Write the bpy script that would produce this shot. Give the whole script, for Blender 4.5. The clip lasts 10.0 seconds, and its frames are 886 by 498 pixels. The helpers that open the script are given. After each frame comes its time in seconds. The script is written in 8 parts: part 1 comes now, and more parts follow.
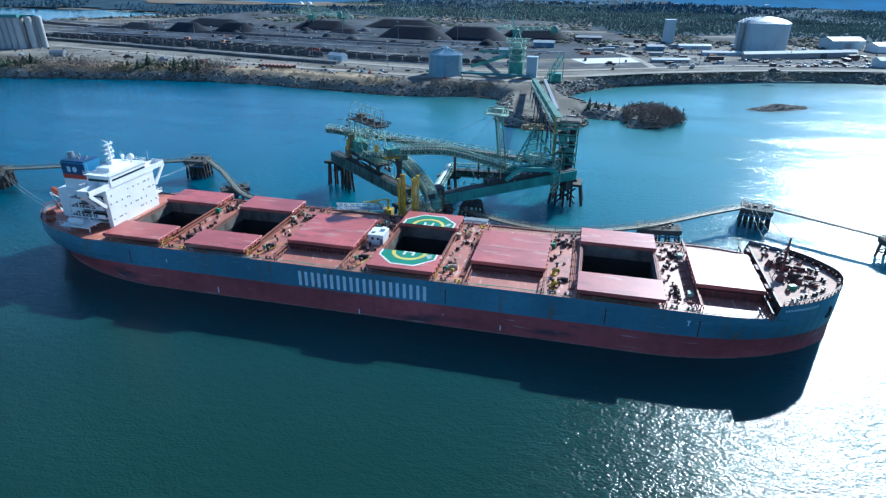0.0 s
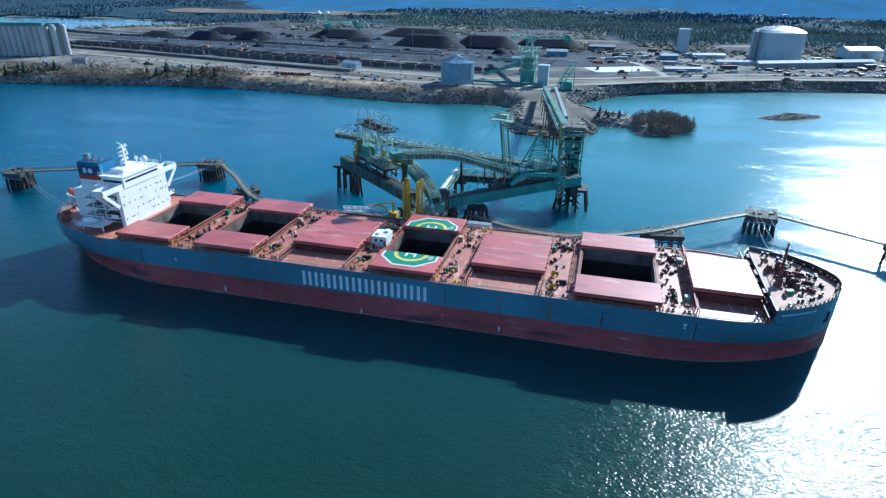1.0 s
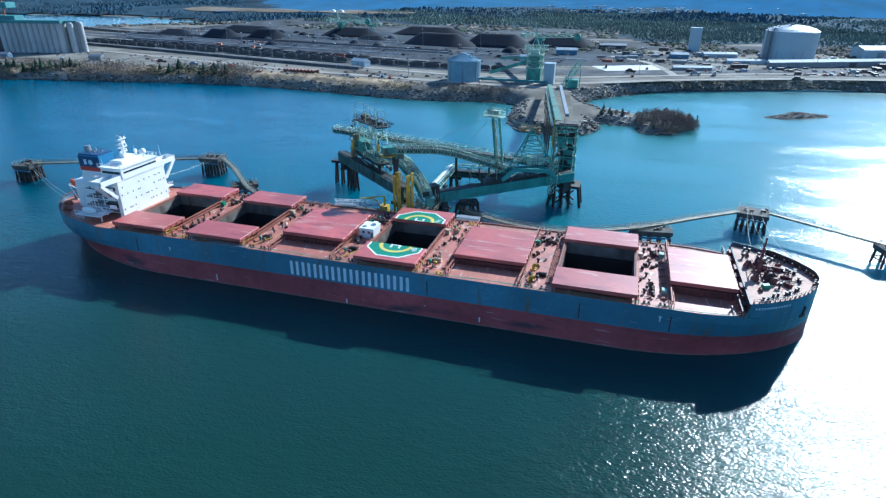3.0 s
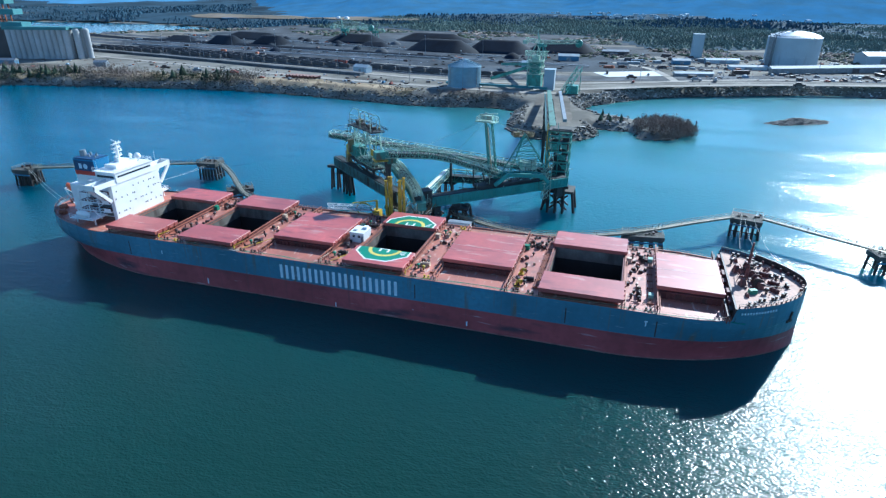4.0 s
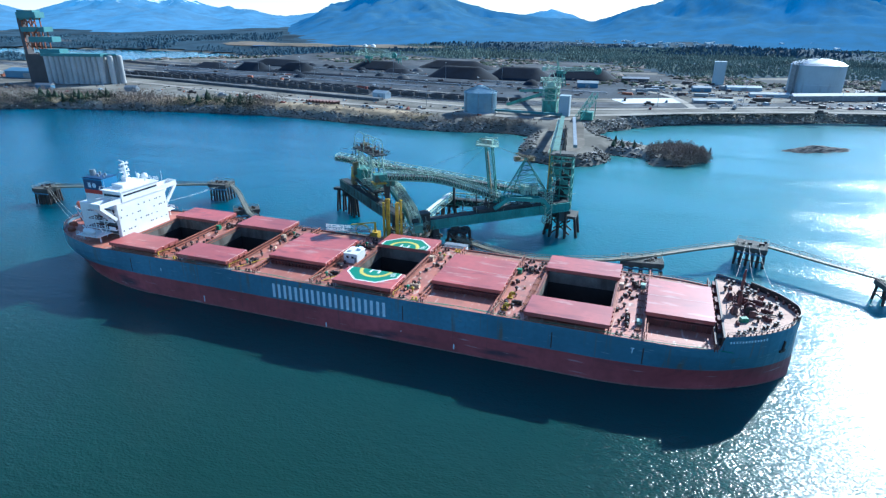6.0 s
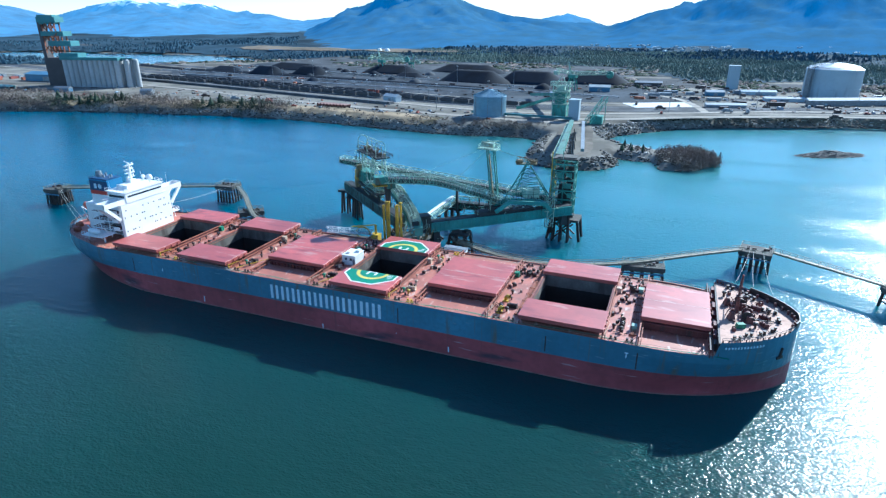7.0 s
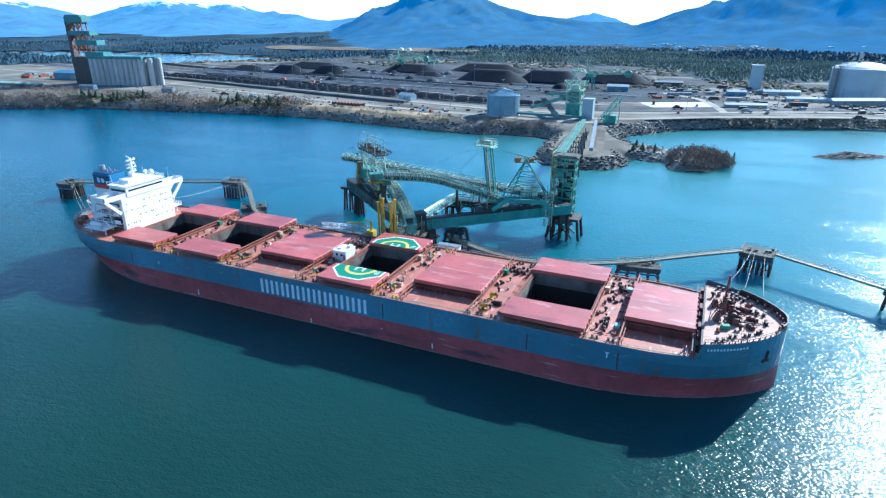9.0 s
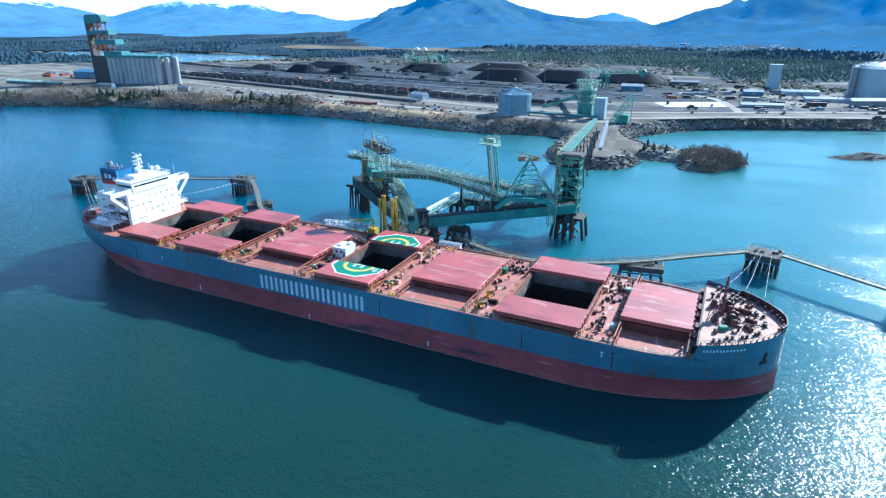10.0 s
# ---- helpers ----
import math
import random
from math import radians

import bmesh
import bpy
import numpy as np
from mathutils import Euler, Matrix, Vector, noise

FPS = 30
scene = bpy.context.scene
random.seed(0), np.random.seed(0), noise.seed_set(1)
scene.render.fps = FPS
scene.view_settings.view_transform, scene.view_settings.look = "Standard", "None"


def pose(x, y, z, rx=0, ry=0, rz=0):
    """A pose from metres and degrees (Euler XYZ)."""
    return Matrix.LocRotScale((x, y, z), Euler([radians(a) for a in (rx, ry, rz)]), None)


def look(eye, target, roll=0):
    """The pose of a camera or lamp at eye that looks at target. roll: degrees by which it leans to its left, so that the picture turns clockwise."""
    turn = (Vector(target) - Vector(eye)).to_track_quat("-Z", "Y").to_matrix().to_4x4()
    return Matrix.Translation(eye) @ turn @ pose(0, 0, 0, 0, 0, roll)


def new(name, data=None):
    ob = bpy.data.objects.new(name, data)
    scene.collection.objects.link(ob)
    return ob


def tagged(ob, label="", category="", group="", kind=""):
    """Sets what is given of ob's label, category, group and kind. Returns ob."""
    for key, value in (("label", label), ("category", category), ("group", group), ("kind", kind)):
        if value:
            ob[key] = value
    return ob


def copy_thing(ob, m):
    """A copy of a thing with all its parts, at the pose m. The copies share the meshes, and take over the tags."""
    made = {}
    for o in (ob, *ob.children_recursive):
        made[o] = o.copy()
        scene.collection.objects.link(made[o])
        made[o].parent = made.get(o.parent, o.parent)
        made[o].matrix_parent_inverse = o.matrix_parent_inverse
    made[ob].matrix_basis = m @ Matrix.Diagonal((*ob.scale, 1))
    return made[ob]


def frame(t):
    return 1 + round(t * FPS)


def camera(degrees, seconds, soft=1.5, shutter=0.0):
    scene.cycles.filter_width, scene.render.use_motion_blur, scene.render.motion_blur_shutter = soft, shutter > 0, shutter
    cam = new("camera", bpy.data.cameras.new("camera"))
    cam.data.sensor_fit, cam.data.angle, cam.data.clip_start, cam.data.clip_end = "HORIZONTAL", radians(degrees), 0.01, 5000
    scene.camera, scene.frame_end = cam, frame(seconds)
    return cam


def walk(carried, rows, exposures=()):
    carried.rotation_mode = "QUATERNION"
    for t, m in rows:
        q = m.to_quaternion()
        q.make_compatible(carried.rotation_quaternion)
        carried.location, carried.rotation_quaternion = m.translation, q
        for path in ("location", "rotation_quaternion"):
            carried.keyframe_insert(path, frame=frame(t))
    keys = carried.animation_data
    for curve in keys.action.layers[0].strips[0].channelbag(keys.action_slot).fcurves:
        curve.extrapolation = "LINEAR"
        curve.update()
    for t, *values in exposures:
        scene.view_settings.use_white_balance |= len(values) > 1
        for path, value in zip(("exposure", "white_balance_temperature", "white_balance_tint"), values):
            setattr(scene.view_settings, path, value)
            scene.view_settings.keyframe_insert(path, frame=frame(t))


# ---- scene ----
cam = camera(73.93, 10.0, soft=1.35)
PATH = [
    (0, (67.60, -121.35, 80.57), (46.554, -33.510, 37.661), 0.41),
    (0.5, (69.64, -122.35, 80.46), (47.233, -34.399, 38.488), 0.40),
    (1, (71.77, -123.48, 80.22), (48.157, -35.693, 38.568), 0.39),
    (1.5, (73.90, -124.21, 80.01), (49.128, -36.768, 38.298), 0.38),
    (2, (76.19, -124.64, 79.90), (50.833, -37.388, 38.124), 0.38),
    (2.5, (78.44, -124.65, 79.82), (52.685, -37.565, 37.956), 0.38),
    (4, (85.24, -123.71, 79.56), (58.065, -36.595, 38.665), 0.29),
    (4.5, (87.51, -123.15, 79.49), (59.329, -35.919, 39.524), 0.27),
    (5, (89.74, -122.49, 79.38), (60.446, -35.128, 40.532), 0.26),
    (5.5, (91.94, -121.81, 79.18), (61.429, -34.390, 41.407), 0.24),
    (7, (98.61, -119.51, 78.69), (64.454, -32.882, 42.257), 0.11),
    (7.5, (100.80, -118.61, 78.51), (65.704, -32.371, 42.030), 0.11),
    (8, (103.02, -117.63, 78.19), (67.068, -31.729, 41.753), 0.07),
    (8.5, (105.27, -116.75, 78.00), (68.425, -31.223, 41.566), 0.02),
    (9, (107.42, -115.87, 77.77), (69.611, -30.763, 41.327), -0.00),
    (9.5, (109.57, -114.86, 77.47), (70.585, -30.293, 41.011), -0.03),
    (10, (111.70, -113.73, 77.06), (71.428, -29.771, 40.608), -0.07),
]
walk(cam, [(t, look(eye, target, roll)) for t, eye, target, roll in PATH],
     exposures=[(0, 0.68, 4980, 1), (2.5, 0.77, 4980, 1), (5, 0.87, 4980, 1), (7.5, 1.02, 4980, 1), (10, 1.17, 4980, 1)])

# ---- world, sun, exposure ----
SUN_TO = Vector((0.364, 0.762, 0.536)).normalized()
sun_data = bpy.data.lights.new("sun", "SUN")
sun_data.energy, sun_data.angle, sun_data.color = 5.0, radians(0.6), (1.0, 0.93, 0.82)
sun = new("sun", sun_data)
sun.matrix_world = look(SUN_TO * 900, (0, 0, 0))
world = bpy.data.worlds.new("sky")
scene.world = world
world.use_nodes = True
wn = world.node_tree
sky = wn.nodes.new("ShaderNodeTexSky")
sky.sky_type, sky.sun_disc = "NISHITA", False
sky.sun_elevation = math.asin(SUN_TO.z)
sky.sun_rotation = math.atan2(SUN_TO.x, SUN_TO.y)
sky.altitude, sky.air_density, sky.dust_density, sky.ozone_density = 80, 1.0, 0.1, 4.0
wn.links.new(sky.outputs[0], wn.nodes["Background"].inputs[0])
wn.nodes["Background"].inputs[1].default_value = 0.098


# ---- materials ----
def mat(name, color, rough=0.6, metal=0.0, vary=0.25, scale=0.5, fine=6.0, bump=0.0, stain=None, stain_amount=0.0, stain_scale=(0.2, 0.2, 0.2), spec=0.5, glow=0.0, marks=None, marks_amount=0.0, marks_scale=(1, 1, 1), island=0.0, runs=None):
    """A painted or natural surface: base colour varied at two scales, stains with their own colour, fine relief."""
    m = bpy.data.materials.new(name)
    m.use_nodes = True
    nt = m.node_tree
    b = nt.nodes["Principled BSDF"]
    b.inputs["Roughness"].default_value = rough
    b.inputs["Metallic"].default_value = metal
    b.inputs["Specular IOR Level"].default_value = spec
    tc = nt.nodes.new("ShaderNodeTexCoord")

    def noise_node(s, detail, mapping=None):
        n = nt.nodes.new("ShaderNodeTexNoise")
        n.inputs["Scale"].default_value, n.inputs["Detail"].default_value = s, detail
        if mapping:
            mp = nt.nodes.new("ShaderNodeMapping")
            mp.inputs["Scale"].default_value = mapping
            nt.links.new(tc.outputs["Object"], mp.inputs[0])
            nt.links.new(mp.outputs[0], n.inputs["Vector"])
        else:
            nt.links.new(tc.outputs["Object"], n.inputs["Vector"])
        return n

    def mix(a, c, fac, kind="MIX"):
        n = nt.nodes.new("ShaderNodeMix")
        n.data_type, n.blend_type = "RGBA", kind
        for k, v in ((0, fac), (6, a), (7, c)):
            if isinstance(v, (int, float)):
                n.inputs[k].default_value = v
            elif isinstance(v, tuple):
                n.inputs[k].default_value = (*v[:3], 1)
            else:
                nt.links.new(v, n.inputs[k])
        return n.outputs[2]

    def ramp(fac, lo, hi):
        r = nt.nodes.new("ShaderNodeMapRange")
        r.inputs[1].default_value, r.inputs[2].default_value = lo, hi
        nt.links.new(fac, r.inputs[0])
        return r.outputs[0]

    big, small = noise_node(scale, 4), noise_node(fine, 3)
    dark = tuple(c * (1 - vary) for c in color)
    light = tuple(min(1, c * (1 + vary * 0.6)) for c in color)
    col = mix(dark, light, ramp(big.outputs["Fac"], 0.32, 0.68))
    info = nt.nodes.new("ShaderNodeObjectInfo")
    col = mix(col, tuple(c * (1 - vary * 1.2) for c in color), mix((0, 0, 0), (0.5, 0.5, 0.5), ramp(small.outputs["Fac"], 0.4, 0.75)))
    hsv = nt.nodes.new("ShaderNodeHueSaturation")
    val = nt.nodes.new("ShaderNodeMapRange")
    val.inputs[3].default_value, val.inputs[4].default_value = 1 - vary * 0.35, 1 + vary * 0.35
    nt.links.new(info.outputs["Random"], val.inputs[0])
    nt.links.new(val.outputs[0], hsv.inputs["Value"])
    nt.links.new(col, hsv.inputs["Color"])
    col = hsv.outputs[0]
    if island:
        piece = nt.nodes.new("ShaderNodeNewGeometry")
        each = nt.nodes.new("ShaderNodeMapRange")
        each.inputs[3].default_value, each.inputs[4].default_value = 1 - island, 1 + island
        nt.links.new(piece.outputs["Random Per Island"], each.inputs[0])
        tone = nt.nodes.new("ShaderNodeHueSaturation")
        nt.links.new(each.outputs[0], tone.inputs["Value"])
        nt.links.new(col, tone.inputs["Color"])
        col = tone.outputs[0]
    if stain:
        s = noise_node(1.0, 6, stain_scale)
        col = mix(col, stain, mix((0, 0, 0), (1, 1, 1), ramp(s.outputs["Fac"], 0.68 - stain_amount * 0.4, 0.78 - stain_amount * 0.25)))
    if marks:
        s = noise_node(1.0, 8, marks_scale)
        col = mix(col, marks, mix((0, 0, 0), (0.8, 0.8, 0.8), ramp(s.outputs["Fac"], 0.70 - marks_amount * 0.4, 0.74 - marks_amount * 0.3)))
    if runs:
        # narrow streaks running down from the edge above
        s = noise_node(1.0, 3, (0.9, 0.9, 0.035))
        col = mix(col, runs, mix((0, 0, 0), (0.75, 0.75, 0.75), ramp(s.outputs["Fac"], 0.60, 0.72)))
    nt.links.new(col, b.inputs["Base Color"])
    if bump:
        bp = nt.nodes.new("ShaderNodeBump")
        bp.inputs["Strength"].default_value, bp.inputs["Distance"].default_value = 0.6, bump
        nt.links.new(small.outputs["Fac"], bp.inputs["Height"])
        nt.links.new(bp.outputs[0], b.inputs["Normal"])
    if glow:
        nt.links.new(col, b.inputs["Emission Color"])
        b.inputs["Emission Strength"].default_value = glow
    return m


HULL_BLUE = mat("hull_blue", (0.085, 0.190, 0.272), 0.34, 0, 0.3, 0.06, 0.8, 0, (0.12, 0.11, 0.09), 0.16, (0.35, 0.35, 0.05), marks=(0.18, 0.26, 0.31), marks_amount=0.2, marks_scale=(0.25, 0.25, 1.6), runs=(0.13, 0.115, 0.10))
HULL_RED = mat("antifouling_red", (0.30, 0.070, 0.080), 0.5, 0, 0.45, 0.05, 0.5, 0, (0.06, 0.035, 0.05), 0.3, (0.05, 0.05, 0.25), marks=(0.40, 0.30, 0.31), marks_amount=0.14, marks_scale=(0.1, 0.1, 1.3), runs=(0.14, 0.05, 0.055))
WATERLINE = mat("waterline_growth", (0.26, 0.17, 0.15), 0.7, 0, 0.5, 0.3, 2.0, 0, (0.10, 0.05, 0.05), 0.45, (0.3, 0.3, 0.6))
DECK_RED = mat("deck_paint", (0.44, 0.145, 0.09), 0.5, 0, 0.28, 0.12, 1.2, 0.01, (0.25, 0.10, 0.065), 0.32, (0.25, 0.25, 0.25), 0.95, marks=(0.55, 0.40, 0.32), marks_amount=0.3, marks_scale=(0.9, 0.25, 0.5))
FORE_DECK = mat("forecastle_paint", (0.52, 0.33, 0.25), 0.7, 0, 0.25, 0.2, 1.5, 0.01, (0.28, 0.15, 0.11), 0.24, (0.4, 0.4, 0.4), 0.3)
LID_RED = mat("hatch_paint", (0.41, 0.082, 0.066), 0.47, 0, 0.25, 0.1, 0.7, 0, (0.22, 0.038, 0.036), 0.3, (0.12, 0.5, 0.3), 1.0, marks=(0.44, 0.22, 0.18), marks_amount=0.26, marks_scale=(0.12, 0.45, 0.5))
# shade on the coaming sides is put into this dark red
COAM = mat("shaded_coaming_red", (0.15, 0.04, 0.035), 0.6, 0, 0.3, 0.4, 2.0, 0, (0.07, 0.035, 0.03), 0.3, (0.5, 0.5, 0.2))
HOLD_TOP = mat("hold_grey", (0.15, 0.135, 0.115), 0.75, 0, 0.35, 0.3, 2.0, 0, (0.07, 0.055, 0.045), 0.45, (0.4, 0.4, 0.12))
# near black that paints the gloom deep in the holds
HOLD_SHADE = mat("hold_shade", (0.02, 0.018, 0.018), 0.9, 0, 0.3, 0.3, 2)
ORANGE_RED = mat("rail_orange", (0.33, 0.115, 0.065), 0.55, 0, 0.3, 0.5, 2)
CREAM = mat("deck_gear_cream", (0.55, 0.40, 0.28), 0.6, 0, 0.35, 0.6, 3)
DARK_GEAR = mat("deck_gear_dark", (0.055, 0.035, 0.03), 0.55, 0, 0.4, 0.8, 3)
WINDLASS = mat("rusty_windlass", (0.17, 0.055, 0.045), 0.6, 0, 0.5, 0.9, 4, 0, (0.03, 0.03, 0.03), 0.35, (1, 1, 1))
LOCKER_GREEN = mat("pale_green_locker", (0.26, 0.40, 0.32), 0.55, 0, 0.15, 0.6, 3)
GREEN_GEAR = mat("gear_green", (0.03, 0.22, 0.12), 0.5, 0, 0.25, 1, 4)
YELLOW = mat("paint_yellow", (0.55, 0.36, 0.03), 0.5, 0, 0.3, 0.5, 2, 0, (0.2, 0.12, 0.03), 0.25, (0.6, 0.6, 0.2))
PAD_GREEN = mat("pad_green", (0.02, 0.20, 0.11), 0.5, 0, 0.15, 0.3, 2)
PAD_YELLOW = mat("pad_yellow", (0.62, 0.50, 0.10), 0.5, 0, 0.15, 0.3, 2)
PAD_WHITE = mat("pad_white", (0.75, 0.75, 0.72), 0.5, 0, 0.1, 0.3, 2)
LETTER = mat("lettering_paint", (0.60, 0.72, 0.80), 0.5, 0, 0.1, 0.5, 3)
WHITE = mat("ship_white", (0.80, 0.80, 0.78), 0.45, 0, 0.06, 0.3, 2, 0, (0.6, 0.5, 0.4), 0.04, (0.6, 0.6, 0.1))
GLASS = mat("window_dark", (0.02, 0.03, 0.04), 0.12, 0, 0.1, 1, 3)
FUN_BLUE = mat("funnel_blue", (0.012, 0.055, 0.14), 0.45, 0, 0.1, 0.4, 2)
FUN_LIGHT = mat("funnel_light_blue", (0.04, 0.19, 0.36), 0.45, 0, 0.1, 0.4, 2)
FUN_RED = mat("funnel_red", (0.50, 0.05, 0.03), 0.45, 0, 0.1, 0.4, 2)
STEEL = mat("grey_steel", (0.25, 0.27, 0.29), 0.5, 0.3, 0.25, 0.5, 3)
ORANGE = mat("lifeboat_orange", (0.60, 0.10, 0.02), 0.4, 0, 0.1, 0.5, 2)
ROPE = mat("mooring_rope", (0.50, 0.50, 0.46), 0.8, 0, 0.2, 2, 8)
LOAD_GREEN = mat("loader_green", (0.10, 0.29, 0.235), 0.5, 0, 0.4, 0.25, 1.5, 0, (0.10, 0.075, 0.045), 0.24, (0.5, 0.5, 0.15), 0.3)
LOAD_PALE = mat("loader_pale_green", (0.41, 0.54, 0.43), 0.5, 0, 0.35, 0.3, 2, 0, (0.22, 0.17, 0.09), 0.22, (0.6, 0.6, 0.2), 0.3)
LOAD_RUST = mat("loader_rusty", (0.26, 0.20, 0.10), 0.7, 0, 0.5, 0.5, 2)
LOAD_DARK = mat("loader_dark", (0.03, 0.035, 0.035), 0.7, 0, 0.4, 0.4, 2)
GIRDER = mat("girder_green", (0.085, 0.27, 0.24), 0.55, 0, 0.25, 0.2, 1.2, 0, (0.05, 0.12, 0.10), 0.25, (0.7, 0.7, 0.12), 0.25)
# girder green with its shade painted in, plus dark stains
GIRDER_SHADED = mat("shaded_green_girder", (0.10, 0.17, 0.15), 0.6, 0, 0.4, 0.2, 1.2, 0, (0.05, 0.035, 0.025), 0.4, (0.7, 0.7, 0.12), 0.2)
# blue air haze is painted into the colour of the far trees
WOODS_FAR = mat("hazed_far_conifers", (0.056, 0.099, 0.130), 0.95, 0, 0.4, 0.01, 0.2, spec=0.02, island=0.2)
PILE = mat("pile_steel", (0.045, 0.035, 0.03), 0.75, 0, 0.5, 0.4, 2)
CAP = mat("dolphin_concrete", (0.085, 0.08, 0.07), 0.85, 0, 0.35, 0.5, 3, 0.01)
WALKWAY = mat("galvanised_walkway", (0.25, 0.235, 0.175), 0.6, 0.2, 0.3, 0.4, 3)
SEAM = mat("faded_seam", (0.52, 0.34, 0.30), 0.6, 0, 0.15, 0.5, 3)
RUBBER = mat("black_rubber", (0.015, 0.015, 0.016), 0.8, 0, 0.2, 1, 4)
GROUND = mat("gravel_ground", (0.215, 0.20, 0.17), 0.95, 0, 0.45, 0.03, 0.4, 0, (0.085, 0.078, 0.066), 0.42, (0.012, 0.04, 0.02), 0.1)
GRASS = mat("dry_grass", (0.40, 0.31, 0.20), 0.95, 0, 0.35, 0.05, 0.5, 0, (0.10, 0.085, 0.045), 0.35, (0.03, 0.06, 0.05), 0.1)
ROAD = mat("pale_gravel_road", (0.34, 0.31, 0.265), 0.9, 0, 0.25, 0.05, 0.5, 0, (0.17, 0.155, 0.13), 0.3, (0.02, 0.15, 0.1), 0.1)
# ballast, yard and coal are lifted and blued to imitate air haze
BALLAST = mat("hazed_ballast", (0.13, 0.135, 0.142), 0.95, 0, 0.5, 0.05, 0.4, spec=0.1)
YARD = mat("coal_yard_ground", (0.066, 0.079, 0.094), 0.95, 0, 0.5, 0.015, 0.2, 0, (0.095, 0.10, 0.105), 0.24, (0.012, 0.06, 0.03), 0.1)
COAL = mat("coal", (0.010, 0.017, 0.029), 0.9, 0, 0.4, 0.05, 0.6, spec=0.2)
ROCK = mat("riprap_rock", (0.37, 0.35, 0.32), 0.9, 0, 0.4, 0.25, 1.0, 0.02, island=0.6)
ROCK_WET_SHADED = mat("tidal_and_shaded_rock", (0.085, 0.08, 0.072), 0.8, 0, 0.5, 0.2, 1.0, 0.02, island=0.5)
SHRUB = mat("bare_shrub", (0.26, 0.21, 0.175), 0.9, 0, 0.4, 0.05, 1.5, spec=0.1, island=0.5)
# forest green lifted and greyed to imitate haze
CONIFER = mat("hazed_conifer_green", (0.120, 0.155, 0.125), 0.9, 0, 0.4, 0.012, 0.5, spec=0.05, island=0.18)
TAN_FLAT = mat("tan_cutover_ground", (0.20, 0.165, 0.125), 0.95, 0, 0.4, 0.008, 0.05, 0, (0.07, 0.07, 0.045), 0.35, (0.006, 0.02, 0.02), 0.05)
TRACK = mat("packed_gravel_track", (0.18, 0.16, 0.135), 0.95, 0, 0.3, 0.1, 0.8, spec=0.1)
SALT = mat("pale_spread_gravel", (0.62, 0.62, 0.60), 0.9, 0, 0.1, 0.05, 0.4, spec=0.1)
SHORE_CONIFER = mat("shore_conifer", (0.05, 0.068, 0.045), 0.9, 0, 0.4, 0.05, 1.0, spec=0.1, island=0.4)
GALLERY_GREEN = mat("weathered_gallery_green", (0.11, 0.20, 0.17), 0.7, 0, 0.25, 0.2, 1.5, 0, (0.07, 0.09, 0.08), 0.3, (0.3, 0.05, 0.3), 0.1)
SILO_STEEL = mat("corrugated_silo", (0.20, 0.31, 0.38), 0.42, 0.4, 0.18, 0.15, 1.0)
CONCRETE = mat("silo_concrete", (0.42, 0.425, 0.42), 0.85, 0, 0.2, 0.05, 0.6, 0, (0.28, 0.27, 0.25), 0.2, (0.1, 0.1, 0.015))
# blue-grey of the tank's unlit side is put into this white
TANK_WHITE = mat("tank_white_shaded", (0.36, 0.44, 0.49), 0.5, 0, 0.12, 0.05, 0.4, 0, (0.26, 0.30, 0.32), 0.2, (0.3, 0.3, 0.04))
ROOF_WHITE = mat("white_roofing", (0.72, 0.74, 0.74), 0.5, 0, 0.12, 0.1, 1)
SHED_ROOF = mat("pale_sheet_roof", (0.40, 0.45, 0.48), 0.6, 0, 0.2, 0.1, 1, 0, (0.28, 0.27, 0.25), 0.25, (0.2, 0.2, 0.2), 0.2)
SHED_BLUE = mat("shed_blue", (0.08, 0.18, 0.28), 0.55, 0, 0.15, 0.1, 1)
TEAL_CLAD = mat("teal_cladding", (0.06, 0.20, 0.21), 0.55, 0, 0.2, 0.08, 0.8)
RUST_STEEL = mat("rust_red_steel", (0.30, 0.09, 0.04), 0.7, 0, 0.3, 0.2, 1)
BROWN_CLAD = mat("brown_cladding", (0.075, 0.066, 0.068), 0.7, 0, 0.25, 0.1, 1)
# soil colour shifted to blue-grey as painted haze
HAZED_SOIL = mat("hazed_bare_soil", (0.080, 0.084, 0.090), 0.95, 0, 0.5, 0.03, 0.3, 0, (0.10, 0.106, 0.112), 0.22, (0.02, 0.06, 0.04), 0.1)
# woodland blued in its base colour, standing in for distance haze
WOODLAND = mat("hazed_woodland", (0.042, 0.074, 0.100), 0.95, 0, 0.6, 0.006, 0.03, 0, (0.10, 0.09, 0.08), 0.14, (0.004, 0.012, 0.01), 0.05)
CAR_RED = mat("wagon_red", (0.28, 0.07, 0.05), 0.6, 0, 0.2, 0.2, 1)
CAR_DARK = mat("wagon_dark", (0.07, 0.07, 0.075), 0.7, 0, 0.3, 0.2, 1)


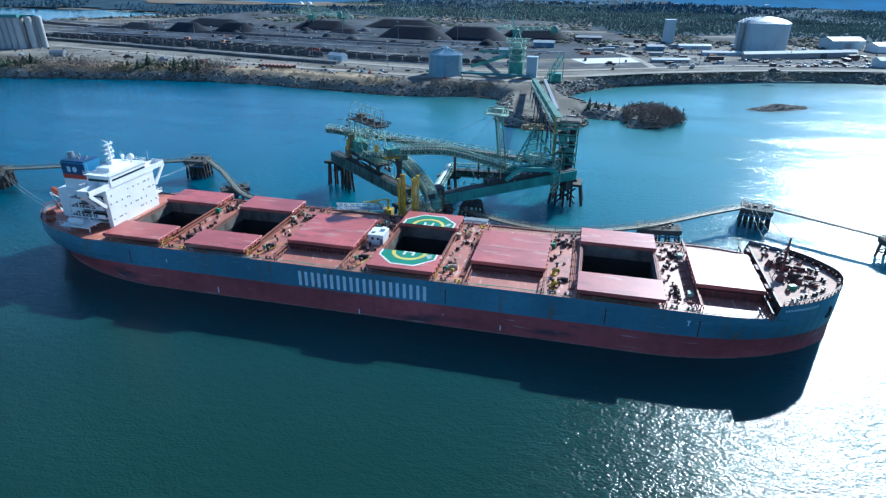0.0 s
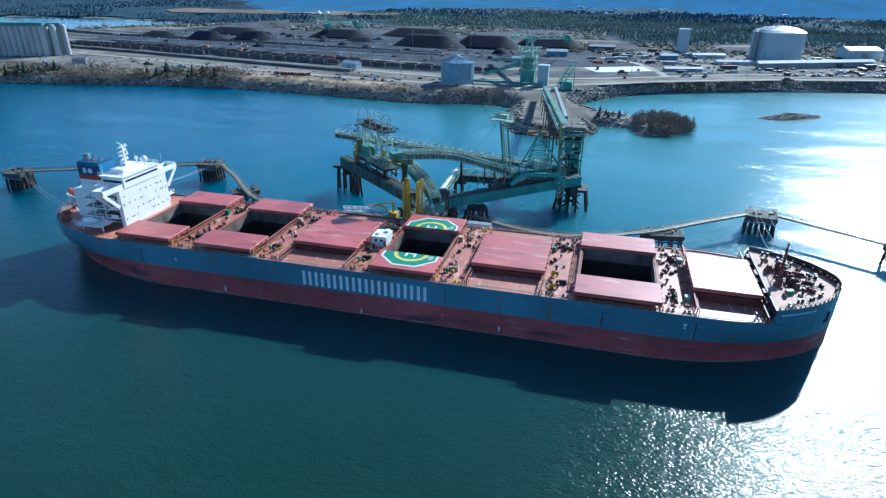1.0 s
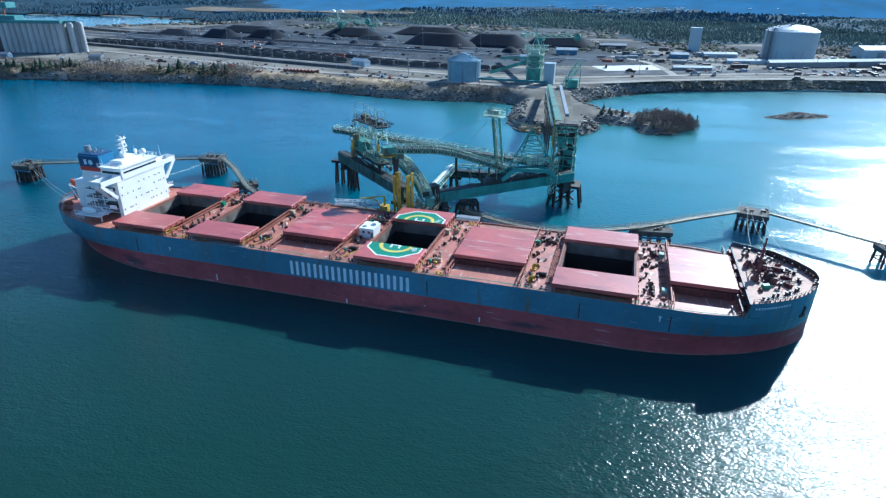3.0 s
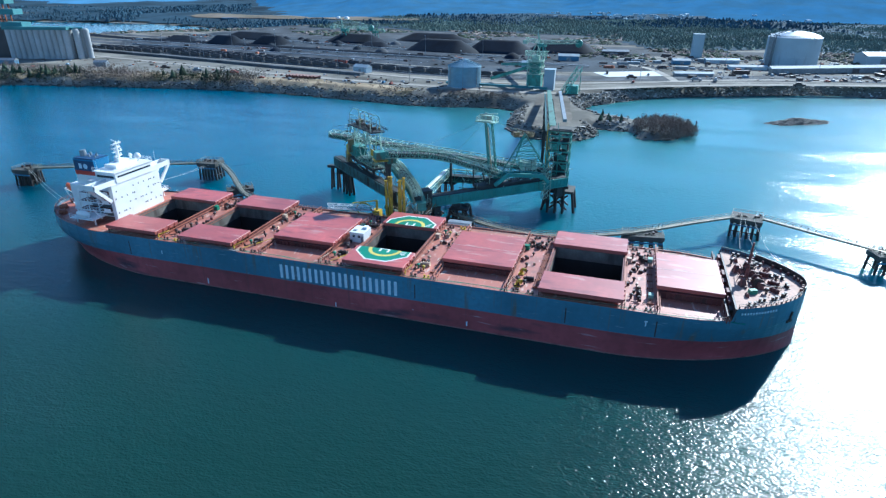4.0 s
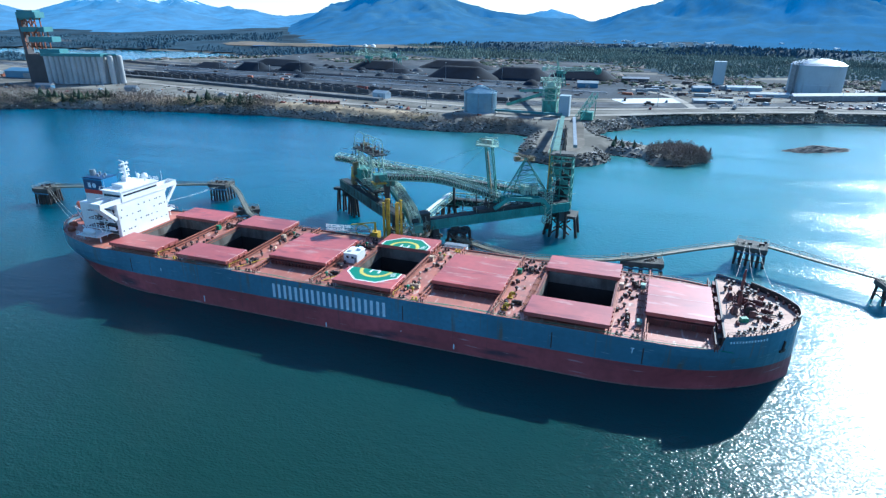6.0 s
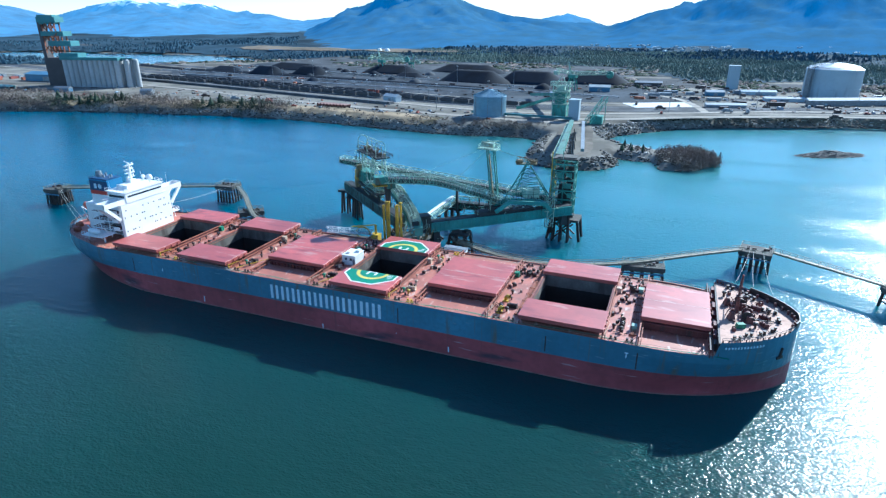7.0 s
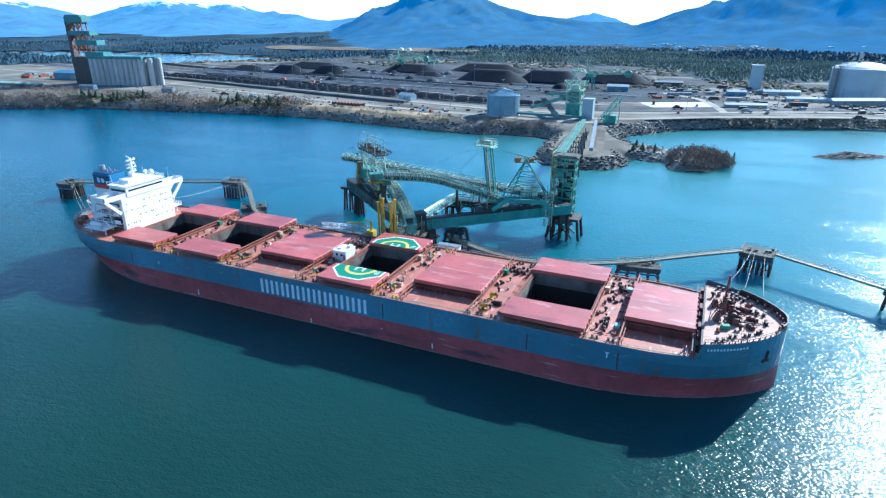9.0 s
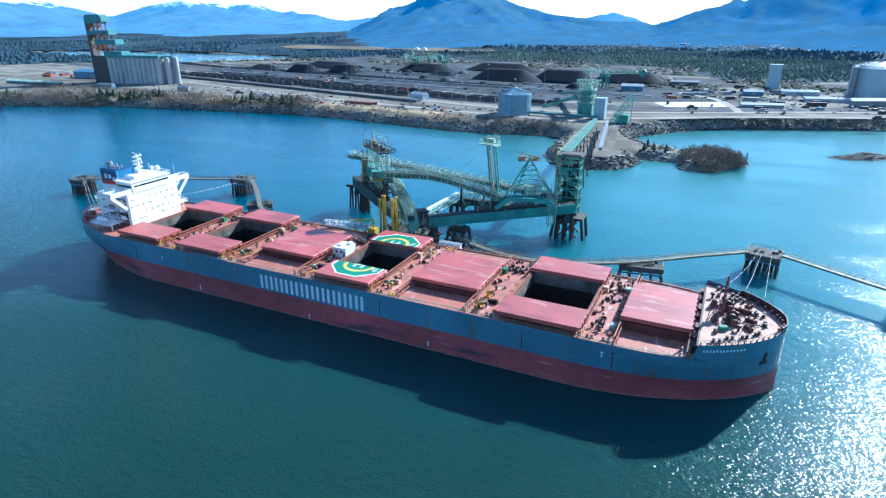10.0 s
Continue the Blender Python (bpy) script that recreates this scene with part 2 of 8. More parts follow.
def water_material():
    """Harbour water: light scattered inside it, base colour painted by place, and wind ripples that gather in streaks.
    """
    m = bpy.data.materials.new("sea_water")
    m.use_nodes = True
    nt = m.node_tree
    b = nt.nodes["Principled BSDF"]
    b.inputs["IOR"].default_value = 1.333
    b.inputs["Subsurface Weight"].default_value = 1.0
    b.inputs["Subsurface Radius"].default_value = (0.6, 1.0, 1.2)
    tc = nt.nodes.new("ShaderNodeTexCoord")
    sep = nt.nodes.new("ShaderNodeSeparateXYZ")
    nt.links.new(tc.outputs["Object"], sep.inputs[0])

    def mapped(turn, scale, shift=(0, 0, 0)):
        mp = nt.nodes.new("ShaderNodeMapping")
        mp.vector_type = "TEXTURE" if shift != (0, 0, 0) else "POINT"
        mp.inputs["Rotation"].default_value = (0, 0, radians(turn))
        mp.inputs["Scale"].default_value = scale
        mp.inputs["Location"].default_value = shift
        nt.links.new(tc.outputs["Object"], mp.inputs[0])
        return mp.outputs[0]

    def noise_at(vec, scale, detail, rough=0.5):
        n = nt.nodes.new("ShaderNodeTexNoise")
        n.inputs["Scale"].default_value, n.inputs["Detail"].default_value, n.inputs["Roughness"].default_value = scale, detail, rough
        nt.links.new(vec, n.inputs["Vector"])
        return n.outputs["Fac"]

    def ramp(value, lo, hi, a, c, smooth=False):
        r = nt.nodes.new("ShaderNodeMapRange")
        r.interpolation_type = "SMOOTHSTEP" if smooth else "LINEAR"
        for k, v in enumerate((lo, hi, a, c)):
            r.inputs[k + 1].default_value = v
        nt.links.new(value, r.inputs[0])
        return r.outputs[0]

    def times(a, c, kind="MULTIPLY"):
        n = nt.nodes.new("ShaderNodeMath")
        n.operation = kind
        nt.links.new(a, n.inputs[0])
        nt.links.new(c, n.inputs[1])
        return n.outputs[0]

    def blend(fac, a, c):
        n = nt.nodes.new("ShaderNodeMix")
        n.data_type = "RGBA"
        nt.links.new(fac, n.inputs[0])
        for k, v in ((6, a), (7, c)):
            if isinstance(v, tuple):
                n.inputs[k].default_value = (*v, 1)
            else:
                nt.links.new(v, n.inputs[k])
        return n.outputs[2]

    ripples = mapped(-24, (1.0, 1.7, 1))
    gust = noise_at(mapped(12, (1.0, 3.2, 1)), 0.011, 5, 0.55)
    # calmer in the lee of the ship, more wind towards the open bay; the bay behind the berth lies sheltered
    wind = ramp(sep.outputs[0], -60, 150, WIND_LEE, WIND_OPEN)
    lee = times(ramp(sep.outputs[1], 60, 280, 1.0, 0.55), ramp(sep.outputs[1], 450, 650, 1.0, 0.5))
    # a smooth slick trails from the bow dolphin
    away = nt.nodes.new("ShaderNodeVectorMath")
    away.operation = "LENGTH"
    nt.links.new(mapped(-26, (46, 7, 1), (168, 66, 0)), away.inputs[0])
    slick = ramp(away.outputs["Value"], 0.6, 1.15, 0.3, 1.0, True)
    streaks = nt.nodes.new("ShaderNodeMix")
    nt.links.new(times(ramp(sep.outputs[1], 20, 140, 0, 1), ramp(sep.outputs[0], -60, 130, 0.3, 1)), streaks.inputs[0])
    nt.links.new(ramp(gust, 0.36, 0.64, 0.75, 1.15), streaks.inputs[2])
    nt.links.new(ramp(gust, 0.36, 0.64, 0.3, 1.25), streaks.inputs[3])
    force = times(times(times(streaks.outputs[0], wind), lee), slick)
    normal = None
    for (size, detail, rough), dist in zip(((1.35, 2.0, 0.5), (0.36, 2.0, 0.5), (0.06, 1.0, 0.5)), WAVES):
        bp = nt.nodes.new("ShaderNodeBump")
        bp.inputs["Distance"].default_value = dist
        nt.links.new(force, bp.inputs["Strength"])
        nt.links.new(noise_at(ripples, size, detail, rough), bp.inputs["Height"])
        if normal:
            nt.links.new(normal, bp.inputs["Normal"])
        normal = bp.outputs[0]
    nt.links.new(normal, b.inputs["Normal"])
    # subsurface scale is short beside the ship and long beyond, which sets how shadows blur
    nt.links.new(ramp(sep.outputs[1], -10, 60, 3.0, 26.0), b.inputs["Subsurface Scale"])
    # ripples finer than the bump count as gloss, more so over the wide far bay
    nt.links.new(times(ramp(sep.outputs[0], -60, 150, GLOSS_NEAR, GLOSS_FAR), ramp(sep.outputs[1], 450, 600, 1.0, 0.8)), b.inputs["Roughness"])
    # green close in; reflected sky blue painted in towards the far shore, paler cyan in the bay
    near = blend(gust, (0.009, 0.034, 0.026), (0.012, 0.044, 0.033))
    far_blue = blend(ramp(sep.outputs[0], -160, 60, 0, 1, True), (0.003, 0.080, 0.140), (0.006, 0.112, 0.160))
    near_to_far = blend(ramp(sep.outputs[1], -50, 120, 0, 1, True), near, far_blue)
    with_bay = blend(ramp(times(sep.outputs[0], sep.outputs[1], "ADD"), 60, 330, 0, 1, True), near_to_far, (0.060, 0.190, 0.200))
    nt.links.new(with_bay, b.inputs["Base Color"])
    return m


WIND_LEE, WIND_OPEN = 0.5, 0.63
WAVES = (0.27, 0.40, 0.28)
GLOSS_NEAR, GLOSS_FAR = 0.13, 0.19
WATER = water_material()


# ---- mesh helpers ----
class MB:
    """Collects vertices and faces of one mesh."""

    def __init__(self):
        self.v, self.f, self.m = [], [], []

    def add(self, verts, faces, mi=0):
        n = len(self.v)
        self.v += [tuple(p) for p in verts]
        self.f += [tuple(i + n for i in face) for face in faces]
        self.m += [mi] * len(faces)
        return self

    def box(self, c, s, rz=0.0, mi=0, taper=1.0):
        cs, sn = math.cos(rz), math.sin(rz)
        pts = []
        for k, (x, y, z) in enumerate([(a, b, d) for d in (-0.5, 0.5) for b in (-0.5, 0.5) for a in (-0.5, 0.5)]):
            q = taper if z > 0 else 1.0
            px, py = x * s[0] * q, y * s[1] * q
            pts.append((c[0] + px * cs - py * sn, c[1] + px * sn + py * cs, c[2] + z * s[2]))
        return self.add(pts, [(0, 2, 3, 1), (4, 5, 7, 6), (0, 1, 5, 4), (1, 3, 7, 5), (3, 2, 6, 7), (2, 0, 4, 6)], mi)

    def span(self, x0, x1, y0, y1, z0, z1, mi=0):
        return self.box(((x0 + x1) / 2, (y0 + y1) / 2, (z0 + z1) / 2), (x1 - x0, y1 - y0, z1 - z0), 0, mi)

    def beam(self, p, q, w, h=None, mi=0):
        p, q, h = Vector(p), Vector(q), h or w
        d = (q - p).normalized()
        side = d.cross(Vector((0, 0, 1)))
        side = side.normalized() if side.length > 1e-3 else Vector((1, 0, 0))
        up = side.cross(d).normalized()
        a, b = side * w / 2, up * h / 2
        pts = [e + s * a + t * b for e in (p, q) for s, t in ((-1, -1), (1, -1), (1, 1), (-1, 1))]
        return self.add(pts, [(0, 3, 2, 1), (4, 5, 6, 7), (0, 1, 5, 4), (1, 2, 6, 5), (2, 3, 7, 6), (3, 0, 4, 7)], mi)

    def tube(self, p, q, r, r2=None, n=8, mi=0, caps=True):
        p, q, r2 = Vector(p), Vector(q), r if r2 is None else r2
        d = (q - p).normalized()
        side = d.cross(Vector((0, 0, 1)))
        side = side.normalized() if side.length > 1e-3 else Vector((1, 0, 0))
        up = side.cross(d).normalized()
        ring = [(math.cos(2 * math.pi * k / n), math.sin(2 * math.pi * k / n)) for k in range(n)]
        pts = [p + (side * c + up * s) * r for c, s in ring] + [q + (side * c + up * s) * r2 for c, s in ring]
        faces = [(k, (k + 1) % n, n + (k + 1) % n, n + k) for k in range(n)]
        if caps:
            faces += [tuple(range(n - 1, -1, -1)), tuple(range(n, 2 * n))]
        return self.add(pts, faces, mi)

    def hose(self, pts, r, n=6, mi=0):
        """A round rope or pipe along points, in one piece."""
        pts = [Vector(p) for p in pts]
        vs = []
        for k, p in enumerate(pts):
            d = (pts[min(k + 1, len(pts) - 1)] - pts[max(k - 1, 0)]).normalized()
            side = d.cross(Vector((0.01, 0.02, 1))).normalized()
            up = side.cross(d)
            vs += [p + (side * math.cos(6.2832 * i / n) + up * math.sin(6.2832 * i / n)) * r for i in range(n)]
        return self.add(vs, [(k * n + i, k * n + (i + 1) % n, (k + 1) * n + (i + 1) % n, (k + 1) * n + i) for k in range(len(pts) - 1) for i in range(n)], mi)

    def wall(self, pts, w, h, mi=0):
        """A thin upright wall along points of its foot, in one piece."""
        pts = [Vector(p) for p in pts]
        vs = []
        for k, p in enumerate(pts):
            d = (pts[min(k + 1, len(pts) - 1)] - pts[max(k - 1, 0)]).normalized()
            n = Vector((-d.y, d.x, 0)) * w / 2
            vs += [p - n, p + n, p + n + Vector((0, 0, h)), p - n + Vector((0, 0, h))]
        fs = [(k * 4 + i, k * 4 + (i + 1) % 4, k * 4 + 4 + (i + 1) % 4, k * 4 + 4 + i) for k in range(len(pts) - 1) for i in range(4)]
        return self.add(vs, fs + [(3, 2, 1, 0), tuple(len(vs) - 4 + i for i in range(4))], mi)

    def path(self, pts, w, h=None, mi=0):
        for a, b in zip(pts, pts[1:]):
            self.beam(a, b, w, h, mi)
        return self

    def lathe(self, c, prof, n=24, mi=0):
        """prof: (radius, z) from the bottom up."""
        pts = [(c[0] + r * math.cos(2 * math.pi * k / n), c[1] + r * math.sin(2 * math.pi * k / n), c[2] + z) for r, z in prof for k in range(n)]
        faces = [(j * n + k, j * n + (k + 1) % n, (j + 1) * n + (k + 1) % n, (j + 1) * n + k) for j in range(len(prof) - 1) for k in range(n)]
        return self.add(pts, faces, mi)

    def truss(self, p, q, w, h, n, t=0.25, side_only=False):
        """A box truss between two points (centre of the bottom)."""
        p, q = Vector(p), Vector(q)
        d = (q - p).normalized()
        side = d.cross(Vector((0, 0, 1))).normalized() * w / 2
        up = Vector((0, 0, h))
        for s in (-1, 1):
            self.beam(p + side * s, q + side * s, t)
            self.beam(p + side * s + up, q + side * s + up, t)
            for k in range(n):
                a, b = p.lerp(q, k / n), p.lerp(q, (k + 1) / n)
                lo, hi = (a, b) if k % 2 else (b, a)
                self.beam(lo + side * s, hi + side * s + up, t * 0.7)
                self.beam(a + side * s, a + side * s + up, t * 0.7)
        if not side_only:
            for k in range(n + 1):
                a = p.lerp(q, k / n)
                self.beam(a - side + up, a + side + up, t * 0.7)
                self.beam(a - side, a + side, t * 0.7)
        return self

    def rail(self, pts, h=1.1, step=2.5, t=0.07):
        """Posts with two rails along a line of points."""
        for a, b in zip(pts, pts[1:]):
            a, b = Vector(a), Vector(b)
            for f in (0.55, 1.0):
                self.beam(a + Vector((0, 0, h * f)), b + Vector((0, 0, h * f)), t)
            n = max(1, int((b - a).length / step))
            for k in range(n + 1):
                c = a.lerp(b, k / n)
                self.beam(c, c + Vector((0, 0, h)), t)
        return self

    def mesh(self, name, *mats, smooth=False):
        me = bpy.data.meshes.new(name)
        me.from_pydata(self.v, [], self.f)
        for x in mats:
            me.materials.append(x)
        if len(mats) > 1:
            me.polygons.foreach_set("material_index", self.m)
        if smooth:
            me.polygons.foreach_set("use_smooth", [True] * len(self.f))
        me.update()
        return me


def part(name, mb, material, parent, label="", smooth=False):
    mats = material if isinstance(material, tuple) else (material,)
    ob = new(name, mb.mesh(name, *mats, smooth=smooth))
    if parent:
        ob.parent = parent
        ob.matrix_parent_inverse = parent.matrix_basis.inverted() if parent.parent is None else Matrix()
    if label:
        ob["label"] = label
    return ob


def thing(name, label, category, at=(0, 0, 0), group="", kind=""):
    ob = new(name)
    ob.matrix_basis = Matrix.Translation(at)
    return tagged(ob, label, category, group, kind)


def solid(name, mb, material, label, category, group="", kind="", smooth=False):
    return tagged(part(name, mb, material, None, "", smooth), label, category, group, kind)


rng = random.Random(7)

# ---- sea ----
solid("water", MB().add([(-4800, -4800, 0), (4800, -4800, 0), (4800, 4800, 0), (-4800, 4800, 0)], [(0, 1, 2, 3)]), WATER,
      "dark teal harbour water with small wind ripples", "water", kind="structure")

# ---- land: one sheet whose height follows the distance from the shoreline ----
COAST = [(-4700, -300), (-1500, 90), (-800, 150), (-600, 192), (-511, 220), (-462, 240), (-414, 262), (-352, 276), (-300, 285), (-260, 293), (-220, 296),
         (-182, 295), (-154, 292), (-128, 289), (-97, 285), (-70, 282), (-46, 283), (-26, 288), (-7, 291), (10, 286), (13, 252), (17, 226), (25, 211), (46, 206),
         (62, 214), (69, 228), (67, 245), (78, 244), (88, 244), (92, 226), (101, 225), (109, 230), (118, 242), (124, 256), (124, 268), (108, 279), (86, 271),
         (70, 277), (57, 291), (53, 309), (58, 320), (66, 331), (78, 346), (95, 363), (115, 377), (136, 390), (158, 399), (180, 408), (205, 418), (229, 427),
         (250, 430), (270, 427), (297, 426), (420, 432), (900, 420), (4700, 200), (4700, 4700), (-4700, 4700)]


def inside_and_distance(px, py, poly):
    """Distance to the outline, positive inside."""
    best, inside = np.full(px.shape, 1e9), np.zeros(px.shape, bool)
    for (ax, ay), (bx, by) in zip(poly, poly[1:] + poly[:1]):
        dx, dy = bx - ax, by - ay
        t = np.clip(((px - ax) * dx + (py - ay) * dy) / (dx * dx + dy * dy), 0, 1)
        best = np.minimum(best, np.hypot(px - ax - t * dx, py - ay - t * dy))
        if dy:
            inside ^= ((ay > py) != (by > py)) & (px < dx * (py - ay) / dy + ax)
    return np.where(inside, best, -best)


def ripple(x, y, s):
    return np.sin(x * s * 1.7 + 1.3 * np.sin(y * s * 1.1)) * np.cos(y * s * 1.3 + np.sin(x * s * 0.7))


LAND = 7.8
INLET = [(-690, 862), (-700, 905), (-780, 945), (-956, 990), (-1120, 976), (-1450, 930), (-1500, 820), (-1100, 745), (-860, 712), (-815, 716), (-800, 770), (-760, 830)]


def land_height(x, y):
    d = inside_and_distance(x, y, COAST) + ripple(x, y, 0.13) * 2.0 + ripple(x, y, 0.5) * 0.8
    # a low bank with a gently rising backshore west of the causeway, a steeper one elsewhere
    gentle = np.clip((-15 - x) / 30, 0, 1)
    z = np.clip(d * 0.7, -4, LAND)
    z = np.minimum(z, np.where(d > 6.6, (4.6 + (d - 6.6) * 0.4) * gentle + z * (1 - gentle), z))
    # the mole is lower than the terminal, the wooded spit lower still
    z = np.where((x > 4) & (x < 75) & (y < 300), np.minimum(z, 5.0 + np.clip((y - 280) / 20, 0, 1) * 2.8), z)
    z = np.where((x > 64) & (x < 135) & (y > 228) & (y < 292) & (x - 64 > (y - 292) * 0.3), np.minimum(z, 3.6), z)
    # the inlet behind the terminal
    di = inside_and_distance(x, y, INLET) + ripple(x, y, 0.05) * 4
    z = np.minimum(z, np.where(di > 0, np.maximum(-di * 0.5, -2), 0.1 - di * 0.05))
    # low hills at the back
    far = np.clip((y - 800) / 700, 0, 1)
    z = z + np.where((di < -60) & (d > 5), far * (5 + 4 * ripple(x, y, 0.006)), 0)
    return z


def sheet(name, xs, ys, fn, material, label, kind="structure", category="ground", smooth=True, keep=None):
    gx, gy = np.meshgrid(xs, ys)
    gz = fn(gx, gy)
    nx, ny = len(xs), len(ys)
    mb = MB()
    mb.v = list(zip(gx.ravel().tolist(), gy.ravel().tolist(), gz.ravel().tolist()))
    ok = np.ones(gx.shape, bool) if keep is None else keep(gx, gy, gz)
    mb.f = [(j * nx + i, j * nx + i + 1, (j + 1) * nx + i + 1, (j + 1) * nx + i) for j in range(ny - 1) for i in range(nx - 1)
            if ok[j, i] or ok[j, i + 1] or ok[j + 1, i] or ok[j + 1, i + 1]]
    mb.m = [0] * len(mb.f)
    return solid(name, mb, material, label, category, kind=kind, smooth=smooth)


land_x = np.concatenate([np.linspace(-4700, -1500, 30)[:-1], np.linspace(-1500, -320, 160)[:-1], np.linspace(-320, 300, 230)[:-1], np.linspace(300, 700, 60)[:-1], np.linspace(700, 4700, 40)])
land_y = np.concatenate([np.linspace(-300, 190, 24)[:-1], np.linspace(190, 440, 110)[:-1], np.linspace(440, 1400, 130)[:-1], np.linspace(1400, 4700, 20)])
sheet("ground", land_x, land_y, land_height, GROUND, "grey gravel shore land of an industrial port", keep=lambda x, y, z: z > -3.5)


def lowland_height(x, y):
    r = np.hypot(x - 90, y + 120)
    return land_height(x, y) + 0.8 + np.clip((r - 1240) / 150, 0, 1) * (1.5 + 1.5 * ripple(x, y, 0.021)) + np.clip((r - 1500) / 1800, 0, 1) * (3 + 2 * ripple(x, y, 0.004))


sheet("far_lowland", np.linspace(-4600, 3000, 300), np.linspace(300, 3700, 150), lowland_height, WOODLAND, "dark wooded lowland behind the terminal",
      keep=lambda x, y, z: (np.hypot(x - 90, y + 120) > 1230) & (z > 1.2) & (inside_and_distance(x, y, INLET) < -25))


sheet("tan_flats", np.linspace(-1150, -250, 90), np.linspace(950, 1290, 40), lambda x, y: lowland_height(x, y) + 1.5, TAN_FLAT, "tan cleared flats beyond the inlet",
      keep=lambda x, y, z: ((x + 640) / 270) ** 2 + ((y - 1110 - (x + 690) * 0.05) / 45) ** 2 + 0.25 * ripple(x, y, 0.02) < 1)


def strip(name, pts, width, z, material, label, category):
    """A flat band along a line on the ground."""
    mb = MB()
    vs = []
    for k, p in enumerate(pts):
        a, b = Vector((*pts[max(0, k - 1)], 0)), Vector((*pts[min(len(pts) - 1, k + 1)], 0))
        n = (b - a).normalized().cross(Vector((0, 0, 1))) * width / 2
        c = Vector((p[0], p[1], z))
        vs += [c - n, c + n, c + n - Vector((0, 0, 0.3)), c - n - Vector((0, 0, 0.3))]
    fs = []
    for k in range(len(pts) - 1):
        i, j = 4 * k, 4 * k + 4
        fs += [(i, i + 1, j + 1, j), (i + 1, i + 2, j + 2, j + 1), (i + 3, i, j, j + 3)]
    mb.add(vs, fs)
    return solid(name, mb, material, label, category, kind="structure")


def curve(pts, n=6):
    """Catmull-Rom through plan points."""
    out = []
    P = [Vector(p) for p in pts]
    P = [P[0] * 2 - P[1]] + P + [P[-1] * 2 - P[-2]]
    for a, b, c, d in zip(P, P[1:], P[2:], P[3:]):
        for k in range(n):
            t = k / n
            out.append(0.5 * ((2 * b) + (c - a) * t + (2 * a - 5 * b + 4 * c - d) * t * t + (3 * b - a - 3 * c + d) * t ** 3))
    return [tuple(p) for p in out] + [tuple(P[-2])]


# ---- mountains ----
from mathutils import noise as relief


def silhouette(az, table):
    return np.interp(az, [a for a, _ in table], [h for _, h in table])


def mountain(name, near, far, table, foot, material, label, rough_amp, left=-78):
    az = np.radians(np.linspace(left, 42, 260))
    rr = np.linspace(near, far, 64)
    A, R = np.meshgrid(az, rr)
    u = (R - near) / (far - near)
    shape = np.where(u < 0.8, (np.clip(u / 0.8, 0, 1)) ** 1.25, 1 - (u - 0.8) * 1.2)
    ridge = np.array([relief.fractal(Vector((x * 0.0042, y * 0.0026, near * 0.01)), 0.8, 2.1, 5) for x, y in zip((R * np.sin(A)).ravel().tolist(), (R * np.cos(A)).ravel().tolist())]).reshape(A.shape)
    H = silhouette(np.degrees(A), table)
    Z = foot + (H - foot) * shape + ridge * rough_amp * np.clip(shape, 0, 1) * (1 - 0.75 * (np.abs(u - 0.8) < 0.06)) * H / 160
    X, Y = 90 + R * np.sin(A), -120 + R * np.cos(A)
    mb = MB()
    n = len(az)
    mb.v = list(zip(X.ravel().tolist(), Y.ravel().tolist(), Z.ravel().tolist()))
    mb.f = [(j * n + i, j * n + i + 1, (j + 1) * n + i + 1, (j + 1) * n + i) for j in range(len(rr) - 1) for i in range(n - 1)]
    mb.m = [0] * len(mb.f)
    return solid(name, mb, material, label, "mountain", kind="structure", smooth=True)


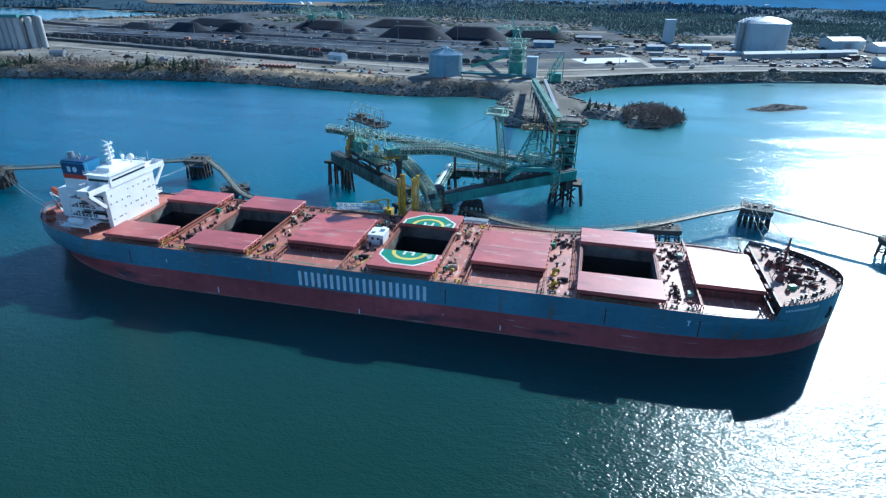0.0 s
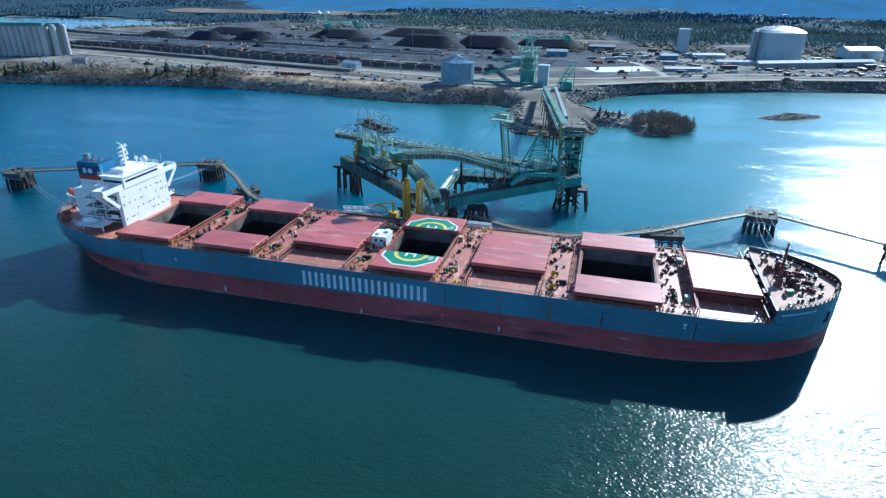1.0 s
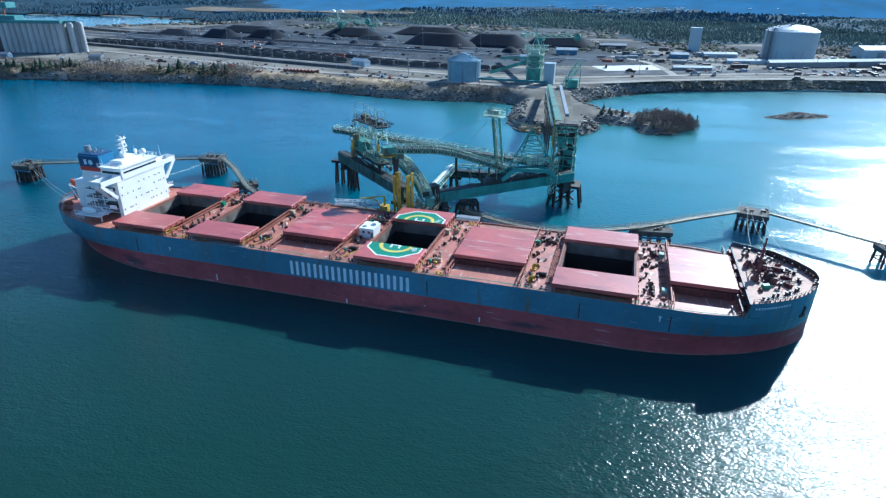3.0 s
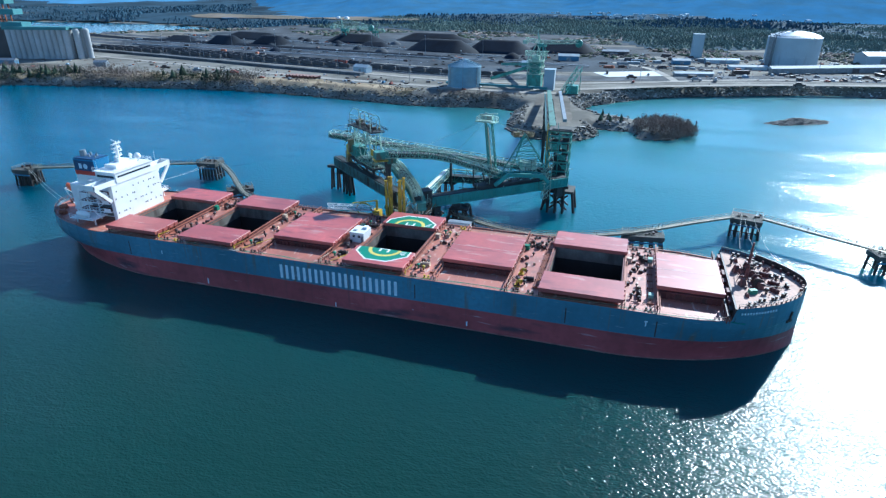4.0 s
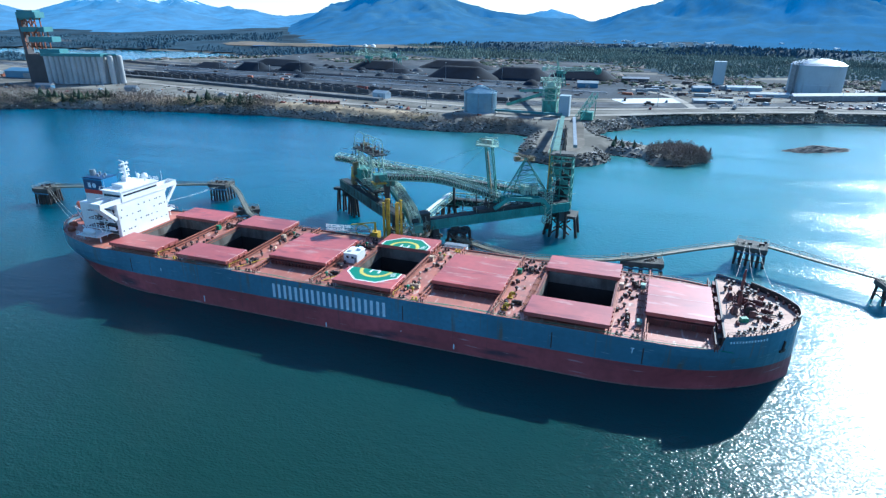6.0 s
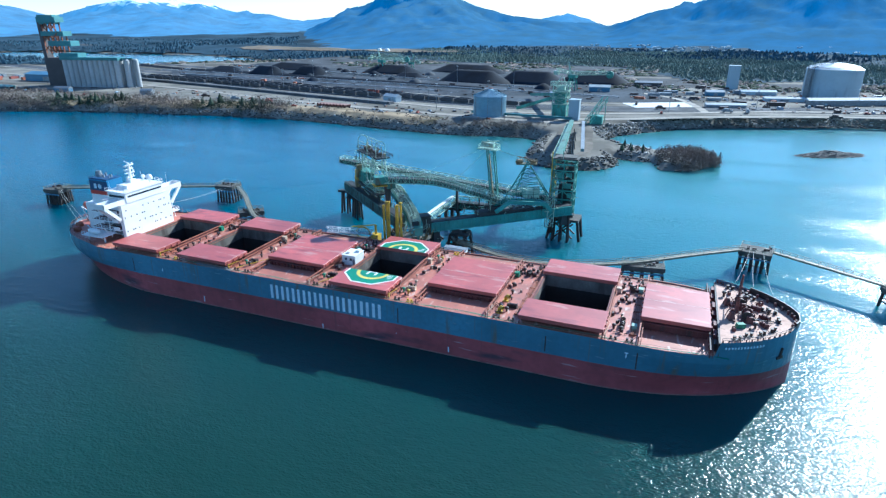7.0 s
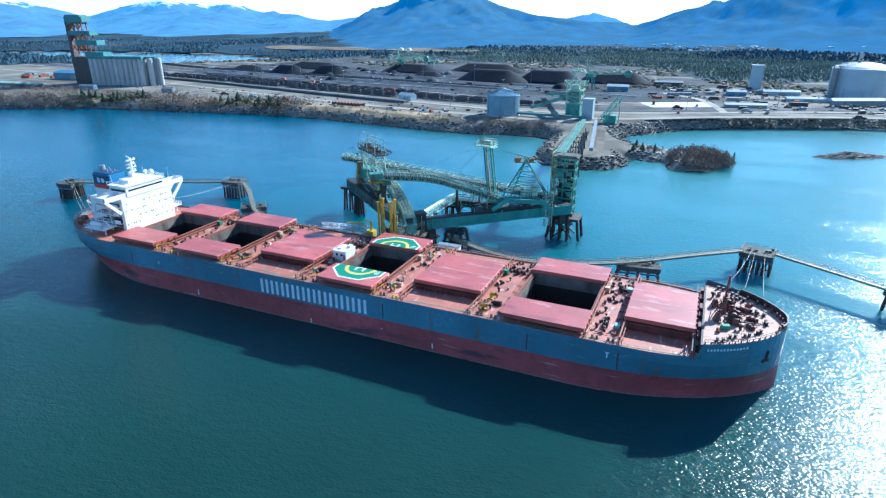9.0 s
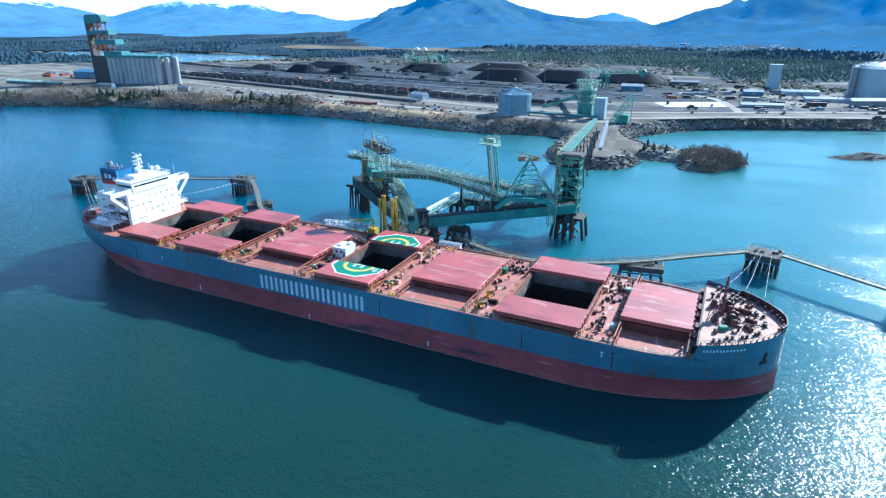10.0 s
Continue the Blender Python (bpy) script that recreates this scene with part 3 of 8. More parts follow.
def mountain_material(name, forest, snow_z, glow, blue):
    """Distant forested slopes with a snow line; the blue air before them is painted as glow."""
    m = bpy.data.materials.new(name)
    m.use_nodes = True
    nt = m.node_tree
    b = nt.nodes["Principled BSDF"]
    b.inputs["Roughness"].default_value = 1.0
    b.inputs["Specular IOR Level"].default_value = 0.0
    geo = nt.nodes.new("ShaderNodeNewGeometry")
    sep = nt.nodes.new("ShaderNodeSeparateXYZ")
    nt.links.new(geo.outputs["Position"], sep.inputs[0])
    n = nt.nodes.new("ShaderNodeTexNoise")
    n.inputs["Scale"].default_value, n.inputs["Detail"].default_value = 0.012, 8
    nt.links.new(geo.outputs["Position"], n.inputs["Vector"])
    mul = nt.nodes.new("ShaderNodeMath")
    mul.operation = "MULTIPLY_ADD"
    mul.inputs[1].default_value = 160
    nt.links.new(n.outputs["Fac"], mul.inputs[0])
    nt.links.new(sep.outputs[2], mul.inputs[2])
    r = nt.nodes.new("ShaderNodeMapRange")
    r.inputs[1].default_value, r.inputs[2].default_value = snow_z + 80, snow_z + 105
    nt.links.new(mul.outputs[0], r.inputs[0])
    c1 = nt.nodes.new("ShaderNodeMix")
    c1.data_type = "RGBA"
    c1.inputs[6].default_value, c1.inputs[7].default_value = (*[c * 0.8 for c in forest], 1), (*[c * 1.15 for c in forest], 1)
    nt.links.new(n.outputs["Fac"], c1.inputs[0])
    c2 = nt.nodes.new("ShaderNodeMix")
    c2.data_type = "RGBA"
    c2.inputs[7].default_value = (0.8, 0.82, 0.85, 1)
    nt.links.new(r.outputs[0], c2.inputs[0])
    nt.links.new(c1.outputs[2], c2.inputs[6])
    nt.links.new(c2.outputs[2], b.inputs["Base Color"])
    # haze as blue emission, streaked darker and lighter to imitate gullies
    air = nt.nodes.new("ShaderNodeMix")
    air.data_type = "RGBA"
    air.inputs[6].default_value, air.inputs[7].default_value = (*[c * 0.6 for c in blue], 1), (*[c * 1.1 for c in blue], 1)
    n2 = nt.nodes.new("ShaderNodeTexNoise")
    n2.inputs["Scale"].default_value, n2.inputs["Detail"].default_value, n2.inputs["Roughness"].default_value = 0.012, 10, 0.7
    painted_gully = nt.nodes.new("ShaderNodeMapping")
    painted_gully.inputs["Scale"].default_value = (1, 0.6, 0.3)
    nt.links.new(geo.outputs["Position"], painted_gully.inputs[0])
    nt.links.new(painted_gully.outputs[0], n2.inputs["Vector"])
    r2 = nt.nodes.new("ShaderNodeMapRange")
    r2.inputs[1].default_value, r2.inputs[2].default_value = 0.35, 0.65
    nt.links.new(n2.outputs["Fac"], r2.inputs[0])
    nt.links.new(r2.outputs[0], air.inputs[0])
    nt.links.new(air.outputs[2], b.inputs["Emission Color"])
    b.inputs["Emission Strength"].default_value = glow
    return m


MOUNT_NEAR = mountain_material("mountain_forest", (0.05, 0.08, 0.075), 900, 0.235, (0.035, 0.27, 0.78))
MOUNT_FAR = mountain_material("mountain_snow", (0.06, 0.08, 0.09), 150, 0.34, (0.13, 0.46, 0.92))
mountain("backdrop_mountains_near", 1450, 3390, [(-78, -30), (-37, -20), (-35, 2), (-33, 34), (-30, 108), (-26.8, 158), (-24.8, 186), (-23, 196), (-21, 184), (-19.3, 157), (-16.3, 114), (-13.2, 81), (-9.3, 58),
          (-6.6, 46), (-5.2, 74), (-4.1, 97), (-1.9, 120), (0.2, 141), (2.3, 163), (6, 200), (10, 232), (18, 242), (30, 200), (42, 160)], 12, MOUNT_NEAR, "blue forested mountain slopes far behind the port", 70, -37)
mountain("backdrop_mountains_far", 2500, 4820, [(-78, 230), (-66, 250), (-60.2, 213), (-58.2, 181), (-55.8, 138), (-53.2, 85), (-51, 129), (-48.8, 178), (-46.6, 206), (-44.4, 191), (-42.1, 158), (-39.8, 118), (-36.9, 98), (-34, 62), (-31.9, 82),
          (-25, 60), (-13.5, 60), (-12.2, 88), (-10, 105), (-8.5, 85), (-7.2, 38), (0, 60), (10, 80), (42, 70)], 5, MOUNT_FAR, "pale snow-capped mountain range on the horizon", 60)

# ---- the bulk carrier ----
CY, HB = 19.0, 19.0          # centre line, half beam
DECK, FORE, PAINT = 12.0, 15.2, 6.0
HATCHES = [(-57.2, -41.0), (-31.8, -15.6), (-6.0, 11.2), (19.7, 35.1), (44.3, 61.4), (70.8, 88.8), (97.6, 111.0)]
OPEN = (0, 1, 3, 5)
CO0, CO1 = 9.6, 28.4          # hatch coaming, near and far side


def ease(u, a, b):
    return max(0.0, 1 - u ** a) ** b


def half_deck(x):
    if x > 100:
        return HB * ease(min(1, (x - 100) / 30.2), 2.05, 0.62)
    if x < -60:
        return HB * ease(min(1, (-60 - x) / 33.5), 2.2, 0.6)
    return HB


def half_water(x):
    if x > 85:
        return HB * ease(min(1, (x - 85) / 45.4), 2.05, 0.75)
    if x < -45:
        return HB * ease(min(1, (-45 - x) / 44.0), 1.6, 0.6)
    return HB


def half(x, z):
    t = min(1, max(0, z / DECK) * (1.25 if x < -45 else 1.0))
    t = t * t * (3 - 2 * t)
    return half_water(x) * (1 - t) + half_deck(x) * t


ship = thing("bulk_carrier", "blue and red bulk carrier moored with four hatches open", "ship", (0, CY, 0))


def hull_mesh():
    xs = [-93.4, -93.0, -92.0, -90, -87, -84, -80, -75, -70, -65, -60, -55, -50, -45] + list(range(-40, 86, 6)) + [86, 90, 94, 98, 101, 104, 107, 110, 112.6, 113.4, 116, 118.5, 121, 123, 125, 126.5, 127.8, 128.8, 129.4, 129.8, 130.1]
    mb = MB()
    rows = 10
    for x in xs:
        top = DECK + 0.35 if x < 113 else FORE + 0.95
        if x < -66:
            top = DECK + 0.9
        zs = [-7, -3, 0, 0.3, 2, 4, PAINT, 8, 10, top]
        for s in (-1, 1):
            if x > 113:
                zs[-1] = FORE + (0.2 if s < 0 and x < 128.5 else 0.95)
            mb.v += [(x, CY + s * half(x, z), z) for z in zs]
    n = 2 * rows
    for i in range(len(xs) - 1):
        a, b = i * n, (i + 1) * n
        for k in range(rows - 1):
            mi = 2 if k == 2 else 1 if k < 6 else 0
            mb.f.append((a + k, b + k, b + k + 1, a + k + 1))
            mb.f.append((a + rows + k, a + rows + k + 1, b + rows + k + 1, b + rows + k))
            mb.m += [mi, mi]
    for a, flip in ((0, True), ((len(xs) - 1) * n, False)):
        for k in range(rows - 1):
            q = (a + k, a + k + 1, a + rows + k + 1, a + rows + k)
            mb.f.append(q if not flip else q[::-1])
            mb.m.append(2 if k == 2 else 1 if k < 6 else 0)
    return mb


hull = part("hull", hull_mesh(), (HULL_BLUE, HULL_RED, WATERLINE), ship, "blue topsides over dark red antifouling paint")


def deck_mesh():
    mb = MB()
    holes = [(a, b) for a, b in HATCHES]
    xs = sorted({-93.0, -90, -86, -80, -74, -68, -62, *[v for h in holes for v in h], *range(-36, 110, 12), 104, 108, 113.4})
    for a, b in zip(xs, xs[1:]):
        ya, yb = half_deck(a) - 0.02, half_deck(b) - 0.02
        hole = any(h0 <= (a + b) / 2 <= h1 for h0, h1 in holes)
        bands = [(lambda h: CY - h, lambda h: CO0), (lambda h: CO1, lambda h: CY + h)] if hole else [(lambda h: CY - h, lambda h: CY + h)]
        for lo, hi in bands:
            mb.add([(a, lo(ya), DECK), (b, lo(yb), DECK), (b, hi(yb), DECK), (a, hi(ya), DECK)], [(0, 1, 2, 3)])
    return mb


part("main_deck", deck_mesh(), DECK_RED, ship, "red-brown painted steel deck, faded and stained")
fd = MB()
fx = [113.4, 116, 118.5, 121, 123, 125, 126.5, 127.8, 128.8, 129.4, 129.8, 130.08]
for a, b in zip(fx, fx[1:]):
    ya, yb = half_deck(a) - 0.05, half_deck(b) - 0.05
    fd.add([(a, CY - ya, FORE), (b, CY - yb, FORE), (b, CY + yb, FORE), (a, CY + ya, FORE)], [(0, 1, 2, 3)])
part("forecastle_deck", fd, FORE_DECK, ship, "pale stained raised forecastle deck")
# bulkhead coloured near black as painted shade
part("forecastle_bulkhead", MB().span(113.0, 113.4, CY - half_deck(113.4) + 0.1, CY + half_deck(113.4) - 0.1, DECK, FORE + 0.02), DARK_GEAR, ship)
# dark boxes added to imitate the forecastle's shadow on the deck
for k in range(9):
    part("bulkhead_locker", MB().box((112.62, 5.6 + k * 3.3, DECK + 0.9 + 0.3 * (k % 3)), (0.72, 2.2 + 0.5 * (k % 2), 1.8 + 0.6 * (k % 3))), COAM if k % 3 else DARK_GEAR, ship)

# sheer-strake lip along both sides, with freeing gaps
for s in (-1, 1):
    lip = MB()
    xs = list(np.linspace(-64, 112.5, 60))
    for a, b in zip(xs, xs[1:]):
        lip.beam((a, CY + s * (half_deck(a) - 0.12), DECK + 0.28), (b, CY + s * (half_deck(b) - 0.12), DECK + 0.28), 0.22, 0.16)
    part("gunwale", lip, DECK_RED, ship)
    r = MB()
    xs = list(np.linspace(-64, 112.5, 40))
    r.rail([(x, CY + s * (half_deck(x) - 0.35), DECK) for x in xs], 1.05, 2.2, 0.05)
    part("railing", r, CREAM, ship)

# bulwark of the bow, with stays
bx = [121, 123, 125, 126.5, 127.8, 128.8, 129.4, 129.8]
rim = [(x, CY + (half_deck(x) - 0.12), FORE) for x in bx] + [(129.95, CY, FORE)] + [(x, CY - (half_deck(x) - 0.12), FORE) for x in bx[:-4:-1]]
part("bow_bulwark", MB().wall(rim, 0.16, 1.5), DARK_GEAR, ship, "dark steel bulwark around the bow")
part("bulwark_cap", MB().wall([(x, y, FORE + 1.5) for x, y, _ in rim], 0.28, 0.1), DARK_GEAR, ship)
for s in (-1, 1):
    for a in (bx if s > 0 else bx[5:]):
        part("bulwark_stay", MB().box((a - 0.5, CY + s * (half_deck(a) - 0.9), FORE + 0.5), (0.5, 0.4, 1.0)), WINDLASS, ship)
    for x in np.linspace(113.8, 121 if s > 0 else 127.5, 12 if s > 0 else 13):
        part("fairlead", MB().box((x, CY + s * (half_deck(x) - 0.35), FORE + 0.3), (0.3, 0.24, 0.5), 0, 0, 0.7), WINDLASS, ship)
    part("forecastle_railing", MB().rail([(x, CY + s * (half_deck(x) - 0.3), FORE) for x in np.linspace(113.6, 121 if s > 0 else 128.6, 8)], 1.1, 1.2, 0.07), DARK_GEAR, ship)


# hatches
def hatch(i, x0, x1):
    c = MB()
    top = DECK + 1.35 if i < 6 else DECK + 1.9
    w = 0.35
    c.span(x0 - w, x0, CO0 - w, CO1 + w, DECK - 0.3, top)
    c.span(x1, x1 + w, CO0 - w, CO1 + w, DECK - 0.3, top)
    c.span(x0, x1, CO0 - w, CO0, DECK - 0.3, top)
    c.span(x0, x1, CO1, CO1 + w, DECK - 0.3, top)
    for y in (CO0 - w - 0.25, CO1 + w + 0.25):
        for k in range(int((x1 - x0) / 1.1)):
            c.box((x0 + 0.6 + k * 1.1, y, (DECK + top) / 2), (0.14, 0.5, top - DECK - 0.05))
        c.span(x0 - w, x1 + w, y - 0.3, y + 0.3, top - 0.12, top + 0.03)
    coaming = part("hatch_coaming", c, COAM, ship, "dark red hatch coaming with upright stiffeners")
    hold = MB()
    g = 0.02
    lo = -5.0
    P = [(x0 + g, CO0 + g), (x1 - g, CO0 + g), (x1 - g, CO1 - g), (x0 + g, CO1 - g)]
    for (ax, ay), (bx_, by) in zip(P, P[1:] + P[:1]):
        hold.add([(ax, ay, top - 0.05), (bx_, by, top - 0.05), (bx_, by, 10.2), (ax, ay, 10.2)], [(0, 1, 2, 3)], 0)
        # below 10.2 the shade inside the hold is painted on
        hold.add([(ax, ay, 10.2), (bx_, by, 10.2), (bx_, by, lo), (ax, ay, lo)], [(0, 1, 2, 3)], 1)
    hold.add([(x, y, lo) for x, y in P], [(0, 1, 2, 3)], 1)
    part("cargo_hold", hold, (HOLD_TOP, HOLD_SHADE), ship, "open dark cargo hold" if i in OPEN else "")
    # rails on which the covers roll aside, on posts
    for x in (x0 - 0.55, x1 + 0.55):
        r = MB()
        r.beam((x, 0.9, top + 0.1), (x, 37.1, top + 0.1), 0.28, 0.24)
        r.beam((x + 0.55, 1.2, top - 0.5), (x + 0.55, 36.8, top - 0.5), 0.2)
        for y in (1.2, 3.4, 5.6, 7.8, 30.2, 32.4, 34.6, 36.8):
            # posts take the dark coaming colour, painting the shade under the covers
            part("rail_post", MB().beam((x, y, DECK), (x, y, top), 0.2).beam((x + 0.55, y, DECK), (x + 0.55, y, top - 0.4), 0.14), COAM, ship)
        # the foremost rail is darkened as if in the forecastle's shadow
        part("rolling_rail", r, DARK_GEAR if i == 6 and x > x0 else ORANGE_RED, ship)
    th = 0.95
    zt = top + 0.25 + th
    spans = [(0.5, 10.0), (28.0, 37.5)] if i in OPEN else [(9.25, 18.97), (19.03, 28.75)]
    lids = []
    for y0, y1 in spans:
        lid = MB()
        b = 0.03
        lid.span(x0 - 0.75, x1 + 0.75, y0, y1, zt - th, zt - b)
        lid.add([(x0 - 0.75, y0, zt - b), (x1 + 0.75, y0, zt - b), (x1 + 0.75, y1, zt - b), (x0 - 0.75, y1, zt - b),
                 (x0 - 0.75 + b, y0 + b, zt), (x1 + 0.75 - b, y0 + b, zt), (x1 + 0.75 - b, y1 - b, zt), (x0 - 0.75 + b, y1 - b, zt)],
                [(4, 5, 6, 7), (0, 1, 5, 4), (1, 2, 6, 5), (2, 3, 7, 6), (3, 0, 4, 7)])
        for y in (y0 - 0.05, y1 + 0.05):
            for k in range(int((x1 - x0) / 1.6) + 1):
                lid.box((x0 + 0.2 + k * 1.6, y, zt - 0.55), (0.12, 0.12, 0.7))
        for y in np.linspace(y0 + 1.2, y1 - 1.2, 4):
            for x in (x0 - 0.85, x1 + 0.85):
                lid.box((x, y, zt - 0.6), (0.35, 0.5, 0.5))
        o = part("hatch_cover", lid, LID_RED, ship, "faded red steel hatch cover rolled aside" if i in OPEN else "faded red steel hatch cover, closed")
        for y in (y0 + 1.0, y1 - 1.0):
            for x in (x0 - 0.55, x1 + 0.55):
                part("wheel", MB().tube((x - 0.1, y, top + 0.42), (x + 0.1, y, top + 0.42), 0.28, n=10), DARK_GEAR, o)
        lids.append((o, y0, y1, zt))
        if i not in OPEN and y0 < 15:
            part("seam_strip", MB().span(x0 - 0.7, x1 + 0.7, y1 - 0.05, y1 + 0.11, zt - 0.1, zt + 0.02), SEAM, o, "pale sealing strip along the centre seam")
    return lids


covers = [hatch(i, a, b) for i, (a, b) in enumerate(HATCHES)]


# helicopter mark, painted half on each cover of the middle hatch
def helipad():
    x0, x1 = HATCHES[3]
    cx = (x0 + x1) / 2
    R = 8.1
    for o, y0, y1, zt in covers[3]:
        lower = y0 < 15
        edge = y1 if lower else y0                 # the seam when closed
        sgn = -1 if lower else 1
        z = zt + 0.008

        def ngon(r, dz, n, rot=0.0):
            pts = [(r * math.cos(2 * math.pi * k / n + rot), r * math.sin(2 * math.pi * k / n + rot)) for k in range(n)]
            out = []
            for (ax, ay), (bx_, by) in zip(pts, pts[1:] + pts[:1]):     # clip to the half plane
                if ay >= 0:
                    out.append((ax, ay))
                if (ay >= 0) != (by >= 0):
                    t = ay / (ay - by)
                    out.append((ax + t * (bx_ - ax), 0.0))
            return MB().add([(cx + px, edge + sgn * py, z + dz) for px, py in (out if sgn > 0 else out[::-1])], [tuple(range(len(out)))])
        part("pad_border", ngon(R, 0, 8, math.pi / 8), PAD_WHITE, o, "white octagon border line")
        part("pad_field", ngon(R - 0.5, 0.006, 8, math.pi / 8), PAD_GREEN, o, "green helicopter pad paint")
        part("pad_ring", ngon(4.7, 0.012, 40), PAD_YELLOW, o, "yellow landing circle")
        part("pad_centre", ngon(3.7, 0.018, 40), PAD_GREEN, o)
        h = MB()
        for dx in (-1.15, 1.15):
            h.span(cx + dx - 0.28, cx + dx + 0.28, min(edge, edge + sgn * 1.9), max(edge, edge + sgn * 1.9), z + 0.022, z + 0.03)
        h.span(cx - 0.87, cx + 0.87, min(edge, edge + sgn * 0.3), max(edge, edge + sgn * 0.3), z + 0.022, z + 0.03)
        part("pad_letter_h", h, PAD_WHITE, o, "white letter H")
        bars = MB()
        for k in range(4):
            bars.box((cx + 5.3 + 0.15 * k, edge + sgn * (0.8 + 0.55 * k), z + 0.02), (1.7 - 0.2 * k, 0.22, 0.012), 0.4)
        part("pad_marking", bars, PAD_WHITE, o)


helipad()


# markings on the ship's side: plain bars in place of the company lettering and the name
for k in range(10):
    x = 0.35 + k * 3.5
    for dx in (0, 1.7):
        part("side_marking", MB().span(x + dx, x + dx + 0.8, -0.03, 0.06, 6.55, 10.6), LETTER, ship, "pale blue-white painted bar" if not dx and not k else "")
for k in range(13):
    x = 114.6 + k * 0.62
    y = CY - half(x, 14.0)
    part("bow_marking", MB().box((x, y - 0.05, 14.0), (0.34, 0.12, 0.45), math.radians(35)), LETTER, ship)
tug = MB().span(94.6, 95.4, -0.03, 0.03, 10.0, 10.22).span(94.88, 95.12, -0.03, 0.03, 8.9, 10.0)
part("tug_mark", tug, LETTER, ship, "white letter T")
for x, z0, z1 in ((-38.6, 8.2, 9.2), (-24.0, 0.8, 2.6), (16.5, 0.3, 1.6), (53, 1, 2.4), (38.6, 3.2, 3.4)):
    part("draught_mark", MB().span(x - 0.16, x + 0.16, -0.03, 0.03, z0, z1), LETTER, ship)
for x in (39.2, 77.0, 97.3, -50):
    part("rust_streak", MB().span(x - 0.14, x + 0.14, -0.025, 0.02, 6.5, 10.6), DARK_GEAR, ship)


# accommodation block
acc = MB()
acc.span(-74, -63.4, 11.6, 26.4, DECK, 23.4)
acc.span(-63.4, -62.0, 9.2, 29.0, DECK, 23.4)
acc.span(-63.5, -61.9, 9.0, 29.2, 23.2, 23.5)
accommodation = part("accommodation_block", acc, WHITE, ship, "white five-deck accommodation block")
wmesh = MB().span(-0.04, 0.04, -0.18, 0.18, -0.2, 0.2).mesh("window", GLASS)


def pane(x, y, z, parent, rz=0.0):
    o = new("window", wmesh)
    o.parent = parent
    o.matrix_basis = pose(x, y, z, 0, 0, rz)
    return o


for row, z in enumerate((14.4, 16.6, 18.9, 21.2)):
    for col in range(9):
        y = 10.0 + col * 2.25 + (0.7 if row % 2 else 0)
        if (row * 2 + col * 3) % 7 not in (2, 5):
            pane(-61.98, y, z, accommodation)
            if (row + col) % 4 == 1:
                pane(-61.98, y + 0.75, z, accommodation)
for row, z in enumerate((14.2, 16.9, 19.6)):
    for x in (-72, -69.5, -67, -65):
        pane(x, 11.57, z, accommodation, 90)
# side decks open to the weather: slabs, bulwarks and posts before a wall painted dark as shade
for k, z in enumerate((14.9, 17.6, 20.3)):
    for s, y0, y1 in ((1, 8.3, 11.6), (-1, 26.4, 29.7)):
        d = MB().span(-76.0 + k * 0.6, -63.4, y0, y1, z - 0.14, z + 0.14)
        yo = y0 + 0.06 if s > 0 else y1 - 0.06
        d.rail([(-76.0 + k * 0.6, yo, z), (-63.4, yo, z)], 1.1, 1.1, 0.09)
        d.span(-66.0, -63.4, yo - 0.06, yo + 0.06, z + 0.1, z + 1.1)
        for x in (-75.6 + k * 0.6, -71.6, -67.6):
            d.beam((x, yo, z - 2.6), (x, yo, z), 0.2)
        part("side_deck", d, WHITE, ship, "white side deck with handrail")
        # dark floor sheet imitating shade between the decks
        part("deck_covering", MB().span(-75.8 + k * 0.6, -63.5, y0 + 0.15, y1 - 0.05, z + 0.14, z + 0.16), COAM, ship)
    for yy in (11.56, 26.44):
        # grey panel added over the white wall to paint its shade
        part("deck_recess", MB().span(-73.8, -63.5, yy - 0.06, yy + 0.06, z - 2.5, z - 0.16), STEEL, ship, "dark panel painted as shade behind the side deck")
    st = MB().beam((-70.5, 10.4, z - 2.6), (-66.5, 10.4, z), 0.9, 0.15)
    part("outside_stair", st, WHITE, ship)
bridge = MB()
bridge.span(-69.5, -61.8, 11.4, 26.4, 23.4, 26.7)
bridge.span(-70.0, -61.5, 11.0, 26.8, 26.7, 26.95)
bridge.span(-68.5, -64.0, 14.5, 23.0, 26.95, 28.2)
wheelhouse = part("wheelhouse", bridge, WHITE, ship, "white wheelhouse")
part("bridge_window", MB().span(-61.82, -61.75, 12.2, 25.8, 25.15, 25.7), GLASS, wheelhouse, "dark band of bridge windows")
part("bridge_window", MB().span(-69.0, -62.4, 11.36, 11.43, 25.0, 25.75), GLASS, wheelhouse)
part("bridge_rail", MB().rail([(-70, 11.1, 26.95), (-61.6, 11.1, 26.95), (-61.6, 26.7, 26.95), (-70, 26.7, 26.95)], 1.1, 1.5, 0.08), WHITE, wheelhouse)
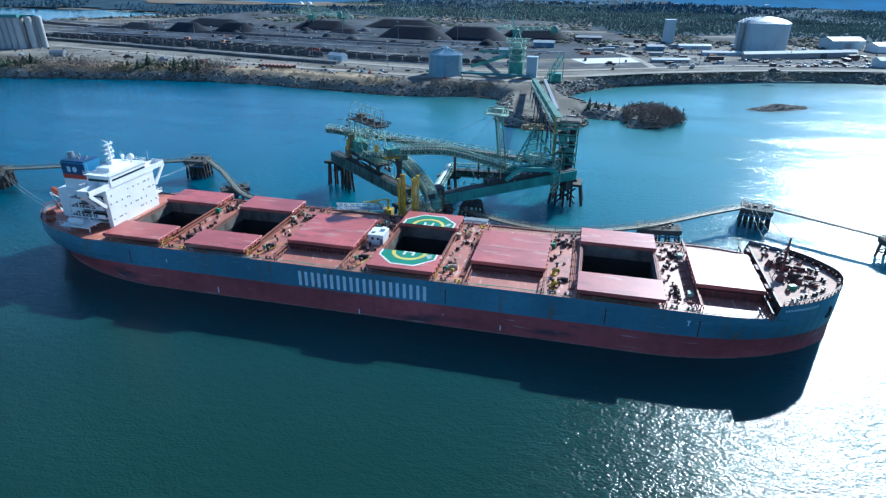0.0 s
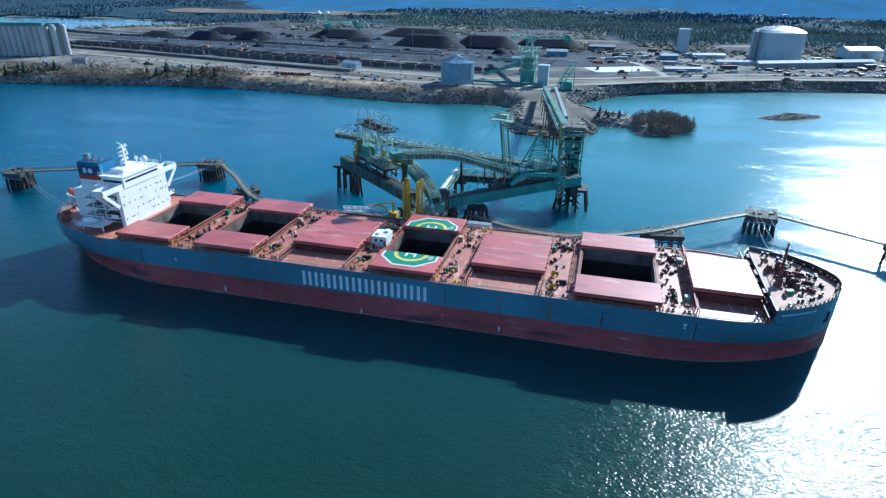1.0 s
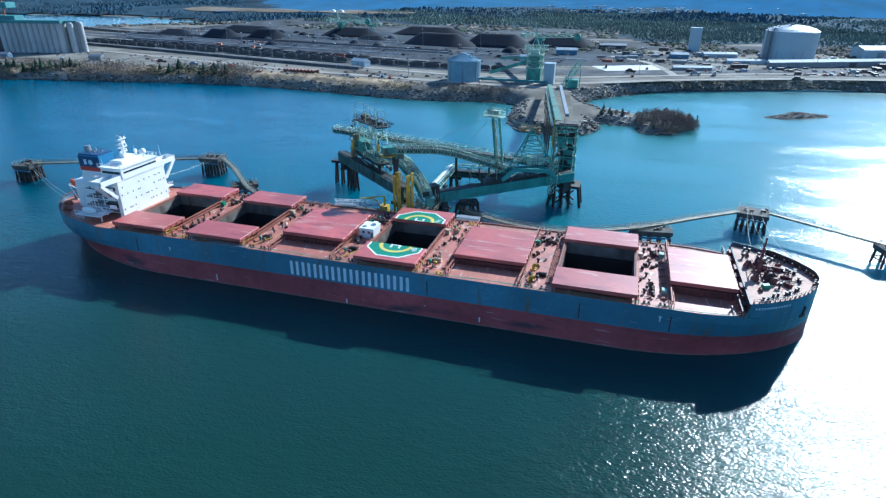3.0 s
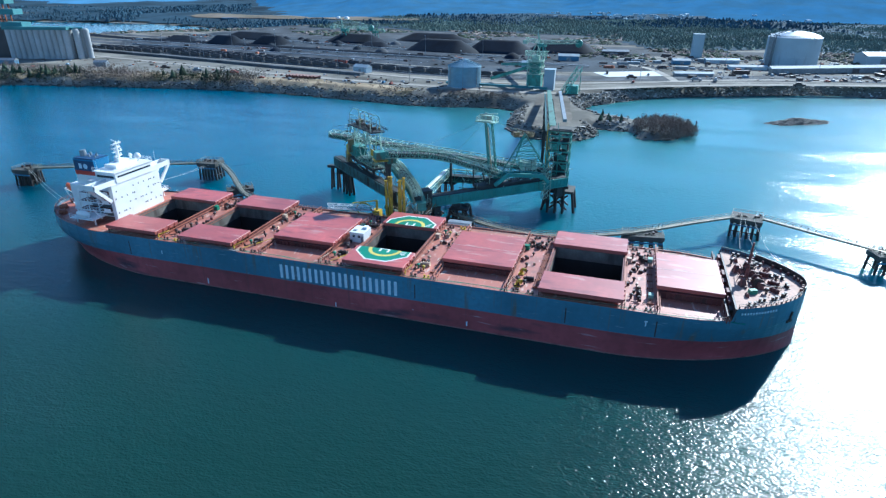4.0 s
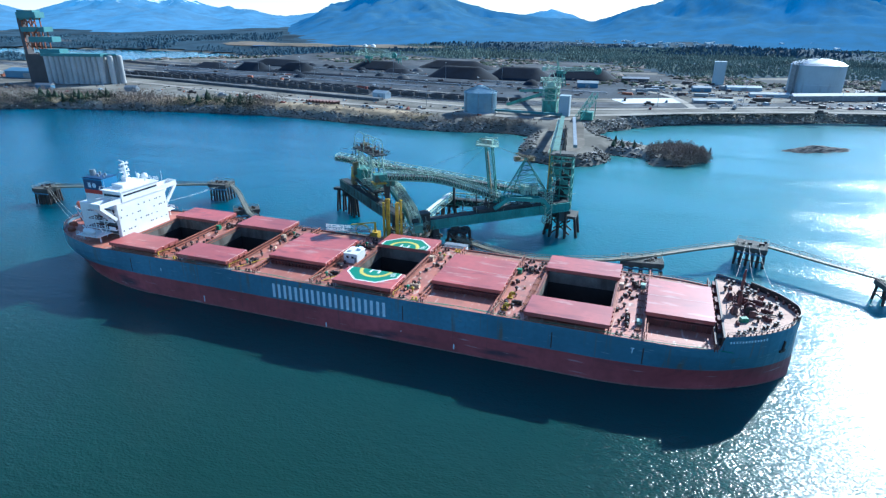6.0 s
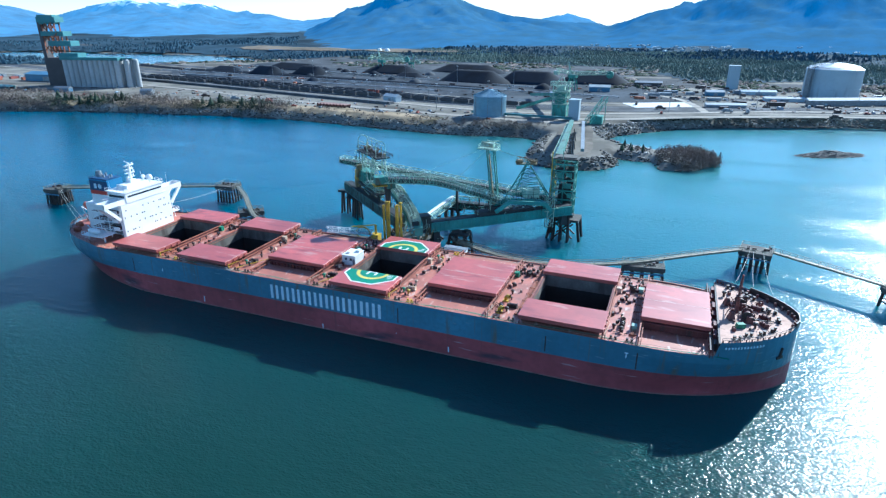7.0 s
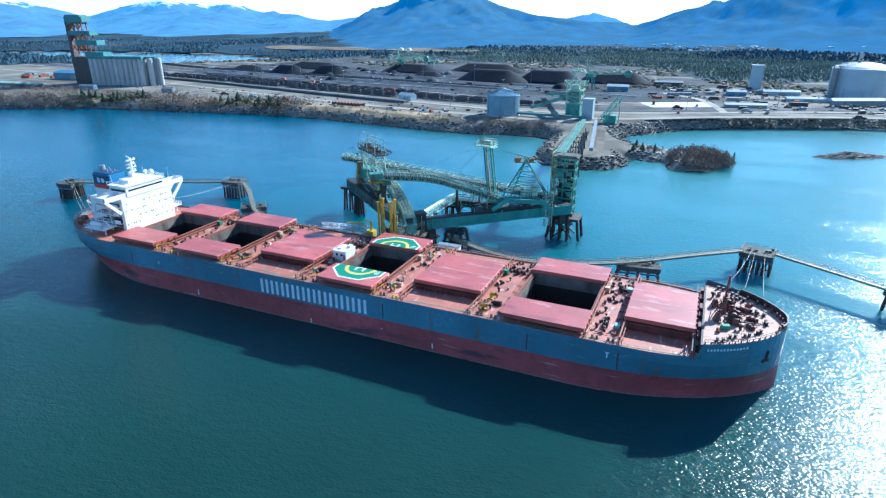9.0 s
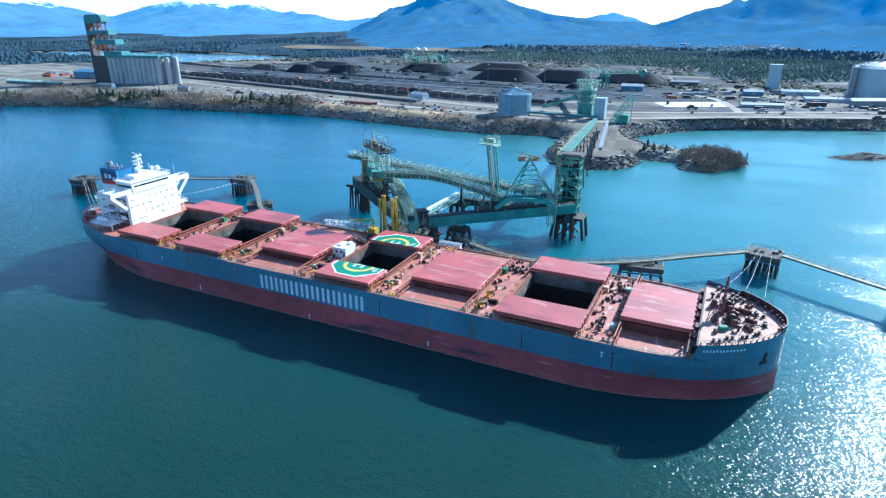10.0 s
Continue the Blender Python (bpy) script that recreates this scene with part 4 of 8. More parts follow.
for s in (-1, 1):
    wg = MB()
    yo, yi = CY + s * 15.8, CY + s * 7.6
    lo, hi = min(yo, yi), max(yo, yi)
    wg.span(-66, -62.0, lo, hi, 23.4, 23.8)
    wg.span(-62.3, -62.0, lo, hi, 23.8, 24.9)
    wg.span(-66.0, -65.8, lo, hi, 23.8, 24.9)
    wg.span(-66, -62.0, min(yo, yo - s * 0.2), max(yo, yo - s * 0.2), 23.8, 25.1)
    wg.beam((-62.3, yo - s * 0.5, 23.6), (-62.3, CY + s * 10.5, 18.6), 0.5, 1.0)
    wg.beam((-65.6, yo - s * 0.5, 23.6), (-65.6, CY + s * 10.5, 18.6), 0.4, 0.8)
    part("bridge_wing", wg, WHITE, ship, "white bridge wing on a slanting bracket")
    bt = MB()
    y = CY + s * 14.6
    bt.span(-74, -65, min(CY + s * 10.6, y + s * 1.6), max(CY + s * 10.6, y + s * 1.6), 14.0, 14.2)
    bt.rail([(-74, y + s * 1.5, 14.2), (-65, y + s * 1.5, 14.2), (-65, y - s * 1.5, 14.2)], 1.1, 1.3, 0.08)
    for x in (-73, -66):
        bt.beam((x, y, DECK), (x, y, 14.0), 0.3)
        bt.beam((x, y - s * 2, 14.2), (x, y - s * 0.4, 16.8), 0.25)
    dv = part("boat_platform", bt, WHITE, ship)
    lb = MB().lathe((0, 0, 0), [(0.05, -2.6), (0.6, -2.2), (0.95, -1.0), (1.0, 0), (0.95, 1.0), (0.6, 2.2), (0.05, 2.6)], 12)
    lb.v = [(-70 + z, y + px, 15.3 + py) for px, py, z in lb.v]
    part("lifeboat", lb, WHITE if s < 0 else ORANGE, dv, "white covered boat" if s < 0 else "orange covered lifeboat", smooth=True)

# funnel
part("engine_casing", MB().span(-83.5, -74, 13.5, 22.5, DECK, 20.8).span(-81.0, -73, 14.5, 21.5, 20.8, 22.4), WHITE, ship)
fun = MB()
fun.span(-80.2, -72.2, 14.0, 20.0, 25.5, 28.9, 0)
fun.span(-80.25, -72.15, 13.95, 20.05, 24.2, 25.5, 1)
fun.span(-80.2, -72.2, 14.0, 20.0, 22.4, 24.2, 2)
fun.span(-80.0, -72.4, 14.2, 19.8, 29.1, 29.5, 0)
funnel = part("funnel", fun, (FUN_BLUE, FUN_RED, WHITE), ship, "dark blue funnel with a red band")
# glancing sunlight on the front is painted as a lighter blue sheet
part("funnel_panel", MB().span(-72.21, -72.14, 14.05, 19.95, 25.6, 28.7), FUN_LIGHT, funnel, "front face painted the lighter blue of sunlight")
part("funnel_band", MB().span(-80.25, -72.12, 13.92, 20.06, 28.75, 29.1), FUN_LIGHT, funnel, "lighter blue top band")
part("emblem", MB().span(-78.3, -77.2, 13.92, 13.99, 26.2, 27.8), LETTER, funnel, "pale plain emblem bar")
part("emblem", MB().tube((-75.7, 13.99, 27.0), (-75.7, 13.92, 27.0), 0.8, n=20), LETTER, funnel, "pale plain emblem disc")
for x, y, r, h in ((-78.6, 17.0, 1.0, 2.0), (-77.0, 18.3, 0.35, 1.2), (-75.6, 16.3, 0.3, 1.0), (-74.4, 18, 0.35, 0.9), (-73.2, 16.2, 0.25, 0.8)):
    part("exhaust_pipe", MB().tube((x, y, 29.2), (x - 0.3, y, 29.3 + h), r, r * 0.95, 12), STEEL, funnel)

# signal mast, radomes, aerials on the monkey island
mst = MB()
mst.tube((-67, 19, 28.0), (-67, 19, 34.6), 0.6, 0.35, 10)
for k in range(9):
    mst.box((-67 + rng.uniform(-0.8, 0.8), 19 + rng.uniform(-1.3, 1.3), 29.5 + k * 0.55), (0.5, 0.7, 0.35))
for z, w in ((29.8, 3.0), (31.2, 3.6), (32.4, 2.8), (33.6, 3.4)):
    mst.span(-67.3, -66.7, 19 - w / 2, 19 + w / 2, z, z + 0.22)
    mst.box((-67, 19 + w / 2 - 0.3, z + 0.5), (0.35, 0.35, 0.7))
mst.tube((-67, 19, 34.4), (-68.0, 18.4, 35.2), 0.2, 0.1, 6)
mst.beam((-66.6, 17.4, 34.0), (-66.6, 20.6, 34.0), 0.3, 0.25)
mst.span(-68, -66, 18, 20, 28.1, 29.2)
part("signal_mast", mst, WHITE, ship, "white radar mast with crossbars")
for x, y, r in ((-64.6, 24.2, 0.95), (-68.5, 25.2, 0.55)):
    rd = MB().lathe((x, y, 26.95), [(0.3, 0), (0.3, 1.1), (r, 1.3), (r * 1.05, 1.3 + r * 0.7), (r * 0.75, 1.3 + r * 1.4), (0.02, 1.3 + r * 1.75)], 14)
    part("radome", rd, WHITE, ship, smooth=True)
for x, y, h in ((-66, 22.3, 4.2), (-63.4, 30, 2.4), (-70, 13, 2.6)):
    part("whip_aerial", MB().tube((x, y, 24.2 if y > 28 else 26.95), (x, y, 26.9 + h), 0.07, 0.03, 5), WHITE, ship)

# poop deck gear and the boat davit aft
for x, y in ((-88, 13), (-88, 25), (-84, 9), (-84, 29), (-90, 19)):
    ps = MB().box((x, y, DECK + 0.5), (2.2, 1.4, 1.0)).tube((x, y - 0.9, DECK + 0.9), (x, y + 0.9, DECK + 0.9), 0.65, n=10)
    part("mooring_winch", ps, ORANGE_RED, ship)
fb = MB()
for y in (16.5, 20.5):
    fb.beam((-87, y, DECK), (-90, y, 17.6), 0.22)
    fb.beam((-85.5, y, 16), (-90, y, 17.6), 0.2)
fb.beam((-90, 16.5, 17.6), (-90, 20.5, 17.6), 0.2)
davit = part("stern_davit", fb, WHITE, ship)
fl = MB().lathe((0, 0, 0), [(0.05, -3.4), (0.9, -2.8), (1.3, -1), (1.3, 1.4), (0.8, 3), (0.05, 3.5)], 10)
fl.v = [(-88.2 + z * 0.85, 18.5 + px, 16.7 + py - z * 0.45) for px, py, z in fl.v]
part("free_fall_boat", fl, ORANGE, davit, "orange free-fall lifeboat", smooth=True)
part("poop_railing", MB().rail([(x, CY - half_deck(x) + 0.4, DECK + 0.8) for x in np.linspace(-66, -93, 14)] + [(x, CY + half_deck(x) - 0.4, DECK + 0.8) for x in np.linspace(-93, -66, 14)], 1.0, 1.8, 0.07), ORANGE_RED, ship)


# deck machinery between the hatches
def mushroom(x, y, z, r, m, parent=ship):
    v = MB().lathe((x, y, z), [(r * 0.5, 0), (r * 0.5, r * 1.6), (r, r * 1.7), (r * 1.02, r * 2.2), (r * 0.6, r * 2.6), (0.02, r * 2.7)], 10)
    return part("mushroom_vent", v, m, parent)


def winch(x, y, z, s, m, rz=0.0):
    w = MB()
    c, sn = math.cos(rz), math.sin(rz)
    d = Vector((-sn, c, 0))
    p = Vector((x, y, z + 0.75 * s))
    w.tube(p - d * 1.1 * s, p + d * 1.1 * s, 0.55 * s, n=12)
    for k in (-1.15, -0.2, 1.15):
        w.tube(p + d * (k - 0.06) * s, p + d * (k + 0.06) * s, 0.8 * s, n=12)
    w.box((x, y, z + 0.18 * s), (1.5 * s, 2.6 * s, 0.36 * s), rz)
    q = p + d * 1.7 * s
    w.box((q.x, q.y, z + 0.5 * s), (0.9 * s, 0.7 * s, 1.0 * s), rz)
    return part("deck_winch", w, m, ship)


def bollard(x, y, z, s=1.0, rz=0.0, m=DARK_GEAR):
    b = MB()
    for k in (-0.55, 0.55):
        a = Vector((x + k * s * math.cos(rz), y + k * s * math.sin(rz), z))
        b.tube(a, a + Vector((0, 0, 0.75 * s)), 0.28 * s, n=10)
        b.tube(a + Vector((0, 0, 0.72 * s)), a + Vector((0, 0, 0.85 * s)), 0.36 * s, n=10)
    b.box((x, y, z + 0.06), (2.0 * s, 0.9 * s, 0.12), rz)
    return part("bollard", b, m, ship)


gaps = [(HATCHES[i][1], HATCHES[i + 1][0]) for i in range(6)]
for gi, (a, b) in enumerate(gaps):
    cx, w = (a + b) / 2, b - a
    # pipe run across the ship and its supports
    pr = MB()
    for k in range(3):
        pr.tube((b - 1.5 - 0.4 * k, 4.5, DECK + 0.45), (b - 1.5 - 0.4 * k, 33.5, DECK + 0.45), 0.11, n=6)
    for y in range(5, 34, 4):
        pr.beam((b - 1.2, y, DECK + 0.2), (b - 2.7, y, DECK + 0.2), 0.18, 0.4)
    part("deck_pipe", pr, ORANGE_RED, ship)
    gear = (DARK_GEAR, DARK_GEAR, DARK_GEAR, CREAM, DARK_GEAR, DARK_GEAR)[gi]
    for k in range(4):
        mushroom(cx - 1.2 + rng.uniform(-1.4, 1.0), 12.5 + k * 3.6 + rng.uniform(-0.8, 0.8), DECK, rng.uniform(0.32, 0.5), gear)
    for y in (6.8, 31.0):
        mushroom(cx - 1.9, y, DECK, 0.5, GREEN_GEAR if gi in (1, 2, 3) else DARK_GEAR)
        mushroom(cx - 0.2, y - 0.8, DECK, 0.5, DARK_GEAR if gi != 3 else YELLOW)
        winch(cx + rng.uniform(-0.6, 0.8), y + 1.8 * (1 if y > 20 else -1) * -1, DECK, 0.8, gear, rng.choice((0, math.pi / 2)))
    for y in (1.9, 36.1):
        bollard(cx - 1.5, y, DECK, 0.9)
        bollard(cx + 2.0, y, DECK, 0.9, 0, YELLOW if gi in (3, 0) else DARK_GEAR)
    # access ladder hood and valves
    for k in range(16):
        vx, vy = a + 1.4 + rng.random() * (w - 3.4), rng.choice((rng.uniform(10, 28), rng.uniform(29, 34)))
        part("deck_fitting", MB().box((vx, vy, DECK + 0.35), (rng.uniform(0.4, 1.0), rng.uniform(0.4, 1.2), 0.7), rng.random(), 0, 0.8), rng.choice((CREAM, DARK_GEAR, DARK_GEAR, DARK_GEAR, ORANGE_RED, COAM)), ship)
    part("access_hood", MB().box((a + 1.5, 27.2, DECK + 0.7), (1.3, 1.3, 1.4), 0, 0, 0.95), CREAM if gi % 2 else GREEN_GEAR, ship)
    pipes = MB()
    for k in range(14):
        q = Vector((a + 1.6 + rng.random() * (w - 3.2), rng.choice((rng.uniform(28, 34), rng.uniform(22, 31), rng.uniform(4, 9))), DECK + 0.3))
        pipes.beam(q, q + Vector((rng.uniform(-1.4, 1.4), rng.uniform(-1, 1), rng.uniform(0, 0.5))), 0.16)
        if k % 3 == 0:
            pipes.tube(q, q + Vector((0, 0, 0.8)), 0.25, n=8)
    part("deck_piping", pipes, DARK_GEAR if gi != 2 else WINDLASS, ship)["kind"] = "stuff"
    # slanting stow-away jib by the near side
    jib = MB().beam((a + 1.1, 1.3, DECK + 0.1), (a + 1.1, 1.3, DECK + 1.6), 0.16).beam((a + 1.1, 1.3, DECK + 1.5), (a + 1.5, 5.4, DECK + 1.3), 0.11).box((a + 1.1, 1.3, DECK + 0.9), (0.35, 0.35, 0.35))
    part("jib", jib, YELLOW if gi in (0, 1, 3) else CREAM, ship)
for x, y in ((64.2, 11.4), (64.4, 4.8)):
    part("yellow_hood", MB().hose([(x, y, DECK), (x, y, DECK + 1.0), (x + 0.4, y - 0.2, DECK + 1.5), (x + 1.1, y - 0.5, DECK + 1.5)], 0.5, 10).box((x, y, DECK + 0.15), (1.4, 1.4, 0.3)), YELLOW, ship, "yellow ventilator cowl")
# green walkway line along the near side deck
for y in (1.7, 36.3):
    ln = MB()
    for k in range(42):
        x = -40 + k * 3.7
        ln.beam((x, y + 0.5 * math.sin(k * 0.8), DECK + 0.02), (x + 3.7, y + 0.5 * math.sin((k + 1) * 0.8), DECK + 0.02), 0.3, 0.03)
    part("walkway_line", ln, PAD_GREEN if y < 9 else CREAM, ship)
for gx in (-12.9, 14.2):
    pl = MB().tube((gx, 2.0, DECK + 0.5), (gx + 4.5, 11.5, DECK + 0.5), 0.1, n=6)
    part("loose_boom", pl, YELLOW, ship)
# gangway folded along the near side
gw = MB().beam((-25, 0.4, DECK + 0.7), (-13, 0.4, DECK + 0.4), 0.7, 0.25).rail([(-25, 0.1, DECK + 0.8), (-13, 0.1, DECK + 0.5)], 0.7, 1.5, 0.05)
part("stowed_gangway", gw, STEEL, ship)

# forecastle gear
def windlass(x, y, s):
    """Anchor windlass with cable lifter, rope drum, gear case and brake gear."""
    w = part("windlass", MB().box((x, y, FORE + 0.2 * s), (3.2 * s, 4.2 * s, 0.4 * s)).box((x + 0.4, y - 1.6 * s, FORE + 0.9 * s), (1.5 * s, 0.9 * s, 1.5 * s), 0, 0, 0.8), WINDLASS, ship, "rusty dark anchor windlass")
    part("cable_lifter", MB().tube((x, y - 0.9 * s, FORE + 1.15 * s), (x, y - 0.3 * s, FORE + 1.15 * s), 1.0 * s, n=16).tube((x, y - 1.0 * s, FORE + 1.15 * s), (x, y - 0.9 * s, FORE + 1.15 * s), 1.25 * s, n=16), DARK_GEAR, w)
    part("rope_drum", MB().tube((x, y - 0.1 * s, FORE + 1.1 * s), (x, y + 1.6 * s, FORE + 1.1 * s), 0.7 * s, n=14).tube((x, y + 1.6 * s, FORE + 1.1 * s), (x, y + 1.75 * s, FORE + 1.1 * s), 1.15 * s, n=16), WINDLASS, w)
    part("warping_head", MB().tube((x, y + 1.8 * s, FORE + 1.1 * s), (x, y + 2.4 * s, FORE + 1.1 * s), 0.35 * s, 0.5 * s, 10), DARK_GEAR, w)
    part("brake_lever", MB().beam((x + 1.0 * s, y - 0.6 * s, FORE + 0.3), (x + 1.3 * s, y - 0.6 * s, FORE + 2.2 * s), 0.14), DARK_GEAR, w)
    part("brake_lever", MB().beam((x - 1.0 * s, y + 0.6, FORE + 0.3), (x - 1.2 * s, y + 0.7, FORE + 1.9 * s), 0.14), DARK_GEAR, w)


windlass(119.2, 16.0, 1.0)
windlass(118.2, 22.8, 1.0)
for x, y, s, rz in ((122.6, 13.8, 0.7, 0.5), (122.6, 24.9, 0.7, -0.5), (116.2, 9.6, 0.5, 0), (116.2, 29.0, 0.5, 0)):
    winch(x, y, FORE, s, WINDLASS, rz)
mess = MB()
for _ in range(60):
    q = Vector((118.8 + rng.gauss(0, 1.6), 19.6 + rng.gauss(0, 3.4), FORE + 0.1))
    if rng.random() < 0.6:
        mess.beam(q, q + Vector((rng.uniform(-1.2, 1.2), rng.uniform(-1.2, 1.2), rng.uniform(0, 1.5))), 0.12)
    else:
        mess.box((q.x, q.y, FORE + 0.3), (rng.uniform(0.3, 0.9), rng.uniform(0.3, 0.9), rng.uniform(0.3, 1.0)), rng.random())
part("windlass_piping", mess, WINDLASS, ship)["kind"] = "stuff"
for y in (15.4, 22.2):
    part("anchor_chain", MB().hose([(120.2, y, FORE + 0.7), (122, y + (19 - y) * 0.1, FORE + 0.35), (124.8, y + (19 - y) * 0.35, FORE + 0.3)], 0.16, 6), DARK_GEAR, ship)
for x, y, rz in ((116.6, 5.4, 0.3), (119.0, 7.8, 0.5), (121.8, 9.6, 0.7), (124.2, 12.2, 0.9), (116.6, 32.6, -0.3), (119.6, 30.0, -0.6), (123.5, 22.4, 0.4), (125.7, 22.0, 1.4), (125.8, 17.4, 1.7), (121.2, 28.2, -0.7)):
    bollard(x, y, FORE, 1.05, rz)
for x, y, s_, rz in ((121.6, 22.0, 0.85, 1.2), (123.2, 17.6, 0.75, 0.9)):
    winch(x, y, FORE, s_, WINDLASS, rz)
for x, y in ((115.4, 22.6), (115.9, 15.0)):
    part("companion_hood", MB().box((x, y, FORE + 0.95), (1.5, 1.7, 1.9), 0.3, 0, 0.45), WINDLASS, ship)
part("rope_store", MB().box((117.6, 11.6, FORE + 0.5), (1.8, 1.2, 1.0), 0.4, 0, 0.9), GREEN_GEAR, ship, "green rope cover on the forecastle")
for x, y in ((114.9, 27.4), (120.6, 12.4), (124.0, 20.6), (119.8, 26.4)):
    mushroom(x, y, FORE, 0.55, DARK_GEAR)
for y in (28.7, 7.8):
    part("deck_locker", MB().box((95.7, y, DECK + 0.65), (1.1, 1.5, 1.3)).box((95.7, y, DECK + 1.34), (1.2, 1.6, 0.08)), LOCKER_GREEN, ship, "pale green deck locker")
fm = MB().tube((117.2, 19, FORE), (117.2, 19, FORE + 9.6), 0.42, 0.2, 8)
fm.beam((117.2, 17.6, FORE + 5.6), (117.2, 20.4, FORE + 5.6), 0.16).beam((117.2, 18.3, FORE + 7.2), (117.2, 19.7, FORE + 7.2), 0.16)
fm.beam((117.2, 19, FORE + 4.6), (114.8, 16.8, FORE), 0.14).beam((117.2, 19, FORE + 4.6), (114.8, 21.2, FORE), 0.14)
fm.box((117.2, 19, FORE + 6.5), (0.7, 0.7, 0.6)).box((117.2, 19, FORE + 4.4), (1.4, 1.8, 0.15))
for k in range(16):
    fm.beam((116.85, 19.3, FORE + 0.5 * k + 0.4), (117.55, 19.3, FORE + 0.5 * k + 0.4), 0.07)
fm.beam((116.85, 19.3, FORE), (116.95, 19.3, FORE + 8.4), 0.08).beam((117.55, 19.3, FORE), (117.45, 19.3, FORE + 8.4), 0.08)
part("fore_mast", fm, WINDLASS, ship, "dark lattice-footed foremast")
an = MB().beam((126.5, CY - half(126.5, 10.5) - 0.3, 12.2), (126.2, CY - half(126.2, 9) - 0.4, 9.6), 0.35).beam((125.7, CY - half(125.7, 9.4) - 0.3, 9.8), (126.9, CY - half(126.9, 9.4) - 0.3, 9.8), 0.35, 0.6)
part("anchor", an, DARK_GEAR, ship)

# the white container-like cabin on deck
cab = thing("deck_cabin", "white box cabin standing on the deck beside an open hatch", "cabin", (15.5, 19.6, DECK))
part("walls", MB().span(13.3, 17.6, 17.0, 22.2, DECK, DECK + 2.9).span(13.2, 17.7, 16.9, 22.3, DECK + 2.9, DECK + 3.02), PAD_WHITE, cab)
for x in (14.2, 15.8):
    part("window", MB().span(x, x + 0.7, 16.97, 17.02, DECK + 1.5, DECK + 2.2), GLASS, cab)
part("door", MB().span(16.7, 17.4, 16.96, 17.02, DECK + 0.1, DECK + 2.0), STEEL, cab)
part("roof_unit", MB().span(16.0, 17.2, 20.2, 21.8, DECK + 3.0, DECK + 3.6), ROOF_WHITE, cab)
part("roof_hatch", MB().span(13.9, 14.9, 18.0, 19.0, DECK + 3.0, DECK + 3.2), STEEL, cab)


# ---- berth: dolphins, catwalks, mooring lines ----
def dolphin(x, y, z, sx, sy, nx, ny, label, rot=0.0, batter=0.12):
    d = thing("mooring_dolphin", label, "dolphin", (x, y, 0), "mooring dolphins of the berth")
    R = Matrix.Rotation(rot, 3, "Z")
    part("cap", MB().box((x, y, z - 0.7), (sx, sy, 1.4), rot).box((x, y, z - 1.5), (sx * 0.9, sy * 0.9, 0.5), rot), CAP, d)
    for i in range(nx):
        for j in range(ny):
            u, v = (i / max(1, nx - 1) - 0.5) * (sx - 1.6), (j / max(1, ny - 1) - 0.5) * (sy - 1.6)
            a = R @ Vector((u, v, 0))
            b = R @ Vector((u * (1 + batter) + rng.uniform(-0.4, 0.4), v * (1 + batter * 1.5), 0))
            part("pile_leg", MB().tube((x + a.x, y + a.y, z - 1.2), (x + b.x, y + b.y, -4), 0.42, n=8, caps=False), PILE, d)
    part("bracing", MB().path([tuple(Vector((x, y, 2.2)) + R @ Vector((u * sx * 0.45, v * sy * 0.45, 0))) for u, v in ((-1, -1), (1, -1), (1, 1), (-1, 1), (-1, -1))], 0.3), PILE, d)
    part("fender_beam", MB().box(Vector((x, y, z - 2.2)) + R @ Vector((0, -sy * 0.5, 0)), (sx * 0.96, 0.25, 0.5), rot), SHED_BLUE, d, "faded blue steel beam")
    for k in range(4):
        q = Vector((x, y, z + 0.35)) + R @ Vector((rng.uniform(-0.4, 0.4) * sx, rng.uniform(-0.4, 0.4) * sy, 0))
        part("cap_fitting", MB().box(q, (rng.uniform(0.5, 1.3), rng.uniform(0.5, 1.0), 0.7), rng.random(), 0, 0.85), DARK_GEAR, d)
    for k in (-0.25, 0.25):
        p = Vector((x, y, z)) + R @ Vector((k * sx, 0, 0))
        part("bollard", MB().tube(p, p + Vector((0, 0, 0.9)), 0.4, 0.55, 10).box((p.x, p.y, z + 0.1), (1.4, 1.4, 0.2), rot), DARK_GEAR, d)
    part("railing", MB().rail([tuple(Vector((x, y, z)) + R @ Vector((u * sx * 0.48, v * sy * 0.48, 0))) for u, v in ((-1, -1), (1, -1), (1, 1), (-1, 1), (-1, -1))], 1.1, 2, 0.08), WALKWAY, d)
    return d


for x, y, z, sx, sy, nx, ny, rot in ((-159, 57, 7.0, 8.5, 7.5, 6, 4, 0.1), (-89.6, 88.5, 7.6, 9.0, 7.5, 6, 4, 0.1), (129, 90, 6.8, 10, 8, 6, 4, -0.2), (164.5, 71, 6.2, 7, 6, 3, 2, 0.3)):
    dolphin(x, y, z, sx, sy, nx, ny, "concrete-capped mooring dolphin on dark steel piles in the water", rot)
for x, y, sx, rot in ((-57, 63.5, 10, 0.7), (94.5, 63.5, 13, 0.15), (-14, 46.5, 10, 0.0)):
    dolphin(x, y, 6.4, sx, 5, 5, 2, "breasting dolphin with dark raked piles beside the berth", rot, 0.35)


